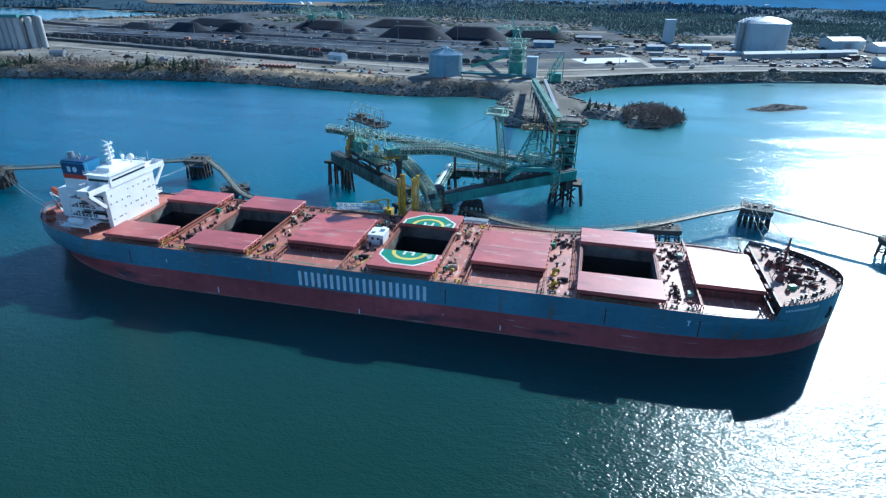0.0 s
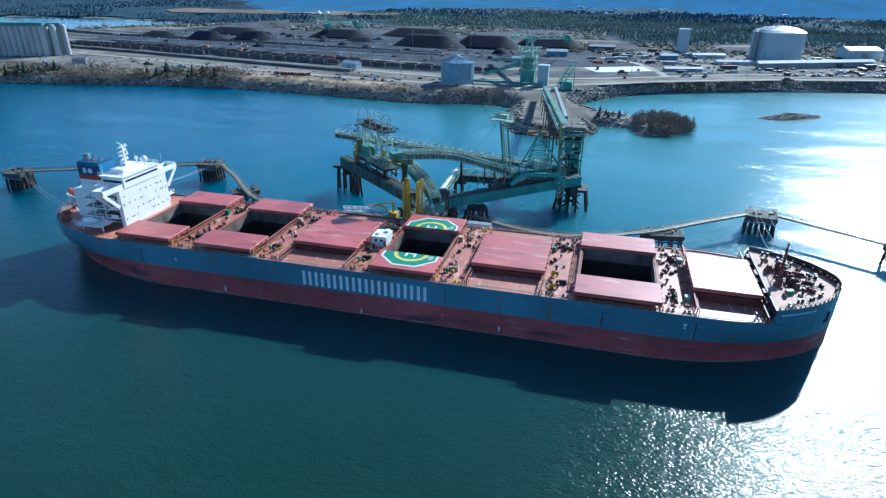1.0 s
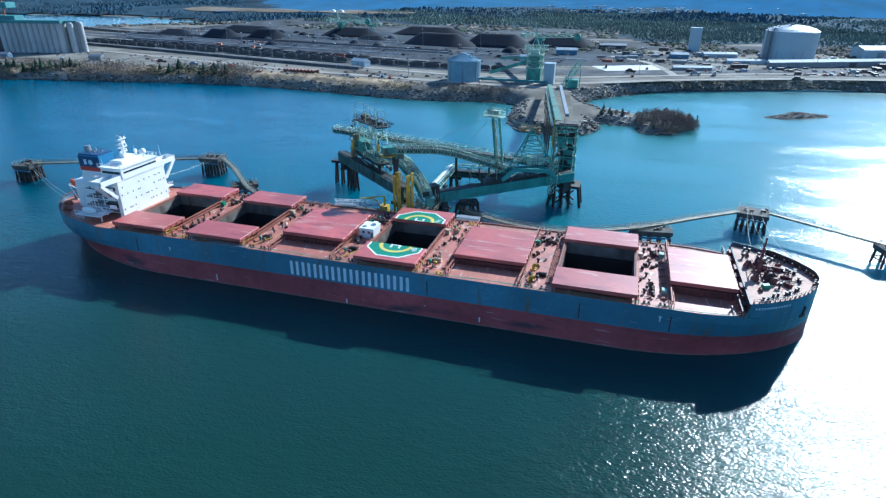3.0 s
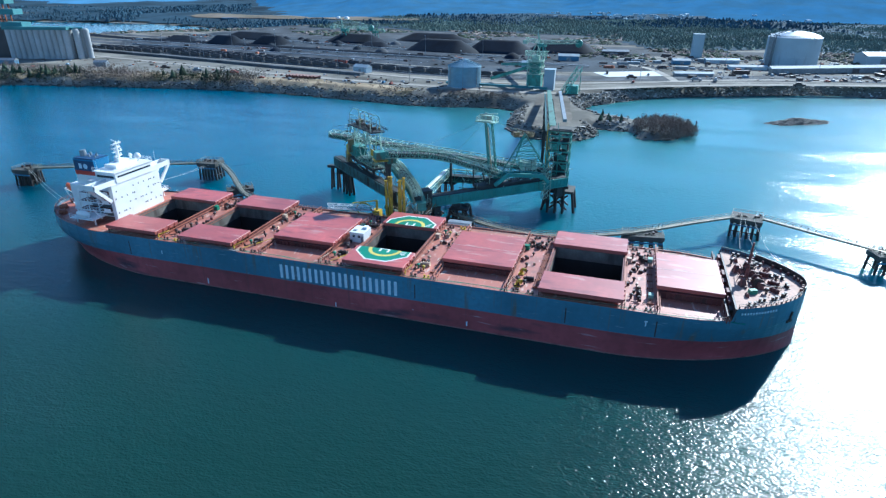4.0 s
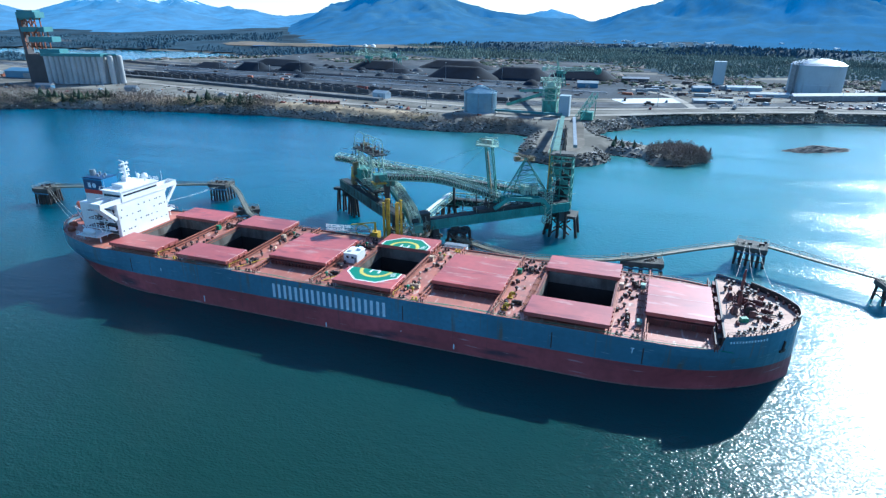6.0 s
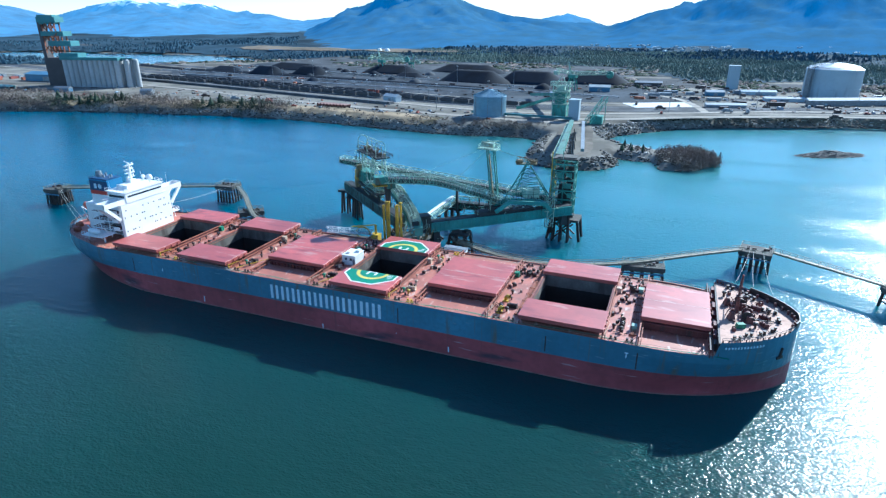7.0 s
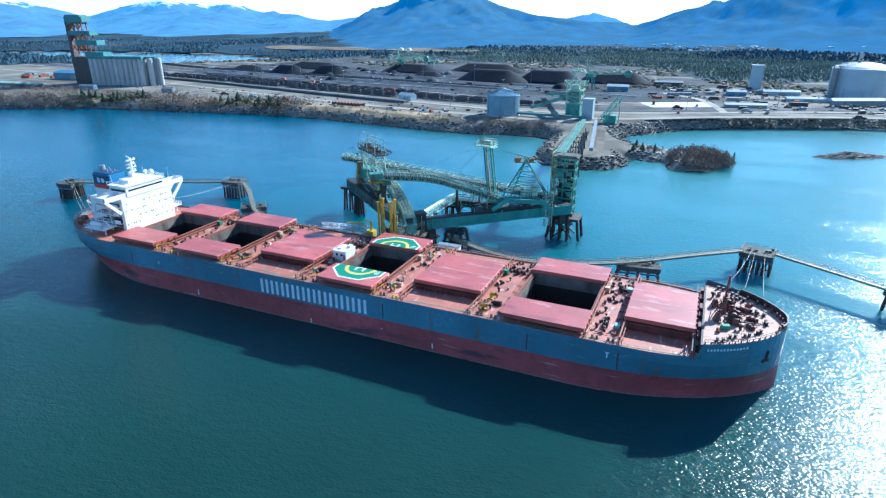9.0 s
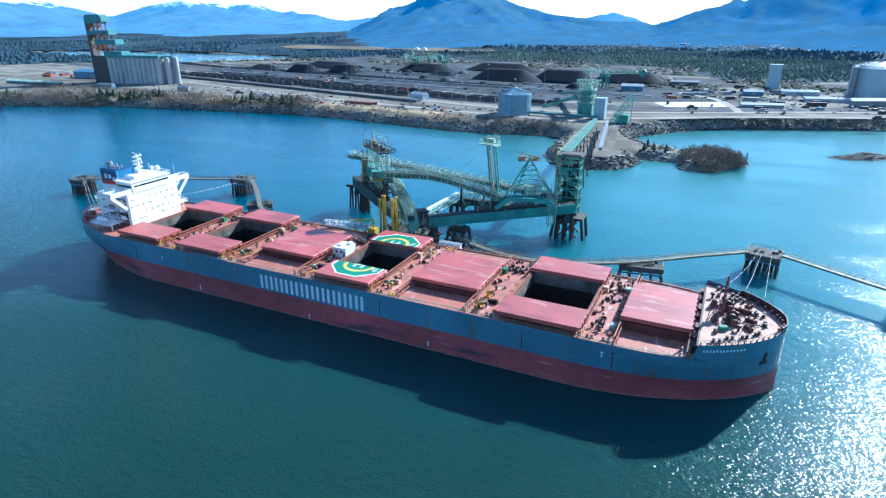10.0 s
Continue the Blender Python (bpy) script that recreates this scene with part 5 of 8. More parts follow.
def catwalk(pts, w, label):
    """A narrow truss footbridge with handrails."""
    c = thing("catwalk", label, "walkway", pts[0], "footbridges between the dolphins")
    pts = [Vector(p) for p in pts]
    part("deck", MB().wall([p - Vector((0, 0, 0.12)) for p in pts], w, 0.25), WALKWAY, c)
    for s in (-1, 1):
        edge = []
        for k, p in enumerate(pts):
            d = (pts[min(k + 1, len(pts) - 1)] - pts[max(k - 1, 0)]).normalized()
            edge.append(p + d.cross(Vector((0, 0, 1))).normalized() * s * w / 2)
        part("edge_beam", MB().wall([p - Vector((0, 0, 0.45)) for p in edge], 0.14, 0.3), WALKWAY, c)
        part("handrail", MB().rail(edge, 1.15, 2.2, 0.09), WALKWAY, c)
    return c


catwalk([(-156, 57.5, 7.2), (-92, 86, 7.4)], 1.6, "long galvanised footbridge between mooring dolphins")
catwalk(curve([(-84, 88, 7.4), (-70, 76, 7.4), (-59, 65, 7.4), (-48, 55, 7.4), (-32, 48.5, 7.4), (-14, 46, 7.4), (2, 45.5, 7.5)], 4), 1.7, "curved galvanised footbridge along the berth")
catwalk(curve([(30, 61, 7.4), (36.2, 57.8, 7.4), (45.6, 53.4, 7.4), (55.3, 50.8, 7.4), (65.2, 51.2, 7.2), (80, 56, 7.2), (94, 64.5, 7.1), (110, 77.5, 7.0), (124, 88, 7.0)], 4), 1.6, "curved galvanised footbridge along the berth")
catwalk([(134, 89, 7.0), (164, 72, 6.4), (300, 12, 6.4)], 1.5, "long galvanised footbridge between mooring dolphins")


def line(a, b, sag, label="pale mooring rope from ship to dolphin"):
    a, b = Vector(a), Vector(b)
    pts = [a.lerp(b, k / 10) - Vector((0, 0, sag * 4 * (k / 10) * (1 - k / 10))) for k in range(11)]
    m = MB().hose(pts, 0.045, 5)
    return solid("mooring_line", m, ROPE, label, "rope", "mooring lines")


for a, b in (((-86, 32, 13), (-88, 86, 6.8)), ((-84, 33, 13), (-90, 87, 6.8)), ((-91, 15, 13.2), (-157, 56, 6.8)), ((-91.5, 17, 13.2), (-159, 58, 6.8)),
             ((122, 34.5, 16), (128, 88, 6.8)), ((118, 36, 16), (127, 89, 6.8)), ((126, 31, 16), (131, 89, 6.8))):
    line(a, b, 1.4)

# ---- shiploader ----
berth = thing("loading_platform", "dark steel loading platform on piles beside the ship", "pier", (20, 60, 0))


def bent(x, y, z, n, rot, spread=2.2, m=PILE):
    c, s = math.cos(rot), math.sin(rot)
    part("pile_cap", MB().box((x, y, z - 0.5), (n * 2.6 + 1, 2.4, 1.0), rot), LOAD_DARK, berth)
    for k in range(n):
        u = (k - (n - 1) / 2) * 2.6
        for v in (-0.6, 0.6):
            part("pile_leg", MB().tube((x + u * c - v * s, y + u * s + v * c, z - 0.8), (x + u * 1.15 * c - v * spread * s, y + u * 1.15 * s + v * spread * c, -4), 0.45, n=8, caps=False), m, berth)


for x, y, z, n, rot in ((-27.4, 92.6, 10.2, 4, 0.0), (-22, 88, 10.0, 3, -0.7), (62.8, 92.4, 11.0, 3, 0.0)):
    bent(x, y, z, n, rot)
for x, y, n, rot in ((10, 58, 3, -0.7), (61.6, 100, 3, 0.0), (22, 58, 4, 0.6), (18, 95, 3, 0.0), (2, 49, 3, 0), (26, 50, 4, 0), (37.6, 45.2, 3, 0)):
    bent(x, y, 7.4, n, rot)
part("platform", MB().box((63.5, 98, 7.6), (11, 8, 1.0)), CAP, berth)
# a raked fender tower between the berth and the footbridge
for x, y in ((30.6, 60.2), (33.2, 59.4), (36.0, 60.0), (31.2, 64.0), (34.0, 64.6), (36.6, 63.6)):
    part("raking_leg", MB().tube((x, y, 9.2), (x + (x - 33.6) * 0.8, y - 1.6, -4), 0.5, n=8, caps=False), PILE, berth)
part("fender_head", MB().box((33.6, 62, 9.3), (6.4, 5.4, 0.7), 0.1).box((32.2, 61, 10.3), (2.4, 2.0, 1.4), 0.4).box((35.4, 62.6, 9.9), (1.8, 2.4, 0.9), -0.2), LOAD_DARK, berth)
for z in (2.4, 5.8):
    k = 1 + (9.2 - z) * 0.055
    part("waling", MB().path([(33.6 - 3.6 * k, 59.4, z), (33.6 + 3.6 * k, 59.2, z), (33.6 + 3.6 * k, 64, z), (33.6 - 3.6 * k, 64.2, z), (33.6 - 3.6 * k, 59.4, z)], 0.36), PILE, berth)
part("cross_brace", MB().beam((30.4, 59.6, 8.6), (38.6, 58.2, 0.5), 0.4).beam((36.6, 59.6, 8.6), (28.4, 58.2, 0.5), 0.4), PILE, berth)
for x in (22.6, 25.4):
    part("raking_leg", MB().tube((x, 61, 9.6), (x + 1.6, 60, -4), 0.6, n=8, caps=False), PILE, berth)
for y in (94.6, 100.4):
    part("cross_brace", MB().beam((60, y, 6.4), (67, y, 0.5), 0.5).beam((67, y, 6.4), (60, y, 0.5), 0.5), PILE, berth)
for x, y in ((58.6, 94.4), (68.6, 94.4), (58.6, 101), (68.6, 101)):
    part("raking_leg", MB().tube((x, y, 7.0), (x + (x - 63.6) * 0.35, y - 1.4, -4), 0.55, n=8, caps=False), PILE, berth)
for c_, s_ in (((20, 55.5, 7.3), (16, 9, 1.0)), ((10, 48, 7.3), (26, 5, 0.9)), ((37.6, 45.2, 6.2), (11, 5, 0.8))):
    part("platform", MB().box(c_, s_), CAP, berth)

loader = thing("shiploader", "green steel twin shiploader with raised truss booms", "shiploader", (20, 75, 6))


def girder(p, q, z0, z1, w, label, GIRDER=GIRDER):
    p, q = Vector(p), Vector(q)
    d = (q - p).normalized()
    side = Vector((d.y, -d.x, 0))
    g = MB()
    g.beam((p.x, p.y, (z0 + z1) / 2), (q.x, q.y, (z0 + z1) / 2), w, z1 - z0)
    o = part("runway_girder", g, GIRDER, loader, label)
    n = int((q - p).length / 1.6)
    for s in (-1, 1):
        for k in range(n + 1):
            c = p.lerp(q, k / n) + side * s * (w / 2 + 0.08)
            part("stiffener", MB().beam((c.x, c.y, z0 + 0.1), (c.x, c.y, z1 - 0.1), 0.16), GIRDER, o)
        ribs = MB()
        ribs.beam((p.x + side.x * s * (w / 2 + 0.15), p.y + side.y * s * (w / 2 + 0.15), z1 - 0.1), (q.x + side.x * s * (w / 2 + 0.15), q.y + side.y * s * (w / 2 + 0.15), z1 - 0.1), 0.4, 0.25)
        ribs.beam((p.x + side.x * s * (w / 2 + 0.15), p.y + side.y * s * (w / 2 + 0.15), z0 + 0.1), (q.x + side.x * s * (w / 2 + 0.15), q.y + side.y * s * (w / 2 + 0.15), z0 + 0.1), 0.4, 0.25)
        part("flange", ribs, GIRDER, o)
    top = MB()
    for s in (-0.8, 0.8):
        top.beam((p.x + side.x * s * w / 2, p.y + side.y * s * w / 2, z1 + 0.12), (q.x + side.x * s * w / 2, q.y + side.y * s * w / 2, z1 + 0.12), 0.25)
    top.beam((p.x, p.y, z1 + 0.05), (q.x, q.y, z1 + 0.05), w * 0.9, 0.1)
    part("rail_track", top, LOAD_DARK, o)
    return o


girder((24.8, 55.3, 0), (65.5, 92.6, 0), 11.2, 14.5, 3.6, "pale green ribbed runway girder")
girder((13, 57.5, 0), (-28.8, 93.2, 0), 10.2, 14.0, 3.4, "green ribbed runway girder, painted as shaded", GIRDER_SHADED)


for x, y, z in ((26.5, 56.8, 11.2), (63.6, 90.9, 11.2), (10.5, 59.6, 10.2), (-26.5, 91.2, 10.2)):
    part("bearing_post", MB().box((x, y, (z + 7.2) / 2), (2.6, 2.6, z - 7.2), 0.7, 0, 0.8).beam((x - 2, y - 2, 7.4), (x + 1, y + 1, z), 0.4).beam((x + 2, y + 2, 7.4), (x - 1, y - 1, z), 0.4), LOAD_DARK, loader)


def truss_line(name, pts, w, h, bays, m, label, parent, floor=LOAD_DARK, t=0.22):
    tr, fl = MB(), MB()
    for a, b in zip(pts, pts[1:]):
        tr.truss(a, b, w, h, bays, t)
    o = part(name, tr, m, parent, label)
    fl.wall([Vector(p) + Vector((0, 0, 0.1)) for p in pts], w * 0.8, h * 0.55)
    part("conveyor_belt", fl, floor, o)
    hand = MB()
    for s in (-1, 1):
        for a, b in zip(pts, pts[1:]):
            d = (Vector(b) - Vector(a)).cross(Vector((0, 0, 1))).normalized() * (w / 2 + 0.5) * s
            hand.rail([Vector(a) + d + Vector((0, 0, 0.4)), Vector(b) + d + Vector((0, 0, 0.4))], 1.1, 1.6, 0.08)
            hand.beam(Vector(a) + d + Vector((0, 0, 0.3)), Vector(b) + d + Vector((0, 0, 0.3)), 0.8, 0.08)
    part("service_walkway", hand, LOAD_GREEN, o)["kind"] = "stuff"
    return o


# raised boom of the first loader
boom_r = curve([(45, 76.5, 16.5), (34, 67.5, 22.2), (24, 59.2, 26.6), (11, 48.5, 28.6)], 3)
truss_line("boom", boom_r, 3.4, 2.6, 4, LOAD_PALE, "green truss boom, raised", loader)
hr = MB()
for s in (-1, 1):
    hr.rail([(x - s * 1.3, y + s * 1.6, z + 2.6) for x, y, z in boom_r], 1.0, 2.2, 0.1)
part("boom_handrail", hr, LOAD_PALE, loader)
head = MB().box((10.5, 48, 29.4), (4.2, 3.4, 2.4), 0.7).box((13, 50, 27.6), (2.8, 2.8, 2.2), 0.7)
part("boom_head", head, LOAD_GREEN, loader)
part("head_platform", MB().box((10.2, 48, 27.6), (4.6, 3.8, 0.25), 0.7).rail([(8, 48.2, 27.7), (10.2, 46, 27.7), (12.4, 47.6, 27.7)], 1.1, 1.2, 0.12), YELLOW, loader)
part("loading_spout", MB().tube((12.2, 49.6, 27), (12.2, 49.6, 24.4), 1.2, 1.0, 14).tube((12.2, 49.6, 24.4), (12.2, 49.6, 20.5), 0.9, 0.8, 14).tube((12.2, 49.6, 21.2), (12.2, 49.6, 20.2), 1.2, 1.2, 14), LOAD_DARK, loader)

# lowered boom of the second loader, reaching over the ship's side
boom_l = curve([(-9, 76.5, 18.0), (3, 66.5, 21.2), (12, 57.5, 22.0), (18.5, 50, 20.4), (22, 47.2, 18.2), (24.2, 45.2, 15.6)], 3)
truss_line("boom", boom_l, 3.4, 2.2, 3, LOAD_PALE, "pale green curved truss boom, lowered", loader)
hoops = MB()
for k, (x, y, z) in enumerate(boom_l[5:]):
    a, b = Vector(boom_l[5 + k]), Vector(boom_l[min(5 + k + 1, len(boom_l) - 1)] if 6 + k < len(boom_l) else boom_l[-2])
    side = (b - a).cross(Vector((0, 0, 1))).normalized() * 1.75
    arch = [a + side * math.cos(q) + Vector((0, 0, 2.0 + 1.5 * math.sin(q))) for q in np.linspace(0, math.pi, 7)]
    hoops.path(arch, 0.17)
    if k:
        for p_, q_ in zip(was, arch):
            hoops.beam(p_, q_, 0.12)
    was = arch
part("boom_cover_frame", hoops, LOAD_PALE, loader, "pale hooped cover frame over the belt")
part("belt_shield", MB().beam((6, 61.5, 23.2), (13.5, 54.4, 22.6), 1.3, 0.2), ROOF_WHITE, loader, "pale shield plate on the boom")
for x, y, z in ((20.5, 41.9, 24.2), (19.5, 41.5, 23.4), (18.7, 42.3, 22.6), (16.1, 42.2, 24.0), (15.2, 42.6, 23.8), (14.3, 42.2, 22.6)):
    ch = MB().tube((x, y, 7.4), (x, y, z), 0.27, n=10)
    for k in range(6):
        ch.tube((x, y, 9 + k * 2.3), (x, y, 9.25 + k * 2.3), 0.34, n=10)
    ch.beam((x + 0.36, y, 8.6), (x + 0.36, y, z - 0.6), 0.09).beam((x - 0.36, y, 8.6), (x - 0.36, y, z - 0.6), 0.09)
    ch.box((x, y, z + 0.1), (0.8, 0.8, 0.4))
    part("telescopic_chute", ch, YELLOW, loader, "yellow telescopic loading chute")
part("transfer_cabin", MB().box((23.6, 53.6, 14.2), (3.4, 3.6, 5.6), 0.74).box((23.6, 53.6, 17.1), (3.8, 4.0, 0.3), 0.74), LOAD_DARK, loader)
part("operator_cabin", MB().box((25.8, 43.6, 15.0), (2.6, 2.4, 2.4), 0.5).box((25.8, 43.6, 16.3), (2.9, 2.7, 0.2), 0.5).beam((25.8, 43.6, 13.8), (25.2, 44.6, 8), 0.5), LOAD_GREEN, loader, "green operator cabin under the boom head")
jn = MB()
for k in range(60):
    x, y = 20 + rng.uniform(-7, 6), 53 + rng.uniform(-5, 5)
    a = Vector((x, y, 7.3 + rng.random() * 4))
    b = a + Vector((rng.uniform(-3, 3), rng.uniform(-3, 3), rng.uniform(0, 4)))
    jn.beam(a, b, 0.22)
part("pipe_and_frame_clutter", jn, LOAD_RUST, loader)["kind"] = "stuff"
st = MB()
st.beam((16, 46, 7.2), (25, 53, 13.5), 1.2, 0.2).rail([(15.6, 46.6, 7.3), (24.6, 53.6, 13.6)], 1.1, 1.2, 0.1).rail([(16.4, 45.4, 7.3), (25.4, 52.4, 13.6)], 1.1, 1.2, 0.1)
part("stair", st, LOAD_PALE, loader)

# carriage, machine house and masts of the first loader
car = MB().box((47, 77.5, 15.0), (17, 4.6, 0.8), 0.74).box((40, 70.6, 15.1), (7, 4.2, 1.2), 0.74).box((42.4, 72.6, 16.4), (4.4, 3.4, 1.6), 0.74)
for k in range(8):
    u = -9 + k * 2.4
    car.tube((47 + u * 0.74 - 1.2, 77.5 + u * 0.67 + 1.3, 14.9), (47 + u * 0.74 + 1.2, 77.5 + u * 0.67 - 1.3, 14.9), 0.5, n=10)
part("carriage", car, LOAD_DARK, loader)
tail = MB()
for dx, dy in ((-1.1, 1.2), (1.1, -1.2)):
    tail.path([(42.6 + dx, 70.8 + dy, 15.8), (46.6 + dx, 74.0 + dy, 19.0), (57.6 + dx, 82.0 + dy, 17.4), (59.4 + dx, 83.6 + dy, 14.6)], 0.9, 1.3)
tail.beam((45.5, 75.2, 19.0), (47.7, 72.8, 19.0), 0.7, 1.0).beam((56.5, 83.2, 17.5), (58.7, 80.8, 17.5), 0.7, 1.0).beam((51, 78.4, 18.4), (53.2, 76.0, 18.4), 0.5, 0.7)
part("counterweight_beam", tail, GIRDER, loader, "blue-green counterweight frame")
part("machine_house", MB().box((52.6, 83.8, 20.0), (5.2, 3.4, 2.9), 0.64).box((52.6, 83.8, 21.5), (5.5, 3.7, 0.18), 0.64).beam((51, 82.6, 15), (51, 82.6, 18.6), 0.4).beam((54.4, 84.8, 15), (54.4, 84.8, 18.6), 0.4), LOAD_PALE, loader, "green box machine house")
part("house_rail", MB().rail([(49.8, 83.4, 21.6), (51.4, 81.2, 21.6), (55.6, 84.3, 21.6)], 1.0, 1.2, 0.1), LOAD_PALE, loader)


def mast(feet, top, w, m):
    o = MB()
    for f in feet:
        o.beam(f, top, w)
    F = [Vector(f) for f in feet]
    T0 = Vector(top)
    for k in range(1, 7):
        ring = [f.lerp(T0, k / 7.5) for f in F]
        nxt = [f.lerp(T0, (k + 1) / 7.5) for f in F]
        for i in range(len(ring)):
            o.beam(ring[i], ring[(i + 1) % len(ring)], w * 0.5)
            o.beam(ring[i], nxt[(i + 1) % len(ring)], w * 0.4)
    return part("mast", o, m, loader, "lattice mast with crosshead platform")


col = MB()
cb, ct = [(40.4, 77.0, 16), (42.8, 77.6, 16), (43.2, 74.6, 16), (40.8, 74.0, 16)], [(38.2, 77.0, 36.6), (40.4, 77.4, 36.6), (40.6, 74.6, 36.6), (38.4, 74.2, 36.6)]
for a, b in zip(cb, ct):
    col.beam(a, b, 0.34)
for k in range(8):
    r0 = [Vector(a).lerp(Vector(b), k / 8) for a, b in zip(cb, ct)]
    r1 = [Vector(a).lerp(Vector(b), (k + 1) / 8) for a, b in zip(cb, ct)]
    for i in range(4):
        col.beam(r0[i], r1[(i + 1) % 4], 0.15)
        col.beam(r1[i], r1[(i + 1) % 4], 0.15)
part("mast", col, LOAD_GREEN, loader, "tall lattice mast")
part("mast_panel", MB().beam((41.8, 74.2, 17), (39.5, 74.0, 35), 1.3, 0.2), LOAD_RUST, loader)
part("crosshead", MB().box((38.8, 75.5, 36.6), (7.5, 3.2, 0.35), -0.2).box((38.8, 75.5, 38.0), (4.2, 1.4, 1.4), -0.2).rail([(35.2, 74.6, 36.8), (42.3, 73.3, 36.8), (42.6, 76.5, 36.8), (35.4, 77.7, 36.8), (35.2, 74.6, 36.8)], 1.2, 1.2, 0.12).beam((36, 75.6, 38.8), (42.6, 74.8, 39.6), 0.35).beam((38, 75.6, 39.6), (43, 74.6, 38.4), 0.25), LOAD_PALE, loader)
mast([(58.6, 87.0, 19), (59.4, 84.4, 18), (44.6, 77.2, 18.6), (47.2, 79.4, 18.6)], (51.0, 83.4, 31.6), 0.34, LOAD_GREEN)
part("mast_panel", MB().beam((57.6, 85.4, 20.5), (51.6, 83.6, 30.6), 0.9, 0.25), LOAD_RUST, loader)
part("crosshead", MB().box((50.2, 84.6, 30.4), (7.4, 2.8, 0.3), 0.42).rail([(46.4, 84.2, 30.6), (47.4, 81.8, 30.6), (54.2, 85.0, 30.6), (53.0, 87.4, 30.6), (46.4, 84.2, 30.6)], 1.1, 1.2, 0.11).box((48, 83.8, 31.2), (1.8, 1.6, 1.1), 0.42).box((52.4, 85.6, 31.0), (1.6, 1.6, 0.9), 0.42).beam((47, 83.6, 33.0), (53.6, 86.4, 31.2), 0.22).beam((48, 84, 31), (48, 84, 33.2), 0.2), LOAD_RUST, loader)
for a, b in (((38.6, 75.5, 37.5), (51.0, 83.4, 31.8)), ((39.6, 75, 37.5), (50.0, 82.9, 31.8)), ((38.6, 75.2, 37), (30, 65, 26.5)), ((38.2, 75, 37), (20, 57, 30))):
    part("stay_cable", MB().tube(a, b, 0.03, n=5, caps=False), LOAD_PALE, loader)
ls = MB()
for k in range(6):
    z = 7.5 + k * 1.9
    ls.beam((58.2, 84.6, z), (60.2, 86.2, z), 0.16).beam((58.2, 84.6, z), (60.2, 86.2, z + 1.9), 0.15).beam((60.2, 86.2, z), (58.2, 84.6, z + 1.9), 0.15).beam((59.2, 83.4, z), (61.2, 85.0, z + 1.9), 0.15)
for dx, dy in ((0, 0), (2.0, 1.6), (1.0, -1.2), (3.0, 0.4)):
    ls.beam((58.2 + dx, 84.6 + dy, 7.4), (58.2 + dx, 84.6 + dy, 19.6), 0.22)
part("ladder_tower", ls, LOAD_PALE, loader)

# portal tower of the second loader
po = MB()
legs = [(-15.5, 82.0, 17.6), (-12.3, 85.8, 17.6), (-3.2, 70.4, 17.6), (0.4, 74.2, 17.6)]
tops = [(-15.5, 83, 30.3), (-13, 85.6, 30.3), (-4.5, 71.5, 30.3), (-1.5, 74.5, 30.3)]
for a, b in zip(legs, tops):
    po.beam(a, b, 0.34)
for k in range(4):
    f = k / 3
    ring = [Vector(a).lerp(Vector(b), f) for a, b in zip(legs, tops)]
    for i, j in ((0, 1), (1, 3), (3, 2), (2, 0)):
        if k != 1:
            po.beam(ring[i], ring[j], 0.2)
        if k < 3:
            nx = Vector(legs[j]).lerp(Vector(tops[j]), (k + 1) / 3)
            po.beam(ring[i], nx, 0.18)
mid = [(-9.3, 76.2, 17.6), (-6.0, 80.0, 17.6)]
for (x, y, z), (u, v) in zip(mid, ((-15.5, 83), (-13, 85.6))):
    po.beam((x, y, z), (u, v, 30.3), 0.26).beam((x, y, z), (u + 11, v - 11.5, 30.3), 0.26)
part("portal_tower", po, LOAD_PALE, loader, "open pale green lattice portal tower")
base = MB().box((-8, 78, 17.2), (21, 6.5, 0.7), -0.74)
for x, y in ((-15.5, 84.5), (-12, 87), (-2.6, 71), (0.6, 74)):
    base.beam((x, y, 14), (x, y, 17), 0.8).beam((x, y, 14), (x * 0.6 - 3.5, y * 0.6 + 31.3, 17), 0.45)
part("portal_base", base, LOAD_DARK, loader, "dark travelling base of the portal")
part("portal_walkway", MB().rail([(-17.6, 84.6, 17.6), (-2.6, 68.6, 17.6), (2.4, 73.6, 17.6), (-12.6, 88.6, 17.6), (-17.6, 84.6, 17.6)], 1.1, 1.3, 0.11), LOAD_PALE, loader)
part("portal_platform", MB().box((-8.5, 78.5, 30.4), (19.5, 5.4, 0.35), -0.67).rail([(-18.4, 84, 30.6), (-2.6, 71.2, 30.6), (1.6, 75.2, 30.6), (-13.6, 87.4, 30.6), (-18.4, 84, 30.6)], 1.1, 1.3, 0.11), LOAD_DARK, loader, "dark winch platform with handrails")
for x, y, w_, h_ in ((-13.4, 82.6, 2.0, 1.5), (-10.4, 80.2, 1.5, 1.1), (-6.6, 77.2, 2.2, 1.5), (-3.6, 74.6, 1.4, 1.2)):
    part("hoist_winch", MB().box((x, y, 30.8 + h_ * 0.3), (w_, w_ * 0.7, h_ * 0.6), -0.67).tube((x - 0.6, y - 0.7, 30.9 + h_ * 0.5), (x + 0.6, y + 0.7, 30.9 + h_ * 0.5), h_ * 0.45, n=10), DARK_GEAR, loader)
gb = MB()
for x, y in ((-15.5, 83.6), (-9, 78.6), (-2.5, 73.4)):
    arch = [(x + 1.2 * math.cos(q), y + 1.5 * math.cos(q), 30.6 + 3.8 + 2.0 * math.sin(q)) for q in np.linspace(math.pi, 0, 9)]
    gb.path([(x - 1.2, y - 1.5, 30.6)] + arch + [(x + 1.2, y + 1.5, 30.6)], 0.18)
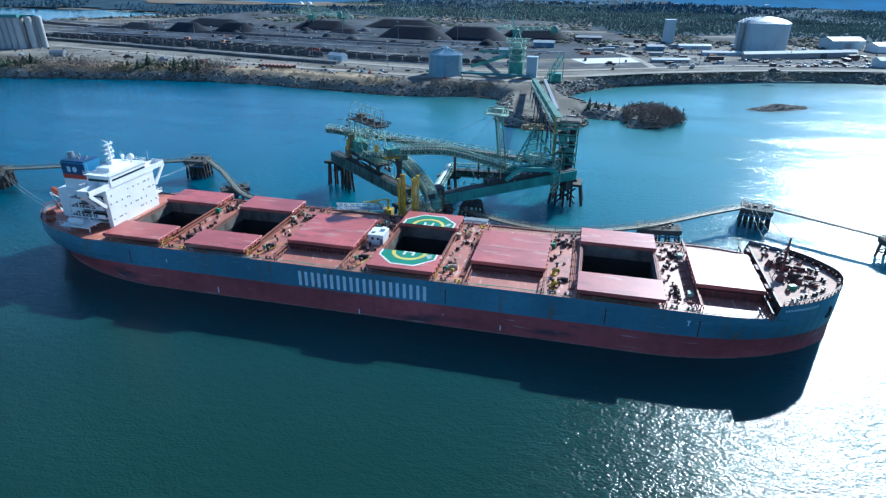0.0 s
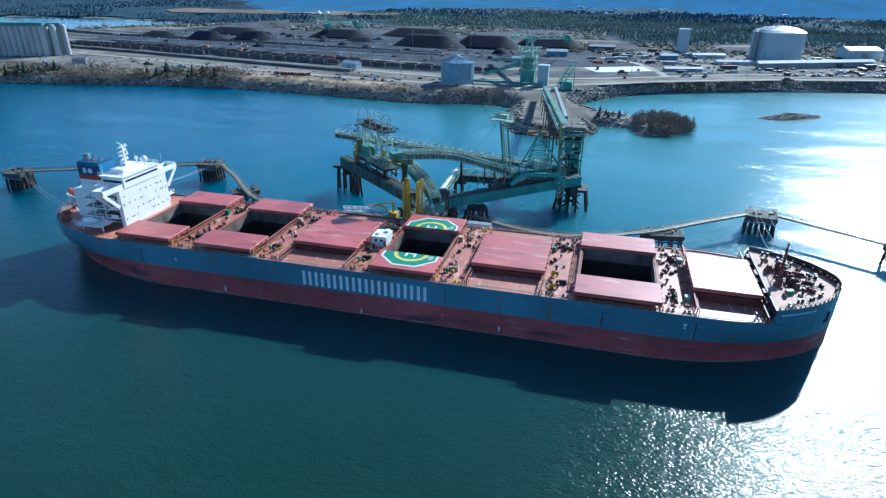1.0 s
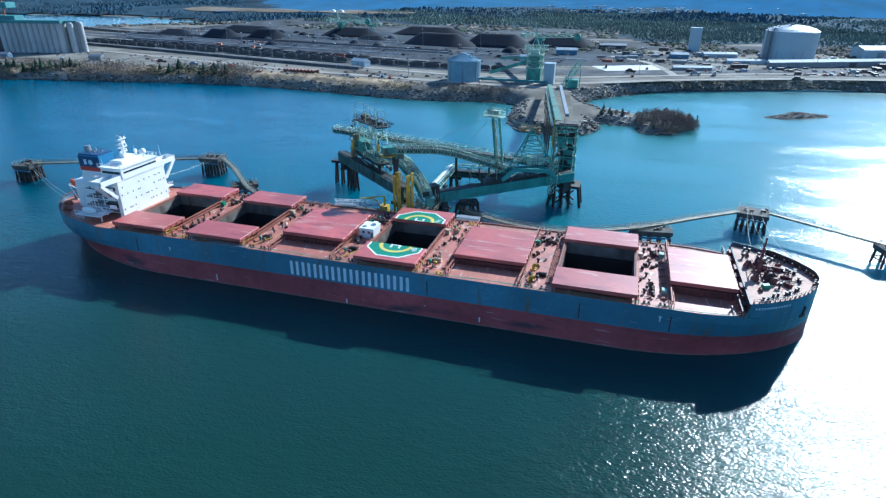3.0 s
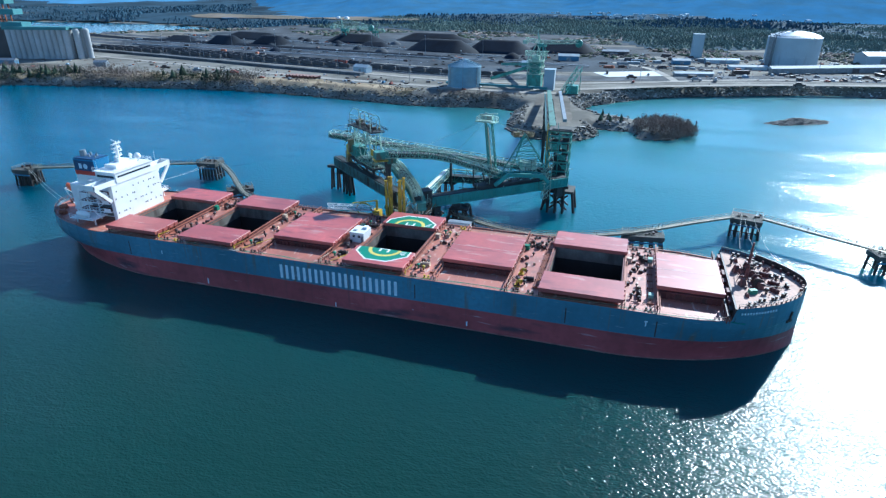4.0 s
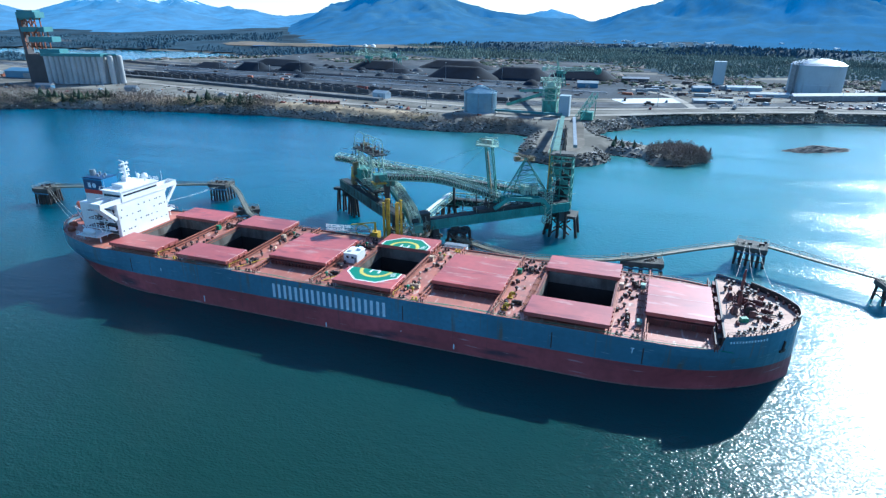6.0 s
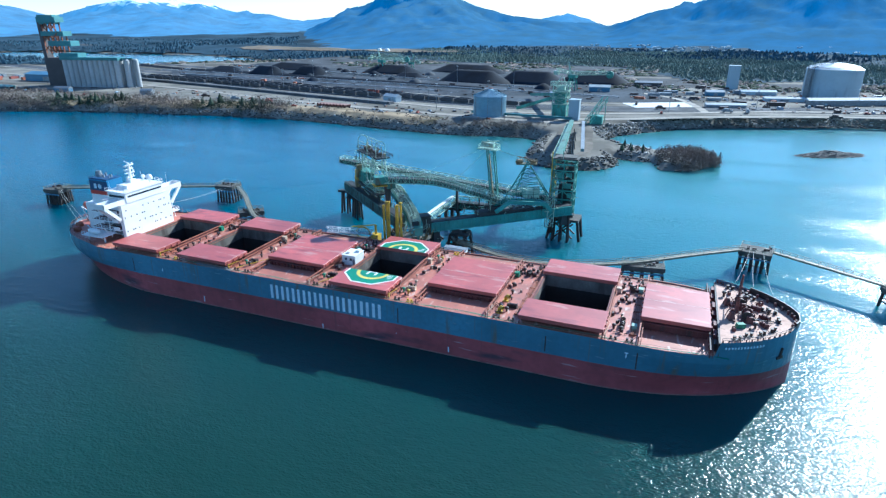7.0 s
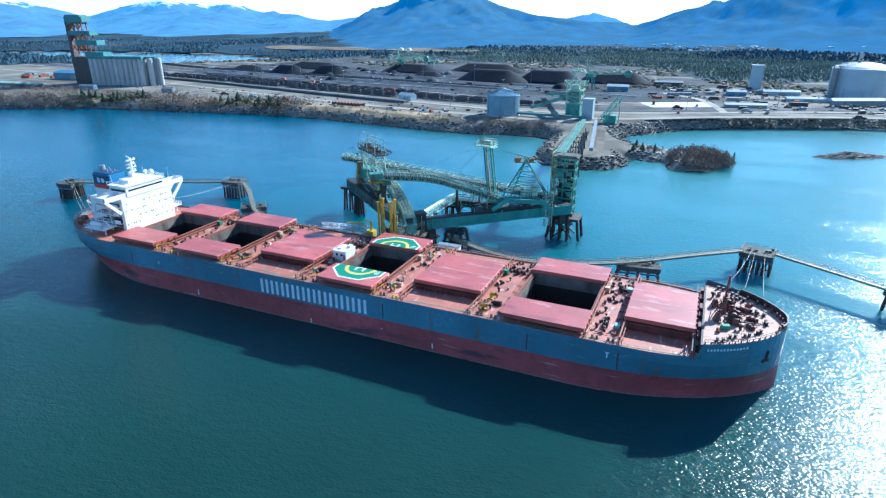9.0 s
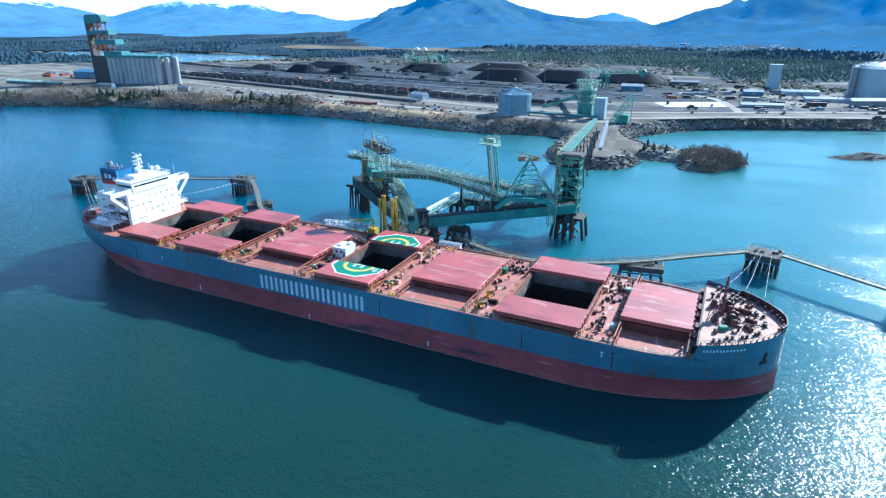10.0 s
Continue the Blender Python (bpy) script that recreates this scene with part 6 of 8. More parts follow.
gb.beam((-15.5, 83.6, 36.4), (-2.5, 73.4, 36.4), 0.18).beam((-16.7, 82.1, 34.4), (-3.7, 71.9, 34.4), 0.14).beam((-14.3, 85.1, 34.4), (-1.3, 74.9, 34.4), 0.14)
part("gantry_frame", gb, LOAD_PALE, loader, "pale hooped gantry frame over the winches")
mh = MB().box((-14.6, 83.6, 20.2), (6.4, 4.2, 3.8), -0.67).box((-14.6, 83.6, 22.2), (6.8, 4.6, 0.2), -0.67)
for k in range(6):
    mh.box((-16.4 + k * 0.95, 81.4 - k * 0.75, 20.2), (0.14, 0.14, 3.6), -0.67)
part("portal_house", mh, LOAD_GREEN, loader, "green ribbed machine house")
part("portal_house", MB().box((-3.6, 74, 19.4), (3.6, 3.0, 3.2), -0.67).box((-3.6, 74, 21.1), (4.0, 3.4, 0.2), -0.67), LOAD_PALE, loader)
part("boom_pivot", MB().box((-8.6, 77.6, 18.6), (4.2, 3.2, 2.2), -0.67).tube((-10.2, 75.6, 18.8), (-6.8, 79.4, 18.8), 0.7, n=12), LOAD_DARK, loader)
part("portal_panel", MB().box((-20, 86, 16.6), (1.6, 2.0, 4.5), -0.67), LOAD_RUST, loader)
part("portal_panel", MB().box((-17, 82.6, 22), (1.2, 2.4, 5), -0.67), LOAD_RUST, loader)
pm = MB()
for k in range(40):
    a = Vector((-9 + rng.uniform(-12, 9), 0, 12 + rng.random() * 15))
    a.y = 79 - (a.x + 9) * 0.8 + rng.uniform(-3, 3)
    pm.beam(a, a + Vector((rng.uniform(-3, 3), rng.uniform(-2.5, 2.5), rng.uniform(-2, 2))), 0.2)
part("portal_clutter", pm, LOAD_PALE, loader)["kind"] = "stuff"
part("yellow_panel", MB().box((-2.6, 70.4, 22), (2.2, 0.3, 5), -0.67).box((-19.4, 84, 20), (1.6, 0.3, 4), -0.67), YELLOW, loader)

# back conveyor gallery between tower and portal
truss_line("conveyor_gallery", [(-31, 93, 22.2), (-6, 93, 20.3), (20, 93, 18.2), (58.5, 94.5, 14.6)], 4.2, 2.4, 9, LOAD_PALE, "pale green conveyor gallery", loader)
for x, y, z0, z1, w_ in ((-16, 93, 11, 21, 0.5), (-12, 93, 11, 21, 0.5), (30, 93.5, 7, 17, 0.5), (34, 93.5, 7, 17, 0.5), (20.8, 93, 6, 16, 0.9)):
    part("gallery_post", MB().beam((x, y, z0), (x, y, z1), w_), LOAD_DARK, loader)
truss_line("lower_gallery", [(18, 96.5, 7.2), (60, 97.5, 7.6)], 4.0, 4.2, 11, LOAD_GREEN, "", loader)
part("gallery_roof", MB().beam((18, 96.5, 11.8), (60, 97.5, 12.4), 0.5, 0.3), LOAD_PALE, loader)
part("covered_conveyor", MB().beam((18.6, 94, 12.2), (22.4, 55, 15.6), 0.9, 0.4), ROOF_WHITE, loader, "white roof of a sloping conveyor")
part("roof_truss", MB().truss((18.6, 94, 9.6), (22.4, 55, 13.0), 2.2, 2.4, 12, 0.18), LOAD_PALE, loader)

# transfer tower
tw = MB()
x0, x1, y0, y1 = 57.8, 65.8, 96.4, 101.6
for x in (x0, (x0 + x1) / 2, x1):
    for y in (y0, (y0 + y1) / 2, y1):
        if not (x == (x0 + x1) / 2 and y == (y0 + y1) / 2):
            tw.beam((x, y, 6.6), (x, y, 30.4), 0.4)
for z in (11.5, 15.0, 18.5, 22.5, 26.0, 28.4, 30.2):
    for a, b in (((x0, y0), (x1, y0)), ((x1, y0), (x1, y1)), ((x1, y1), (x0, y1)), ((x0, y1), (x0, y0))):
        tw.beam((*a, z), (*b, z), 0.45)
for z0, z1 in ((15, 18.5), (18.5, 22.5), (22.5, 26)):
    xm = (x0 + x1) / 2
    for a, b in ((x0, xm), (x1, xm)):
        tw.beam((a, y0, z0), (b, y0, z1), 0.3)
    tw.beam((x1, y0, z0), (x1, y1, z1), 0.3)
tower = part("transfer_tower", tw, LOAD_GREEN, loader, "green open-framed transfer tower")
for z in (11.6, 15.1, 18.6, 22.6, 26.1):
    part("floor_plate", MB().box(((x0 + x1) / 2, (y0 + y1) / 2, z), (x1 - x0 - 0.6, y1 - y0 - 0.6, 0.2)), LOAD_DARK, tower)
part("tower_core", MB().box((62.4, 99.4, 14), (5.0, 3.4, 13)).box((60.6, 98.4, 25), (3.0, 2, 4)).box((64, 99.6, 24), (2.4, 2.4, 7)), LOAD_DARK, tower)
for px, pz, pw, ph in ((60.2, 24.2, 2.2, 2.4), (63.4, 20.4, 2.6, 2.0), (61, 28, 2.4, 1.2), (64, 24.6, 1.8, 1.6), (60, 13.2, 2.6, 2.2), (64.4, 16.8, 1.8, 1.8)):
    part("tower_panel", MB().box((px, 96.5, pz), (pw, 0.16, ph)), LOAD_GREEN, tower)
part("tower_roof", MB().box((62.2, 99, 30.6), (9.0, 6.6, 0.5)).box((62.6, 99.2, 31.0), (7.0, 5.6, 0.4)), CAP, tower, "grey roof")
part("tower_stairs", MB().beam((57.6, 97, 11), (57.6, 103, 18), 1.0, 0.2).beam((57.6, 103, 18), (57.6, 97, 25), 1.0, 0.2).beam((57.6, 97, 25), (57.6, 103, 31), 1.0, 0.2).beam((57.2, 96.6, 6.5), (57.2, 96.6, 33), 0.3), YELLOW, tower)

# fine steelwork: ladders, cable trays, lamps and braces hung about the frames
def frettings(n, lo, hi, slope, m):
    f = MB()
    for _ in range(n):
        a = Vector([rng.uniform(p, q) for p, q in zip(lo, hi)])
        a.y += slope * (a.x - (lo[0] + hi[0]) / 2)
        kind = rng.random()
        if kind < 0.4:
            f.beam(a, a + Vector((0, 0, rng.uniform(1.5, 4.5))), 0.14)
        elif kind < 0.75:
            f.beam(a, a + Vector((rng.uniform(-3, 3), rng.uniform(-2, 2), 0)), 0.14)
        elif kind < 0.9:
            f.beam(a, a + Vector((rng.uniform(-2, 2), rng.uniform(-2, 2), rng.uniform(-2, 2))), 0.12)
        else:
            f.box(a, (rng.uniform(0.4, 1.2), rng.uniform(0.4, 1), rng.uniform(0.4, 1.4)), rng.random())
    part("fine_steelwork", f, m, loader)["kind"] = "stuff"


for n_, lo_, hi_, sl_, m_ in ((70, (-22, 76, 11), (4, 82, 30), -0.75, LOAD_PALE), (60, (-22, 76, 11), (4, 82, 30), -0.75, LOAD_DARK), (16, (-16, 77.5, 30.6), (0, 79.5, 33), -0.75, LOAD_RUST),
                              (70, (34, 74, 14), (62, 80, 22), 0.7, LOAD_PALE), (60, (34, 74, 13), (62, 80, 19), 0.7, LOAD_DARK), (60, (57.5, 96, 9), (66, 102, 31), 0, LOAD_PALE), (40, (57.5, 96, 9), (66, 102, 30), 0, LOAD_DARK),
                              (50, (12, 52, 8), (26, 60, 13), 0, LOAD_PALE), (60, (-26, 74, 12), (14, 78, 14), -0.83, LOAD_RUST), (50, (24, 74, 13.2), (66, 78, 15), 0.76, LOAD_DARK)):
    frettings(n_, lo_, hi_, sl_, m_)

# approach conveyor to the shore
approach = thing("approach_conveyor", "green roofed conveyor gallery on trestles to the shore", "conveyor", (50, 200, 0))
ga, gz = (58.4, 102.0, 29.6), (31.2, 291.5, 13.0)
part("gallery", MB().beam(ga, gz, 2.3, 2.0), LOAD_GREEN, approach)
part("roof", MB().beam((ga[0], ga[1], ga[2] + 1.3), (gz[0], gz[1], gz[2] + 1.3), 2.6, 0.3), GALLERY_GREEN, approach, "green ridged roof")
part("second_gallery", MB().beam((52.5, 204, 12.2), (38, 298, 12.4), 2.0, 1.6), STEEL, approach, "grey covered conveyor on the causeway")
part("walkway", MB().beam((56.0, 103, 28.6), (28.8, 291, 12.0), 1.0, 0.25).rail([(55.6, 103, 28.8), (28.4, 291, 12.2)], 1.1, 3, 0.12), LOAD_PALE, approach)
for y, z, g in ((122, 27, 0), (145, 25.2, 0), (168, 23.2, 0), (190, 21.4, 0), (214, 19.4, 7), (240, 17.2, 7), (266, 15, 7)):
    t = (y - 102) / 189.5
    x = 58.4 - 27.2 * t
    q = MB()
    for s in (-2.4, 2.4):
        q.beam((x + s, y, z - 2.2), (x + s * 1.5 + 0.6, y, g - 3), 0.5)
    q.beam((x - 2.6, y, z - 6), (x + 2.6, y, z - 6), 0.35).beam((x - 2.4, y, z - 3), (x + 3, y, max(g, z - 12)), 0.3)
    part("trestle", q, PILE, approach)

# gangway, control house, yellow service crane on the berth front
gwy = thing("gangway", "white aluminium gangway from the berth onto the ship", "gangway", (4, 42, 7))
part("truss", MB().truss((9, 43.5, 11.8), (-4, 36.6, 13.4), 1.6, 1.4, 8, 0.16), ROOF_WHITE, gwy)
part("floor", MB().beam((9, 43.5, 11.9), (-4, 36.6, 13.5), 1.4, 0.15), STEEL, gwy)
part("tower", MB().box((10, 44.2, 9.4), (2.6, 2.6, 4.8)).tube((10, 44.2, 11), (10, 44.2, 15), 0.4, n=8).beam((10, 44.2, 15), (3, 40.6, 14.6), 0.3), YELLOW, gwy, "yellow gangway tower")
part("hose", MB().path([(6 + 2.6 * math.cos(a), 42.8, 12 + 2.2 * math.sin(a)) for a in np.linspace(0, 5.6, 14)], 0.35), YELLOW, gwy)
ctl = thing("control_house", "small white control house with blue windows on the berth", "cabin", (37.6, 45, 6.6))
part("walls", MB().span(34.8, 41.9, 43.6, 45.6, 6.6, 10.7), ROOF_WHITE, ctl)
part("roof", MB().span(34.6, 42.1, 43.4, 45.8, 10.7, 10.9), STEEL, ctl)
for x in (35.9, 37.6, 40.6):
    part("window", MB().span(x - 0.5, x + 0.5, 43.56, 43.62, 9.0, 10.2), SHED_BLUE, ctl)
part("door", MB().span(38.6, 39.5, 43.56, 43.62, 6.65, 8.75), SHED_BLUE, ctl)


# ---- terminal on the shore, placed to fit the camera's view ----
sheet("grass_strip", np.linspace(-440, -70, 150), np.linspace(262, 330, 40), lambda x, y: land_height(x, y) + 0.15, GRASS, "tan dry grass along the shore", category="grass",
      keep=lambda x, y, z: (inside_and_distance(x, y, COAST) > 8 + 3 * ripple(x, y, 0.11)) & (inside_and_distance(x, y, COAST) < 27 + 6 * ripple(x, y, 0.07)))
def laid_track(name, pts, width, material, label):
    """A gravel track that follows the ground."""
    vs = []
    for k, q in enumerate(pts):
        a, b = Vector(pts[max(0, k - 1)]), Vector(pts[min(len(pts) - 1, k + 1)])
        n = Vector((-(b - a).normalized().y, (b - a).normalized().x)) * width / 2
        for off in (-1, -0.33, 0.33, 1):
            x, y = q[0] + n.x * off, q[1] + n.y * off
            vs.append((x, y, float(land_height(np.array([x]), np.array([y]))[0]) + 0.22))
    return solid(name, MB().add(vs, [(4 * k + i, 4 * k + i + 1, 4 * k + i + 5, 4 * k + i + 4) for k in range(len(pts) - 1) for i in range(3)]), material, label, "road", kind="structure", smooth=True)


laid_track("causeway_road", curve([(25, 312), (25.5, 283), (27, 247), (32, 228), (40, 221), (48, 226), (50, 247), (45.5, 276), (41, 312)], 10), 5, TRACK, "pale gravel loop track on the causeway")
# uniform 0.96 scale about the camera's position, which leaves the view unchanged
SHRINK_TO_CAMERA = Matrix.Translation((4.2, -4.68, 3.12)) @ Matrix.Scale(0.96, 4)
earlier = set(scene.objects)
strip("shore_road", curve([(-900, 470), (-700, 455), (-530, 430), (-301, 377), (-161, 350), (-60, 338), (-4, 334), (30, 338)], 5), 9, 5.12, ROAD, "pale dusty gravel road along the shore", "road")
strip("shore_road_east", curve([(10, 350), (60, 372), (110, 402), (160, 424), (240, 452), (420, 480), (900, 475)], 5), 9, 5.12, ROAD, "pale dusty gravel road along the bay", "road")
strip("terminal_road", curve([(-1000, 560), (-613, 500), (-420, 455), (-232, 412), (-120, 384), (-20, 376), (80, 412), (200, 470), (400, 520)], 5), 7, 5.14, ROAD, "pale concrete terminal road", "road")
strip("rail_yard", curve([(-1200, 620), (-640, 508), (-420, 474), (-232, 440), (-90, 414), (20, 420), (200, 480), (500, 540)], 5), 34, 5.06, BALLAST, "dark ballast rail yard with parallel tracks", "railway")
strip("coal_yard_ground", curve([(-600, 650), (-420, 640), (-230, 600), (-90, 590), (60, 640)], 5), 300, 5.03, YARD, "coal-dusted stockyard ground, paled and blued by painted haze", "ground")
for k, off in enumerate((-12, -4, 4, 12)):
    pts = curve([(-1000, 580 + off), (-640, 508 + off), (-420, 474 + off), (-232, 440 + off), (-90, 414 + off), (20, 420 + off)], 6)
    mb = MB()
    for a, b in zip(pts, pts[1:]):
        d = (Vector((*b, 0)) - Vector((*a, 0))).normalized()
        n = d.cross(Vector((0, 0, 1))) * 0.75
        for s in (-1, 1):
            mb.beam((a[0] + n.x * s, a[1] + n.y * s, 5.25), (b[0] + n.x * s, b[1] + n.y * s, 5.25), 0.12, 0.16)
    solid("railway_track", mb, STEEL, "steel railway track on dark ballast", "track", "tracks of the rail yard", "structure")


def wagon(m, label):
    w = thing("coal_wagon", label, "wagon", (0, 0, 0), "parked coal wagons")
    body = MB().box((0, 0, 2.5), (14.6, 3.0, 2.6)).box((0, 0, 1.0), (12, 2.2, 0.9), 0, 0, 1.0)
    for k in range(9):
        for s in (-1, 1):
            body.box((-6.8 + k * 1.7, s * 1.53, 2.5), (0.16, 0.1, 2.5))
    part("body", body, m, w)
    part("load", MB().box((0, 0, 3.9), (13.6, 2.6, 0.5), 0, 0, 0.7), COAL, w)
    for x in (-5.2, 5.2):
        bogie = part("bogie", MB().box((x, 0, 0.62), (2.6, 1.3, 0.3)), STEEL, w)
        for dx in (-0.9, 0.9):
            part("wheelset", MB().tube((x + dx, -0.85, 0.5), (x + dx, 0.85, 0.5), 0.48, n=8), STEEL, bogie)
    return w


W1, W2 = wagon(CAR_DARK, "dark steel coal wagon parked on a track"), wagon(CAR_RED, "rust-red coal wagon parked on a track")
first = {W1: True, W2: True}
rows_w = []
for off, a0, a1, pr in ((-12, -640, -180, 0.03), (-4, -560, 10, 0.0), (4, -700, -90, 0.0), (12, -500, -160, 0.06)):
    x = a0
    while x < a1:
        if rng.random() < 0.86:
            rows_w.append((x, off, pr))
        x += 15.6
track_line = curve([(-1000, 580), (-640, 508), (-420, 474), (-232, 440), (-90, 414), (20, 420)], 12)
for x, off, pr in rows_w[:130]:
    k = min(range(len(track_line) - 1), key=lambda i: abs(track_line[i][0] - x))
    a, b = track_line[k], track_line[k + 1]
    y = a[1] + (x - a[0]) * (b[1] - a[1]) / (b[0] - a[0]) + off
    rz = math.degrees(math.atan2(b[1] - a[1], b[0] - a[0]))
    src = W2 if rng.random() < pr else W1
    if first[src]:
        first[src] = False
        src.matrix_basis = pose(x, y, 5.33, 0, 0, rz)
    else:
        copy_thing(src, pose(x, y, 5.33, 0, 0, rz))


emb = MB()
ep = curve([(-760, 520), (-560, 470), (-400, 436), (-232, 396), (-150, 380)], 5)
emb.path([(x, y, 6.0) for x, y in ep], 7, 2.6)
solid("embankment", emb, BALLAST, "low dark stone embankment beside the tracks", "embankment", kind="structure")


for k, (off, hgt, wid, m_, lb) in enumerate(((52, 1.6, 6, BALLAST, "low dark ballast bank in the yard"), (78, 1.6, 5, BALLAST, "low dark ballast bank in the yard"), (112, 2.6, 7, COAL, "long low bank of spilled coal"), (150, 1.8, 6, BALLAST, "low dark ballast bank in the yard"))):
    bank = MB()
    bp = curve([(-760, 545 + off), (-640, 508 + off), (-420, 474 + off), (-232, 440 + off), (-110, 418 + off)], 6)
    for a, b in zip(bp, bp[1:]):
        hh = hgt * rng.uniform(0.7, 1.2)
        d = (Vector((*b, 0)) - Vector((*a, 0))).normalized().cross(Vector((0, 0, 1))) * wid
        bank.add([(a[0] - d.x, a[1] - d.y, 4.9), (b[0] - d.x, b[1] - d.y, 4.9), (b[0], b[1], 5 + hgt), (a[0], a[1], 5 + hgt), (a[0] + d.x, a[1] + d.y, 4.9), (b[0] + d.x, b[1] + d.y, 4.9)], [(0, 1, 2, 3), (3, 2, 5, 4)])
    solid("yard_bank", bank, m_, lb, "bank", "banks of the coal yard", "structure")
for k in range(16):
    x = rng.uniform(-620, -40)
    y = 430 + (-x - 40) * 0.16 + rng.uniform(50, 260)
    r_ = rng.uniform(4, 11)
    coal_small = MB().lathe((x, y, 4.9), [(r_, 0), (r_ * 0.7, r_ * 0.28), (r_ * 0.3, r_ * 0.5), (0.1, r_ * 0.56)], 9)
    solid("spoil_mound", coal_small, rng.choice((COAL, BALLAST, YARD)), "small dark heap of coal or spoil in the yard", "heap", "spoil heaps", smooth=True)


# red tank trailers parked by the shore road
def trailer():
    t = thing("tank_trailer", "row-parked rust-red trailer on the shore road", "trailer", (0, 0, 0), "parked trailers")
    part("tank", MB().tube((-4, 0, 2.0), (4, 0, 2.0), 1.0, n=12), WINDLASS, t)
    part("chassis", MB().box((0, 0, 0.8), (8.4, 1.6, 0.4)), DARK_GEAR, t)
    for x in (-2.6, 2.6):
        part("wheel", MB().tube((x, -1.1, 0.5), (x, 1.1, 0.5), 0.5, n=10), RUBBER, t)
    return t


tr0 = trailer()
for k in range(9):
    m = pose(-204 + k * 3.4, 345.5 - k * 0.1, 5.12, 0, 0, 74)
    if k == 0:
        tr0.matrix_basis = m
    else:
        copy_thing(tr0, m)


def coal_pile(x, y, lx, ly, h, rot):
    n, mvs = 26, MB()
    gx = np.linspace(-1, 1, n)
    P, Q = np.meshgrid(gx, gx)
    core = np.clip(np.abs(P) - 0.45, 0, 1) / 0.55
    r = np.sqrt(core ** 2 + Q ** 2)
    z = np.clip(1.03 - r, 0, 0.9) * h + ripple(P * 23, Q * 17, 1.0) * 0.14
    z = np.where(r >= 1.0, -0.4, z)
    c, s = math.cos(rot), math.sin(rot)
    X, Y = x + P * lx * c - Q * ly * s, y + P * lx * s + Q * ly * c
    mvs.v = list(zip(X.ravel().tolist(), Y.ravel().tolist(), (z + 5).ravel().tolist()))
    mvs.f = [(j * n + i, j * n + i + 1, (j + 1) * n + i + 1, (j + 1) * n + i) for j in range(n - 1) for i in range(n - 1)]
    mvs.m = [0] * len(mvs.f)
    return solid("coal_mound", mvs, COAL, "long black stockpile of coal on the yard", "coal heap", "coal stockpiles", smooth=True)


for p in ((-452, 598, 30, 20, 12.5, -0.2), (-396, 622, 30, 20, 12, -0.2), (-144, 600, 48, 27, 16, -0.15), (-76, 622, 44, 26, 15.5, -0.1), (-300, 690, 50, 24, 12, -0.2), (-470, 690, 60, 22, 10, -0.2), (-4, 648, 44, 24, 15, 0.1),
          (-250, 640, 22, 12, 6, 0), (-560, 640, 30, 14, 6, -0.2), (-200, 740, 60, 24, 12, -0.1)):
    coal_pile(*p)


# corrugated steel silo
silo = thing("grain_silo", "blue-grey corrugated steel silo with conical roof", "silo", (-46, 350, 5))
prof = []
for k in range(31):
    prof += [(13.2 + (0.1 if k % 2 else 0.0), k * 0.52)]
part("wall", MB().lathe((-46, 350, 5), prof, 48), SILO_STEEL, silo)
part("roof", MB().lathe((-46, 350, 5), [(13.7, 15.6), (13.5, 16.0), (2.0, 20.4), (1.6, 20.9), (0.1, 21.2)], 36), SILO_STEEL, silo)
rf = MB()
for k in range(36):
    a = 2 * math.pi * k / 36
    rf.beam((-46 + 13.6 * math.cos(a), 350 + 13.6 * math.sin(a), 21.1), (-46 + 2 * math.cos(a), 350 + 2 * math.sin(a), 25.6), 0.25)
part("roof_ribs", rf, SILO_STEEL, silo)
for k in range(3):
    a = -0.5 - k * 0.9
    lad = MB().beam((-46 + 13.5 * math.cos(a), 350 + 13.5 * math.sin(a), 5), (-46 + 13.5 * math.cos(a), 350 + 13.5 * math.sin(a), 22), 0.3)
    part("ladder", lad, STEEL, silo)
part("plinth", MB().lathe((-46, 350, 4.6), [(14.2, 0), (14.2, 0.8), (13, 0.8)], 36), CONCRETE, silo)


# green transfer tower on land, with side buildings
gt = thing("land_transfer_tower", "green clad transfer tower with lattice top", "tower", (9, 366, 5))
part("body", MB().span(3, 14, 361, 371, 5, 15).span(4.5, 12.5, 362, 370, 15, 24), LOAD_GREEN, gt)
part("top_frame", MB().truss((0, 366, 29), (18, 366, 29), 5, 3.2, 6, 0.4).span(5.5, 11.5, 363, 369, 24, 29).beam((4, 363, 29), (8, 366, 37), 0.4).beam((13, 363, 29), (9, 366, 37), 0.4), LOAD_PALE, gt)
for x, y in ((3, 361), (14, 361), (14, 371), (3, 371)):
    part("corner_post", MB().beam((x, y, 5), (x, y, 31), 0.6), LOAD_PALE, gt)
for z in (15, 20, 25):
    part("tower_platform", MB().box((8.5, 366, z), (13, 12, 0.3)).rail([(2.2, 360.2, z), (14.8, 360.2, z), (14.8, 371.8, z)], 1.2, 1.5, 0.15), LOAD_PALE, gt)
    part("cross_brace", MB().beam((3, 360.9, z), (14, 360.9, z + 5), 0.35).beam((14, 360.9, z), (3, 360.9, z + 5), 0.35), LOAD_PALE, gt)
part("conveyor", MB().beam((3, 364, 20), (-30, 378, 8), 3, 2.4).beam((12, 372, 22), (-40, 470, 9), 3, 2.4), LOAD_GREEN, gt)
cv = thing("yard_conveyor", "long blue-green conveyor on low trestles along the yard", "conveyor", (-40, 356, 5))
part("housing", MB().beam((-62, 352, 6.8), (22, 344, 7.4), 2.4, 1.6), TEAL_CLAD, cv)
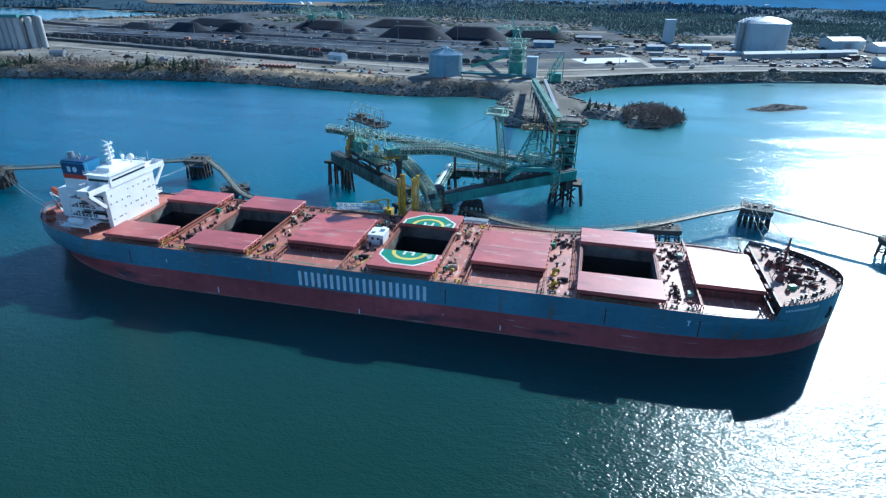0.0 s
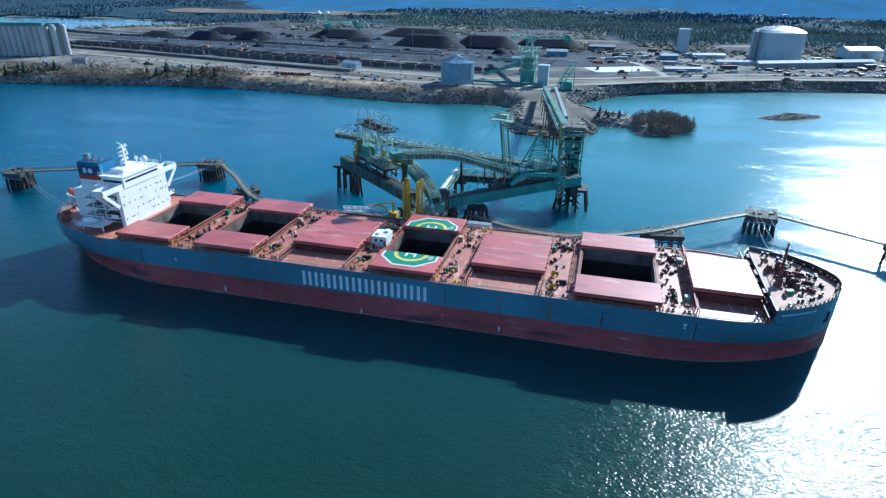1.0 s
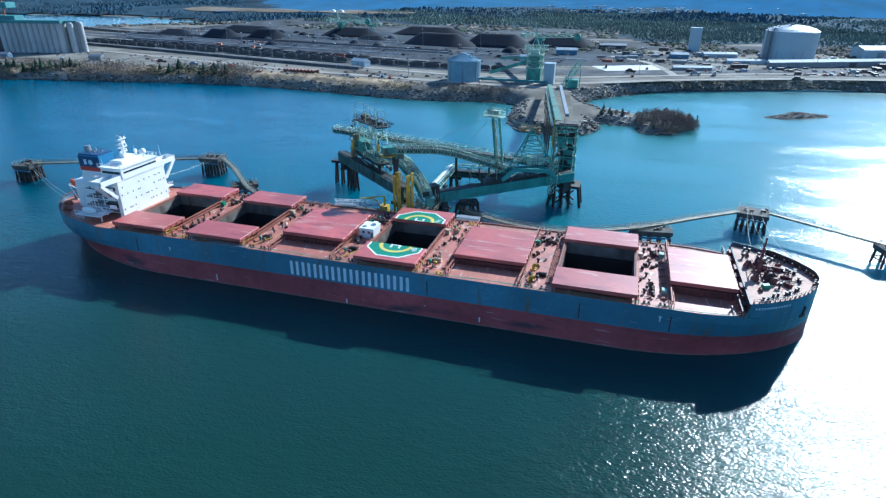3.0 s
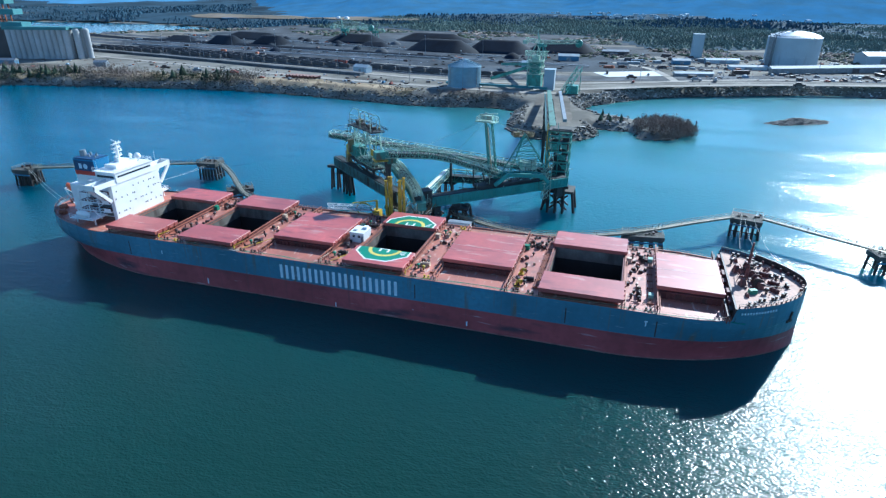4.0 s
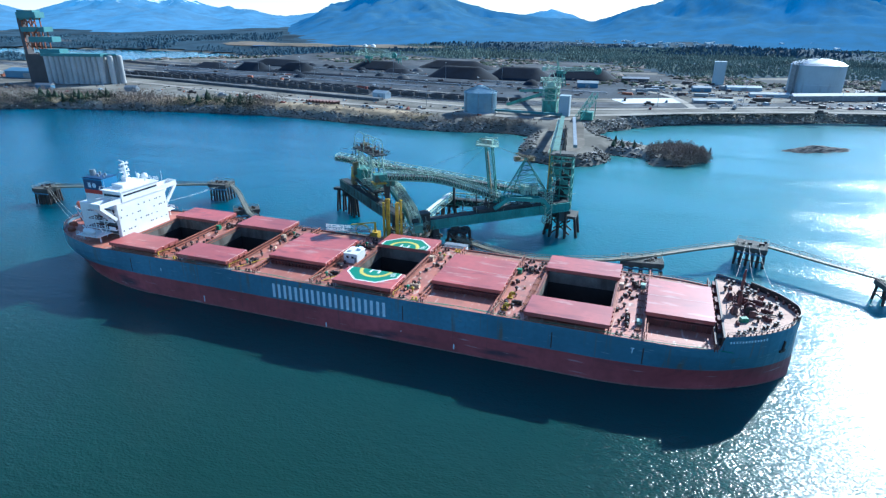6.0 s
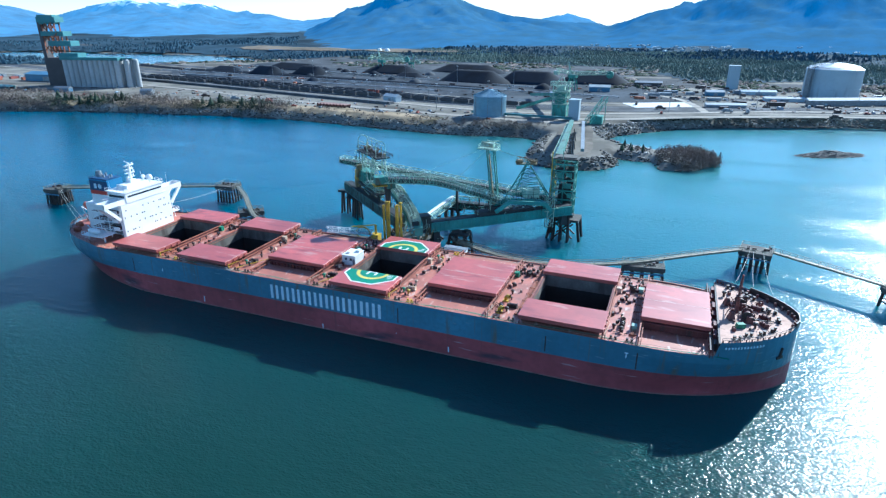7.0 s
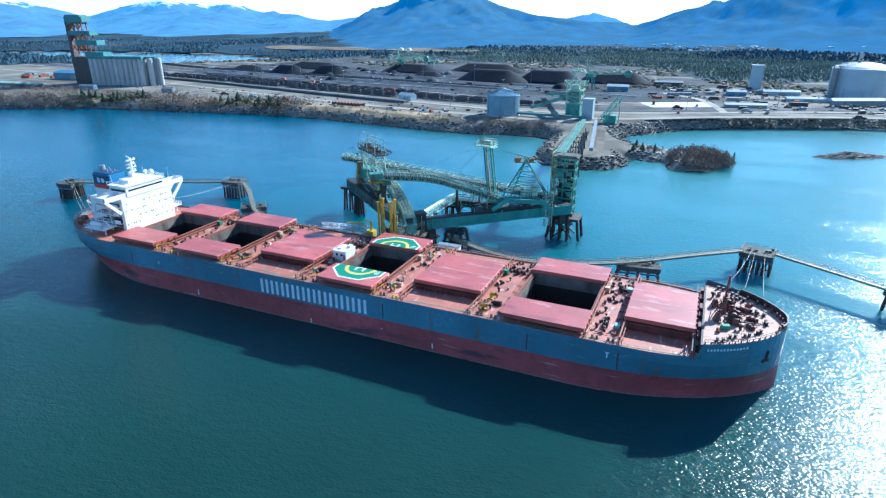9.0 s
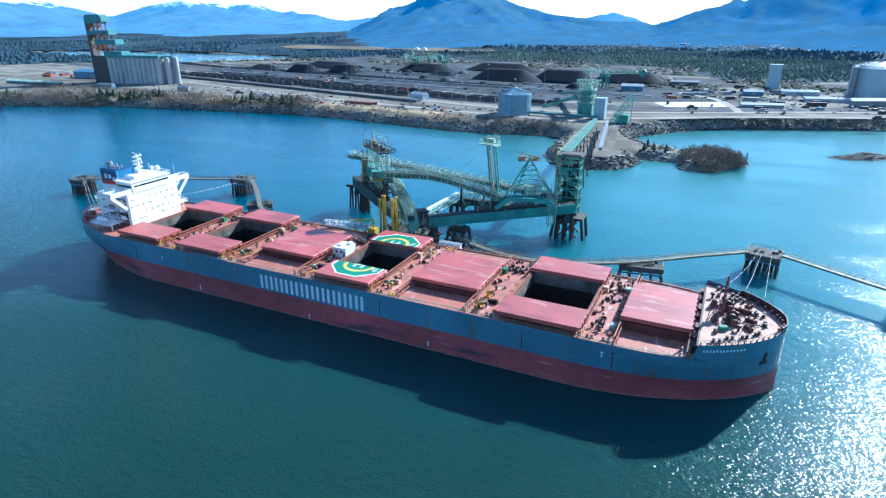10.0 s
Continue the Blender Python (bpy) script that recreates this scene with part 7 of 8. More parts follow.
part("legs", MB().path([(-60 + k * 8, 352 - k * 0.76, 5) for k in range(2)], 0.1), STEEL, cv)
sq = thing("square_bin", "pale grey square bin tower beside the conveyors", "bin", (22, 352, 5))
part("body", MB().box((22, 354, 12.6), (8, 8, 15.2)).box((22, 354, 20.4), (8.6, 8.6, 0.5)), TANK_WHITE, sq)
lg = thing("conveyor_headframe", "green sloping conveyor headframe on posts", "conveyor", (40, 346, 5))
part("frame", MB().truss((36, 330, 6), (44, 362, 20), 4, 3, 6, 0.4).beam((38, 340, 5), (38, 340, 14), 0.5).beam((46, 350, 5), (46, 350, 18), 0.5).box((41, 342, 8), (9, 8, 6)), LOAD_GREEN, lg)


# stacker reclaimers in the yard
def stacker(x, y, rot, s, label):
    o = thing("stacker_reclaimer", label, "machine", (x, y, 5), "yard machines")
    c, sn = math.cos(rot), math.sin(rot)
    P = lambda u, v, z: (x + (u * c - v * sn) * s, y + (u * sn + v * c) * s, 5 + z * s)
    part("gantry", MB().beam(P(-4, -3, 0), P(-2, -2, 11), 0.9 * s).beam(P(4, -3, 0), P(2, -2, 11), 0.9 * s).beam(P(-4, 3, 0), P(-2, 2, 11), 0.9 * s).beam(P(4, 3, 0), P(2, 2, 11), 0.9 * s).box(P(0, 0, 12), (7 * s, 6 * s, 2.6 * s), rot), LOAD_GREEN, o)
    part("boom", MB().truss(P(0, 0, 13), P(34, 0, 15), 3 * s, 2.6 * s, 10, 0.4 * s), LOAD_PALE, o)
    part("counter_boom", MB().truss(P(0, 0, 13), P(-16, 0, 15), 3 * s, 2.6 * s, 5, 0.4 * s).box(P(-16, 0, 14), (4 * s, 4 * s, 3 * s), rot), LOAD_PALE, o)
    part("pylon", MB().beam(P(-2, -1.5, 13), P(-5, 0, 25), 0.7 * s).beam(P(-2, 1.5, 13), P(-5, 0, 25), 0.7 * s).beam(P(-5, 0, 25), P(30, 0, 17.5), 0.25 * s).beam(P(-5, 0, 25), P(-15, 0, 17), 0.25 * s), LOAD_PALE, o)
    part("bucket_wheel", MB().tube(P(34, -0.6, 15), P(34, 0.6, 15), 3.2 * s, n=16), LOAD_GREEN, o)
    return o


stacker(-318, 690, -0.15, 1.3, "pale green stacker reclaimer among the coal piles")
stacker(-282, 715, 2.8, 1.0, "pale green stacker reclaimer among the coal piles")
stacker(-16, 560, -0.28, 1.25, "pale green stacker with a slewing boom in the coal yard")
for a, b in (((-640, 590), (40, 505)), ((-560, 545), (-150, 490)), ((-620, 720), (-60, 560))):
    c = thing("yard_conveyor", "low belt conveyor line across the coal yard", "conveyor", (*a, 5))
    part("belt", MB().beam((*a, 6.4), (*b, 6.4), 2.0, 0.8), STEEL, c)
    leg = MB()
    for k in range(40):
        p = Vector((*a, 0)).lerp(Vector((*b, 0)), k / 39)
        leg.beam((p.x, p.y, 4.9), (p.x, p.y, 6.2), 0.5)
    part("trestle", leg, LOAD_DARK, c)["kind"] = "stuff"


# light poles
def pole(h):
    o = thing("light_pole", "tall pale steel lighting mast", "light pole", (0, 0, 0), "yard lighting masts")
    part("shaft", MB().tube((0, 0, 0), (0, 0, h), 0.22, 0.12, 6), STEEL, o)
    part("lamp_head", MB().box((0, 0, h), (1.6, 0.6, 0.35)), ROOF_WHITE, o)
    return o


p0 = pole(22)
spots = [(-560 + k * 62, 478 - k * 9.5) for k in range(9)] + [(-500 + k * 70, 585 - k * 6) for k in range(8)] + [(-170, 372), (-98, 362), (90, 430), (160, 462), (240, 490)]
for k, (x, y) in enumerate(spots):
    m = pose(x, y, 5.0)
    if k == 0:
        p0.matrix_basis = m
    else:
        copy_thing(p0, m)


# grain elevator: a bank of concrete silos, head house and two pairs of bins
ge = thing("grain_elevator", "concrete grain elevator with tall steel workhouse", "grain elevator", (-505, 380, 5))
bx, by, brot = -494.0, 390.0, math.radians(14)
U = Vector((-math.cos(brot), -math.sin(brot), 0))
V = Vector((-math.sin(brot), math.cos(brot), 0)) * -1
for k in range(11):
    for j in range(2):
        p = Vector((bx, by, 0)) + U * (k * 6.3 + 3) + V * (-j * 6.3)
        part("silo", MB().lathe((p.x, p.y, 5), [(3.3, 0), (3.3, 2.2), (3.2, 2.3), (3.2, 29.5)], 16), CONCRETE, ge, smooth=False)
roofp = MB()
a, b = Vector((bx, by, 0)) + U * -1 + V * -3, Vector((bx, by, 0)) + U * 70 + V * -3
roofp.beam((a.x, a.y, 36.0), (b.x, b.y, 36.0), 13.0, 3.0)
part("gallery_house", roofp, TEAL_CLAD, ge, "teal clad gallery along the silo tops")
for k, (dx, dy) in enumerate(((-2.5, 12), (3.6, 13.4), (4.5, 6), (8.5, 14.5))):
    part("bin", MB().lathe((bx + dx, by + dy, 5), [(3.2, 0), (3.2, 29), (2.0, 30.5), (0.1, 30.6)], 16), CONCRETE, ge)
part("bin_gallery", MB().beam((bx, by + 4, 36), (bx + 8, by + 12, 36), 4, 1.6), TEAL_CLAD, ge)
wx, wy = -581, 384
wh = MB()
fr = MB()
for mi, x_0, x_1, z0, z1 in ((1, -12, 16, 5, 36), (0, 12, 36, 36, 41.6), (0, 0, 28, 49, 54.4), (0, -9, 19, 59.6, 64.6), (0, -12, 11, 74, 80)):
    wh.box((wx + (x_0 + x_1) / 2, wy, (z0 + z1) / 2), (x_1 - x_0, 14, z1 - z0), brot, mi)
for x in (-10, -2, 6, 14):
    for y in (-5, 5):
        fr.beam((wx + x, wy + y, 41), (wx + x, wy + y, 75 if x < 10 else 60), 1.0)
for z in (43, 56, 66):
    for x in (-10, -2, 6):
        fr.beam((wx + x, wy - 6, z), (wx + x + 8, wy - 6, z + 7), 0.7).beam((wx + x + 8, wy - 6, z), (wx + x, wy - 6, z + 7), 0.7)
part("workhouse", wh, (TEAL_CLAD, BROWN_CLAD), ge, "stepped workhouse with teal cladding")
part("steel_frame", fr, RUST_STEEL, ge, "rust-red exposed steelwork")
part("elevator_leg", MB().box((wx - 12.5, wy - 2, 41), (4, 10, 72), brot), BROWN_CLAD, ge)
part("top_cap", MB().box((wx - 2, wy, 73.6), (18, 11, 3.2), brot).box((wx - 2, wy, 81), (19, 12, 2), brot), TEAL_CLAD, ge)


# gas storage tank
tank = thing("storage_tank", "large pale grey cylindrical storage tank with domed roof", "tank", (238, 596, 5))
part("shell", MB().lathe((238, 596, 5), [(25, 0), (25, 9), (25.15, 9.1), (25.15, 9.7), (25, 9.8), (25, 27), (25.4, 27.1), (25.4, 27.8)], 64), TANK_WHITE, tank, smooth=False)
part("dome", MB().lathe((238, 596, 5), [(25.3, 27.8), (21, 30.2), (15, 32.0), (8, 33.2), (0.1, 33.6)], 64), ROOF_WHITE, tank, smooth=True)
part("stair_tower", MB().box((214, 582, 19), (4, 4, 29)).beam((212, 580, 5), (212, 580, 35), 0.8).beam((217, 578, 5), (217, 578, 35), 0.8), STEEL, tank)
part("roof_piping", MB().truss((216, 584, 34), (236, 590, 39), 3, 2.0, 6, 0.3).rail([(238 + 23.5 * math.cos(a), 596 + 23.5 * math.sin(a), 33.4) for a in np.linspace(2.6, 5.6, 20)], 1.4, 2.5, 0.2), STEEL, tank)
wt = thing("white_tower", "plain pale blue-white square tower behind the sheds", "tower", (150, 642, 5))
part("body", MB().box((150, 642, 17.5), (12, 9, 25)).box((150, 642, 30.2), (12.6, 9.6, 0.6)), TANK_WHITE, wt)


# sheds and stores
def shed(x, y, lx, ly, h, rot, wall, roof, label, name="shed"):
    o = thing(name, label, "building", (x, y, 5), "terminal sheds")
    c, s = math.cos(rot), math.sin(rot)
    part("wall", MB().box((x, y, 5 + h / 2), (lx, ly, h), rot), wall, o)
    pts = []
    for u in (-0.52, 0.52):
        for v, z in ((-0.54, h), (0, h * 1.3 + 0.6), (0.54, h), (0.54, h - 0.25), (-0.54, h - 0.25)):
            pts.append((x + u * lx * c - v * ly * s, y + u * lx * s + v * ly * c, 5 + z))
    part("roof", MB().add(pts, [(0, 5, 6, 1), (1, 6, 7, 2), (2, 7, 8, 3), (4, 9, 5, 0), (3, 8, 9, 4), (0, 1, 2, 3, 4), (9, 8, 7, 6, 5)]), roof, o)
    part("door", MB().box((x - ly * 0.51 * -s, y - ly * 0.51 * c, 5 + h * 0.35), (lx * 0.2, 0.3, h * 0.7), rot), STEEL, o)
    return o


for x, y, lx, ly, h, rot, w_, r_, lb in (
        (14, 560, 22, 10, 5, 0.1, SHED_BLUE, SHED_ROOF, "blue shed with a pale roof"), (-14, 470, 14, 9, 6, 0.1, TANK_WHITE, SHED_ROOF, "small pale store building"),
        (136, 474, 34, 7, 2.6, 0.25, STEEL, SHED_ROOF, "long low white-roofed conveyor shed"),
        (130, 566, 18, 8, 4, 0.2, SHED_BLUE, SHED_ROOF, "blue shed with a pale roof"), (172, 590, 34, 8, 3.5, 0.2, TANK_WHITE, SHED_BLUE, "long pale shed with blue roof"),
        (190, 540, 36, 6, 3, 0.25, TANK_WHITE, SHED_ROOF, "long white covered store"), (262, 540, 120, 7, 5, 0.42, STEEL, SHED_ROOF, "long white-roofed covered pipe rack"),
        (330, 640, 36, 22, 9, 0.3, TANK_WHITE, SHED_ROOF, "pale workshop with white roof"), (365, 620, 30, 18, 7, 0.3, ROOF_WHITE, ROOF_WHITE, "white fabric shelter beside the road"),
        (330, 500, 40, 10, 6, 0.3, TANK_WHITE, SHED_ROOF, "white fabric shelter beside the road"), (-418, 352, 13, 6, 4, 0.2, STEEL, STEEL, "small grey trackside building"),
        (-640, 418, 70, 24, 8, 0.1, SHED_BLUE, SHED_BLUE, "low blue warehouse beside the tracks"), (-690, 470, 36, 22, 6, 0.1, TANK_WHITE, SHED_ROOF, "low white warehouse with pale roof"), (-640, 330, 90, 8, 3, 0.05, TEAL_CLAD, LOAD_PALE, "long pale green covered conveyor"),
        (-520, 336, 18, 6, 4, 0.2, SHED_BLUE, STEEL, "blue shed at the foot of the silos"), (60, 640, 30, 10, 4, 0.1, BROWN_CLAD, STEEL, "weathered brown building in the yard"), (-158, 398, 16, 8, 5, -0.3, TANK_WHITE, SHED_ROOF, "small white yard office")):
    shed(x, y, lx, ly, h, rot, w_, r_, lb)

for k in range(14):
    x = rng.uniform(60, 340)
    y = 470 + x * 0.16 + rng.uniform(-10, 150)
    L_, H_ = rng.uniform(5, 16), rng.uniform(2.2, 4.5)
    st = thing("storage_container", "stacked or single store unit on the gravel yard", "container", (x, y, 5), "stores on the eastern yard")
    part("body", MB().box((x, y, 5 + H_ / 2), (L_, rng.uniform(2.5, 5), H_), rng.uniform(0.1, 0.4)), rng.choice((SHED_BLUE, STEEL, BROWN_CLAD, STEEL, BROWN_CLAD, DARK_GEAR)), st)
for k in range(34):
    x, y = rng.uniform(-760, -590), rng.uniform(395, 480)
    st = thing("storage_container", "coloured store unit beside the grain elevator", "container", (x, y, 5), "stores beside the elevator")
    part("body", MB().box((x, y, 6.5), (rng.uniform(6, 14), rng.uniform(3, 5), 3), rng.choice((0.1, 0.2, 1.6))), rng.choice((CAR_RED, SHED_BLUE, TANK_WHITE, RUST_STEEL, STEEL, TEAL_CLAD)), st)
for x, y in ((-742, 520), (-712, 500), (-770, 545)):
    tk = thing("small_tank", "low pale round tank beside the tracks", "tank", (x, y, 5), "tanks beside the elevator")
    part("shell", MB().lathe((x, y, 5), [(9, 0), (9, 7), (8.6, 7.3), (0.1, 8.2)], 24), CONCRETE, tk)
strip("east_track", curve([(60, 425), (130, 462), (220, 500), (420, 545), (900, 560)], 5), 9, 5.08, BALLAST, "dark ballast railway line past the bay", "railway")
strip("east_lane", curve([(120, 430), (112, 470), (96, 520), (60, 560)], 5), 7, 5.13, ROAD, "pale gravel lane into the eastern yard", "road")
strip("east_clearing", curve([(40, 640), (120, 680), (220, 690), (330, 700)], 5), 70, 5.04, HAZED_SOIL, "bare soil in front of the forest, blued by painted haze", "ground")
strip("white_pad", curve([(54, 456), (82, 470), (108, 482)], 4), 32, 5.1, SALT, "spread pale gravel beside the tracks", "ground")
dm = thing("radar_domes", "pair of white domes on a low hill behind the yard", "radome", (-545, 1150, 8))
for x in (-560, -540):
    part("dome", MB().lathe((x, 1150, 8), [(6, -6), (6.6, 0), (6.2, 3.2), (4.6, 6), (2.3, 7.5), (0.1, 8)], 20), ROOF_WHITE, dm, smooth=True)


# vehicles and loose plant parked along the roads
def vehicle(x, y, rz, m, L, H, name, label):
    o = thing(name, label, "vehicle", (x, y, 5.14), "parked vehicles")
    c, s = math.cos(rz), math.sin(rz)
    part("body", MB().box((x, y, 5.2 + H * 0.4), (L, 2.0, H * 0.45), rz).box((x - 0.1 * L * c, y - 0.1 * L * s, 5.2 + H * 0.78), (L * 0.5, 1.8, H * 0.4), rz, 0, 0.85), m, o)
    for u in (-0.32, 0.32):
        cx, cy = x + u * L * c, y + u * L * s
        part("wheel", MB().tube((cx + s * 1.02, cy - c * 1.02, 5.55), (cx - s * 1.02, cy + c * 1.02, 5.55), 0.42, n=10), RUBBER, o)


for k in range(36):
    if k < 9:
        x = rng.uniform(-420, -70)
        y = 326 + rng.uniform(0, 22) + (0 if x > -200 else (-200 - x) * 0.12)
    elif k < 26:
        x = rng.uniform(60, 330)
        y = 385 + x * 0.22 + rng.uniform(0, 90)
    else:
        x, y = rng.uniform(-620, -430), rng.uniform(318, 350)
    m = rng.choice((STEEL, SHED_BLUE, CAR_RED, DARK_GEAR, DARK_GEAR, STEEL, TANK_WHITE))
    big = rng.random() < 0.35
    vehicle(x, y, rng.choice((0.1, 0.2, 1.6, -0.2)), m, 9 if big else 4.6, 3.4 if big else 1.8, "truck" if big else "car", "parked truck on the terminal road" if big else "parked car on the terminal road")


# small unsorted stores, pallets and scrap lying about the yards
clutter = MB()
for k in range(1500):
    zone = rng.choice((0, 0, 1, 2, 2, 3))
    if zone < 2:
        x = rng.uniform(50, 360)
        y = 425 + x * 0.2 + rng.random() ** 1.3 * 190
    elif zone == 2:
        x = rng.uniform(-620, 30)
        y = 440 - x * 0.16 + rng.uniform(0, 190)
    else:
        x = rng.uniform(-560, -30)
        y = 324 - min(0, x + 90) * 0.1 + rng.uniform(0, 45)
    if 40 < x < 128 and 436 < y < 506:
        continue
    big = rng.random() < 0.15 and zone < 3
    s = rng.uniform(0.4, 1.6) * (2.6 if big else 1)
    clutter.box((x, y, 5.1 + s * 0.3), (s * rng.uniform(1, 3.2), s * rng.uniform(0.7, 1.4), s * rng.uniform(0.4, 0.9)), rng.choice((0.15, 0.2, 0.3, 1.7, rng.random() * 3)), rng.choice((0, 0, 0, 0, 0, 1, 1, 2)), rng.uniform(0.6, 1))
solid("yard_clutter", clutter, (DARK_GEAR, STEEL, RUST_STEEL, TANK_WHITE, TEAL_CLAD), "small stores and scrap scattered over the yards", "clutter", kind="stuff")
for pts, w_, m_, nm_, lb_ in (([(60, 505), (120, 530), (180, 548)], 16, HAZED_SOIL, "soil_patch", "bare soil in the yard, blued by painted haze"), ([(150, 470), (230, 500), (330, 520)], 12, BALLAST, "ballast_patch", "dark ballast beside the sheds"),
                              ([(90, 560), (150, 600), (210, 640)], 26, HAZED_SOIL, "soil_patch", "bare soil in the yard, blued by painted haze"), ([(-60, 700), (40, 720), (110, 715)], 40, HAZED_SOIL, "soil_patch", "bare soil in front of the forest, blued by painted haze"),
                              ([(60, 590), (100, 615), (140, 625)], 6, ROAD, "yard_lane", "pale gravel lane in the yard"), ([(230, 470), (300, 500), (420, 515)], 5, ROAD, "yard_lane", "pale gravel lane in the yard"),
                              ([(-640, 545), (-420, 512), (-232, 478), (-110, 456)], 3, ROAD, "yard_lane", "thin pale lane between the tracks"), ([(-560, 690), (-400, 668), (-230, 650)], 4, ROAD, "yard_lane", "thin pale lane between the coal piles"),
                              ([(-560, 780), (-460, 790), (-360, 800)], 40, HAZED_SOIL, "scrub_flat", "dark scrubby flat behind the coal yard")):
    strip(nm_, curve(pts, 5), w_, 5.075 if m_ is not ROAD else 5.16, m_, lb_, "ground")


# ---- forest and distant houses ----
def conifer_into(mb, x, y, z, h, r, tiers=4, n=7):
    for k in range(tiers):
        z0 = z + h * (0.12 + 0.78 * k / tiers)
        z1 = z + h * min(1.0, 0.12 + 0.78 * k / tiers + 0.42)
        rr = r * (1 - k / tiers) * rng.uniform(0.8, 1.1) + 0.15
        o = rng.random() * 6.28
        ring = [(x + rr * rng.uniform(0.65, 1.25) * math.cos(o + 6.283 * i / n), y + rr * rng.uniform(0.65, 1.25) * math.sin(o + 6.283 * i / n), z0 - rng.uniform(0, 0.08) * h) for i in range(n)]
        mb.add(ring + [(x + rng.uniform(-0.1, 0.1), y, z1)], [(i, (i + 1) % n, n) for i in range(n)])


forest = MB()
for _ in range(34000):
    x, y = rng.uniform(-520, 900), rng.uniform(690, 1360)
    edge = 725 + min(220, max(0, (110 - x)) * 1.7) + 22 * math.sin(x * 0.03) + (30 if 180 < x < 320 else 0)
    if y < edge or (y < edge + 50 and rng.random() < 0.45):
        continue
    h = rng.uniform(2.6, 4.8) * (1 + 0.2 * math.sin(x * 0.021 + y * 0.013))
    conifer_into(forest, x, y, 4.6 + max(0, (y - 800) / 700) * 5, h, h * rng.uniform(0.75, 1.15), 2, 6)
floor_edge = lambda x: 725 + np.minimum(220, np.maximum(0, 110 - x) * 1.7) + 22 * np.sin(x * 0.03) + np.where((x > 180) & (x < 320), 30, 0)
sheet("back_yard", np.linspace(-600, 180, 100), np.linspace(700, 960, 50), lambda x, y: 5 + (land_height(x * 0.96 + 4.2, y * 0.96 - 4.68) - 7.8) / 0.96 + 0.22, HAZED_SOIL, "dark scrubby bare ground between coal yard and forest", keep=lambda x, y, z: y > 745 + 25 * np.sin(x * 0.02))
sheet("forest_floor", np.linspace(-520, 900, 140), np.linspace(690, 1420, 120), lambda x, y: 5 + (land_height(x * 0.96 + 4.2, y * 0.96 - 4.68) - 7.8) / 0.96 + 0.35, WOODLAND, "dark forest floor between the trees, blued by painted haze",
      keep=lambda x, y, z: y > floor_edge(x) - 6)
far_wood = MB()
spots_x, spots_y, spots_h = [], [], []
for _ in range(26000):
    az, rr = math.radians(rng.uniform(-72, 24)), rng.uniform(1.1, 1.86) ** 2 * 1000
    if rr > (1480 if az > -0.6 else 2200):
        continue
    x, y = 90 + rr * math.sin(az), -120 + rr * math.cos(az)
    if ((x + 690) / 400) ** 2 + ((y - 1130) / 110) ** 2 < 0.9 or y < 300 or math.sin(x * 0.013 + 2 * math.sin(y * 0.007)) > 0.86:
        continue
    spots_x.append(x)
    spots_y.append(y)
    spots_h.append(rng.uniform(4, 8) * (1 + 0.25 * math.sin(x * 0.01)))
spots_d = inside_and_distance(np.array(spots_x), np.array(spots_y), INLET)
spots_z = np.where(spots_d < -6, lowland_height(np.array(spots_x), np.array(spots_y)), 0)
for x, y, z, h in zip(spots_x, spots_y, spots_z.tolist(), spots_h):
    if z > 0.8:
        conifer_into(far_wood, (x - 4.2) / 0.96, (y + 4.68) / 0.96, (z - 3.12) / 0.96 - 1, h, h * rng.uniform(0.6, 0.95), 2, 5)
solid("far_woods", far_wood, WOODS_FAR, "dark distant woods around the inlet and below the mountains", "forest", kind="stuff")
solid("forest", forest, CONIFER, "dark green conifer forest behind the terminal", "forest", kind="stuff")
town = MB()
for _ in range(64):
    x, y = rng.choice((rng.gauss(150, 40), rng.uniform(-160, 460), rng.gauss(20, 25))), rng.uniform(1345, 1500)
    town.box((x, y, 11 + (y - 1340) * 0.05), (rng.uniform(5, 11), rng.uniform(5, 9), rng.uniform(2.5, 5)), rng.random())
solid("distant_town", town, TANK_WHITE, "scattered pale houses at the foot of the mountains", "houses", kind="stuff")

# pull the terminal towards the camera so it meets the raised ground
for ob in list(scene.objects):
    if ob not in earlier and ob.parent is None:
        ob.matrix_basis = SHRINK_TO_CAMERA @ ob.matrix_basis


# ---- rocks and shrubs of the shore ----
near_ground = land_height(*np.meshgrid(np.arange(-700, 460, 1.5), np.arange(150, 480, 1.5)))


def ground_at(x, y):
    i, j = int((x + 700) / 1.5), int((y - 150) / 1.5)
    return float(near_ground[min(max(j, 0), near_ground.shape[0] - 1), min(max(i, 0), near_ground.shape[1] - 1)])


def rock_into(mb, x, y, z, r):
    pts = []
    for k in range(8):
        sx, sy, sz = (1 if k & 1 else -1), (1 if k & 2 else -1), (1 if k & 4 else -1)
        q = r * rng.uniform(0.45, 0.85)
        pts.append((x + sx * q * rng.uniform(0.6, 1.2), y + sy * q * rng.uniform(0.6, 1.2), z + sz * q * 0.6))
    mb.add(pts, [(0, 2, 3, 1), (4, 5, 7, 6), (0, 1, 5, 4), (1, 3, 7, 5), (3, 2, 6, 7), (2, 0, 4, 6)])


def along(poly, i0, i1, step):
    for a, b in zip(poly[i0:i1], poly[i0 + 1:i1 + 1]):
        a, b = Vector(a), Vector(b)
        n = max(1, int((b - a).length / step))
        d = (b - a).normalized()
        for k in range(n):
            yield a.lerp(b, k / n), Vector((-d.y, d.x))


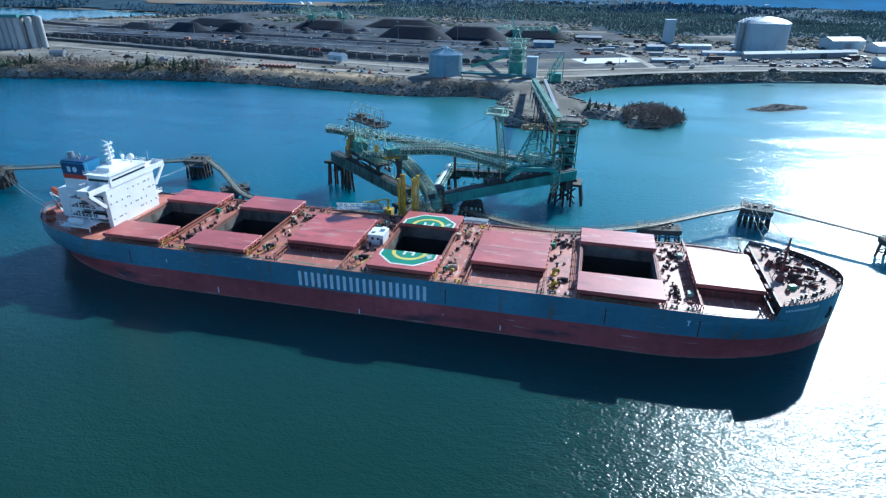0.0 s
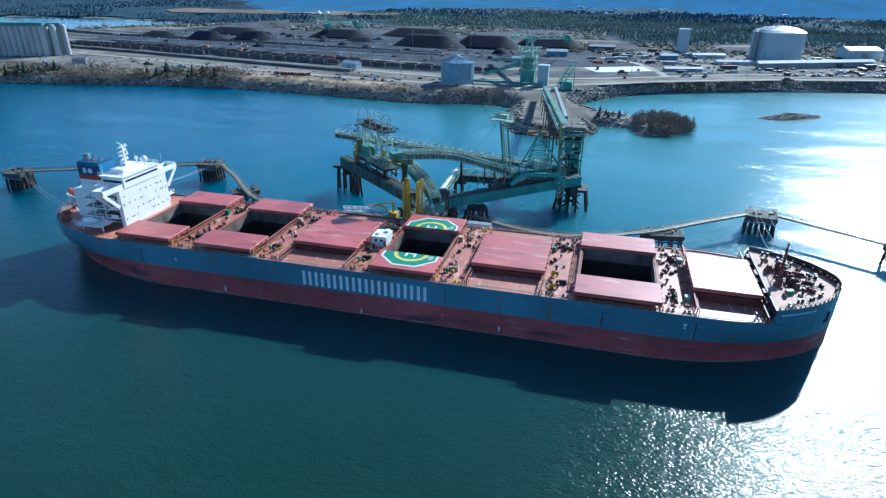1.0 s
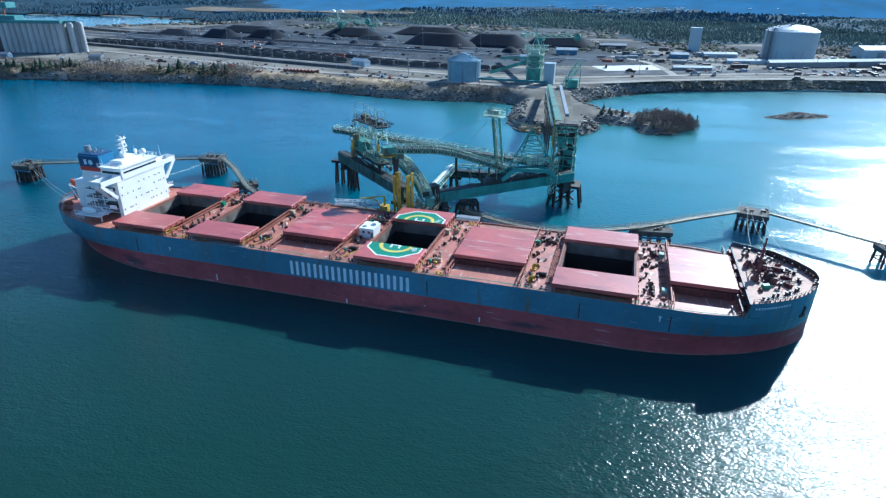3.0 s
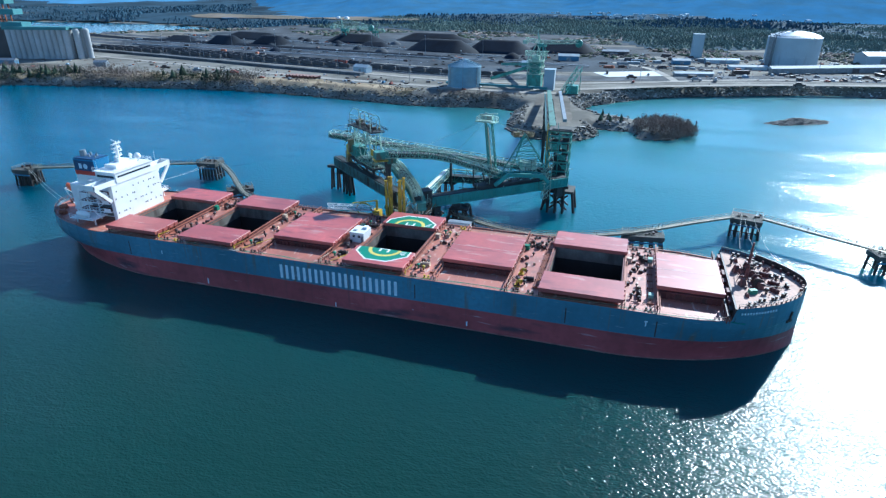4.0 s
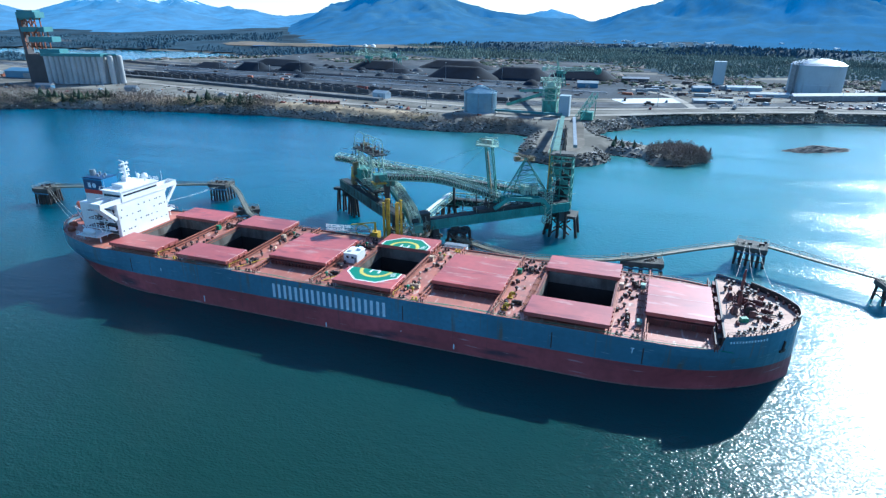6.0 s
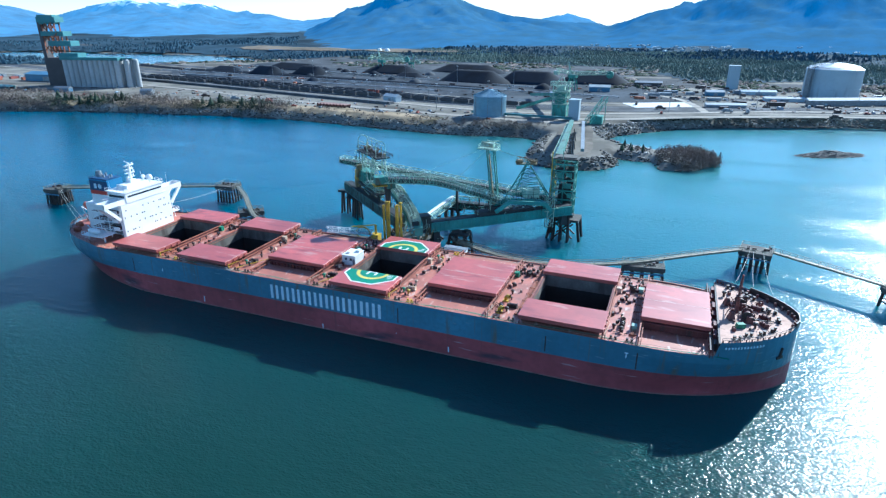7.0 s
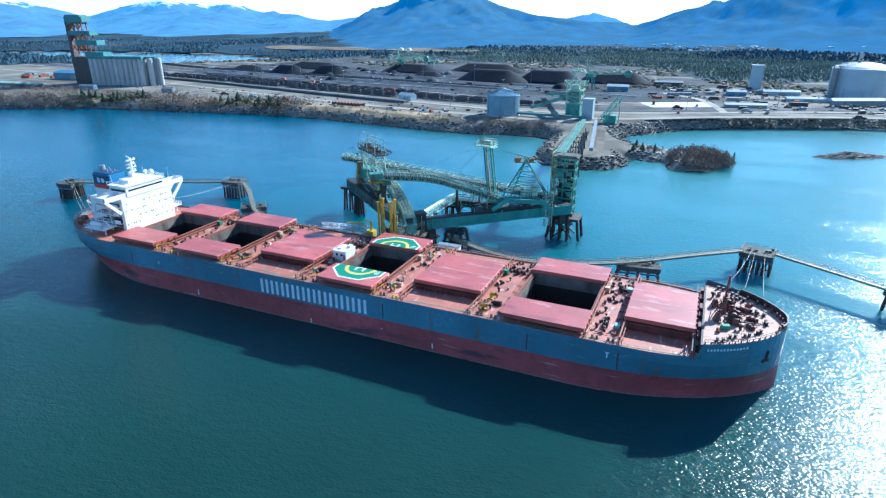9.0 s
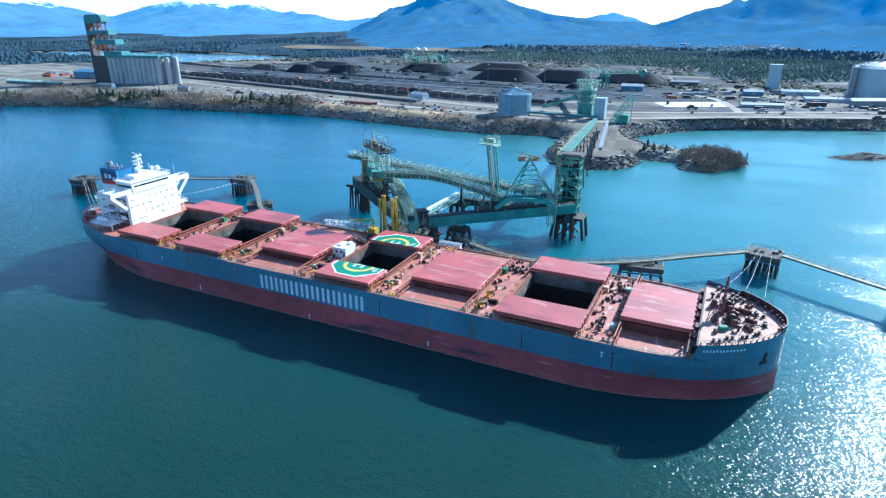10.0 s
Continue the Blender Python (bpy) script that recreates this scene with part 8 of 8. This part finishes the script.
# wet also takes higher stones, darkened to imitate a backlit bank
rip, wet = MB(), MB()
for p, n in along(COAST, 3, 53, 1.4):
    mole = -2 < p.x < 72 and p.y < 300
    for k in range(8 if mole else 2 if p.x > 86 and p.y < 285 else 10 if p.x > -240 else 5):
        u = rng.uniform(-0.8, 8.5 if mole else 10 if p.x > -240 else 5)
        q = p + n * u + Vector((rng.uniform(-1, 1), rng.uniform(-1, 1)))
        rock_into(rip if u > 2.4 and not (p.x > 86 and p.y < 285) and rng.random() > (0.78 if mole else 0.72 if p.x < 20 else 0.2) else wet, q.x, q.y, max(0.1, float(ground_at(q.x, q.y))), rng.uniform(0.5, 1.35))
solid("riprap", rip, ROCK, "grey riprap boulders along the shore", "rocks", kind="stuff")
solid("tidal_rocks", wet, ROCK_WET_SHADED, "dark boulders, wet at the waterline, painted shaded higher up", "rocks", kind="stuff")

isl = MB()
gx = np.linspace(-1.15, 1.15, 40)
P, Q = np.meshgrid(gx, gx)
r = np.sqrt(P ** 2 + Q ** 2) + ripple(P * 5, Q * 5, 1) * 0.12
Z = np.clip(1 - r, -0.3, 1) * 3.4 + ripple(P * 16, Q * 14, 1) * 0.35
isl.v = list(zip((189.5 + P * 20 + Q * 3).ravel().tolist(), (305 + Q * 9 + P * 8).ravel().tolist(), Z.ravel().tolist()))
isl.f = [(j * 40 + i, j * 40 + i + 1, (j + 1) * 40 + i + 1, (j + 1) * 40 + i) for j in range(39) for i in range(39)]
isl.m = [0] * len(isl.f)
solid("rock_islet", isl, ROCK_WET_SHADED, "low dark rock islet in the bay", "rock")


def bush_into(mb, x, y, z, r, h, n=70):
    """A leafless shrub: a clump of small twig blades."""
    for _ in range(n):
        a, q = rng.uniform(0, 6.283), rng.random() ** 0.5
        f = rng.random()
        px, py = x + math.cos(a) * q * r * (1 - 0.5 * f), y + math.sin(a) * q * r * (1 - 0.5 * f)
        pz = z + h * f * (1 - 0.5 * q * q)
        s = rng.uniform(0.12, 0.4) * (0.5 + r * 0.12)
        d = Vector((rng.uniform(-1, 1), rng.uniform(-1, 1), rng.uniform(0.2, 1.6))).normalized() * s * 2.2
        w = d.cross(Vector((rng.uniform(-1, 1), rng.uniform(-1, 1), rng.uniform(-1, 1)))).normalized() * s * 0.6
        c = Vector((px, py, pz))
        mb.add([c - w, c + w, c + d + w * 0.4, c + d - w * 0.4], [(0, 1, 2, 3)])


def clump_into(mb, x, y, z, r, h):
    """A far bush: an uneven low dome."""
    n, o = 7, rng.random() * 6.28
    rings = []
    for f, q in ((0.0, 1.0), (0.45, 0.95), (0.85, 0.5)):
        rings += [(x + r * q * rng.uniform(0.7, 1.25) * math.cos(o + 6.283 * i / n), y + r * q * rng.uniform(0.7, 1.25) * math.sin(o + 6.283 * i / n), z + h * f * rng.uniform(0.8, 1.2)) for i in range(n)]
    rings.append((x, y, z + h))
    mb.add(rings, [(k * n + i, k * n + (i + 1) % n, (k + 1) * n + (i + 1) % n, (k + 1) * n + i) for k in range(2) for i in range(n)] + [(2 * n + i, 2 * n + (i + 1) % n, 3 * n) for i in range(n)])


scrub, green = MB(), MB()
for p, n in along(COAST, 3, 19, 1.6):
    wild = p.x < -215
    for k in range(4 if wild else 2):
        q = p + n * rng.uniform(5 if wild else 7, 26 if wild else 20)
        if rng.random() < (0.8 if wild else 0.35 if p.x < -100 else 0.75):
            s = rng.uniform(1.0, 2.6) * (1.0 + (1.25 + 0.75 * math.sin(p.x * 0.05)) * wild)
            dark = wild and math.sin(p.x * 0.045 + 1.0) + rng.uniform(-0.8, 0.8) > 0.1
            bush_into(green if dark else scrub, q.x, q.y, ground_at(q.x, q.y) - 0.5, s * 1.25, s * 1.45, 60)
    if wild and math.sin(p.x * 0.045 + 1.0) > 0.2 and rng.random() < 0.3:
        q = p + n * rng.uniform(8, 22)
        h = rng.uniform(3.5, 10)
        conifer_into(green, q.x, q.y, ground_at(q.x, q.y) - 0.3, h, h * rng.uniform(0.28, 0.5), 4, 8)
for _ in range(430):                      # the wooded end of the spit
    a, q = rng.uniform(0, 6.283), rng.random() ** 0.5
    x, y = 106.5 + math.cos(a) * q * 17.5, 252 + math.sin(a) * q * 25
    s = rng.uniform(1.6, 3.6)
    bush_into(scrub, x, y, 3.0 - 2.2 * q, s, s * 1.9, 85)
for _ in range(40):
    x, y = 76 + rng.uniform(-8, 10), 258 + rng.uniform(-6, 8)
    bush_into(scrub, x, y, 3.2, 1.6, 2.6, 40)
    if rng.random() < 0.06:
        conifer_into(green, x, y, 3.2, rng.uniform(4, 6), rng.uniform(1.2, 2.0))
for _ in range(140):
    x, y = rng.uniform(-600, -400), rng.uniform(285, 312)
    bush_into(scrub, x, y, 7.3, rng.uniform(2, 5), rng.uniform(3, 7), 80)
for _ in range(420):                      # brush on the bank of the inlet
    f = rng.random()
    clump_into(scrub if rng.random() < 0.6 else green, -770 + f * 190 + rng.uniform(-14, 14), 690 + f * 130 + rng.uniform(-30, 30), 1.5 + 3 * f, rng.uniform(3, 7), rng.uniform(2.5, 5))
for _ in range(1100):                     # low brush behind the coal yard
    x, y = rng.uniform(-500, 60), rng.uniform(735, 900)
    if math.sin(x * 0.03 + math.sin(y * 0.05)) > -0.2:
        clump_into(scrub if rng.random() < 0.4 else green, x, y, 7.4 + max(0, (y - 800) / 140), rng.uniform(2.5, 6), rng.uniform(1.2, 3.0))
for _ in range(900):                      # brushy slope between the eastern yard and the forest
    x = rng.uniform(20, 330)
    y = 560 + x * 0.1 + rng.random() ** 0.8 * 120
    if math.sin(x * 0.045 + 1.5 * math.sin(y * 0.03)) > -0.35:
        clump_into(scrub if rng.random() < 0.45 else green, x, y, 7.5, rng.uniform(2, 5), rng.uniform(1.2, 3.2))
for _ in range(120):
    bush_into(scrub, rng.uniform(-40, 2), rng.uniform(281, 300), 7.5, 1.8, 2.0, 40)
solid("shore_scrub", scrub, SHRUB, "brown leafless scrub along the shore and on the spit", "bushes", kind="stuff")
solid("shore_conifers", green, SHORE_CONIFER, "small dark conifers among the shore scrub", "trees", kind="stuff")
post = solid("beacon_post", MB().tube((124.5, 257, -2), (124.5, 257, 6.5), 0.35, 0.3, 8), PILE, "dark timber post standing off the wooded spit", "post")
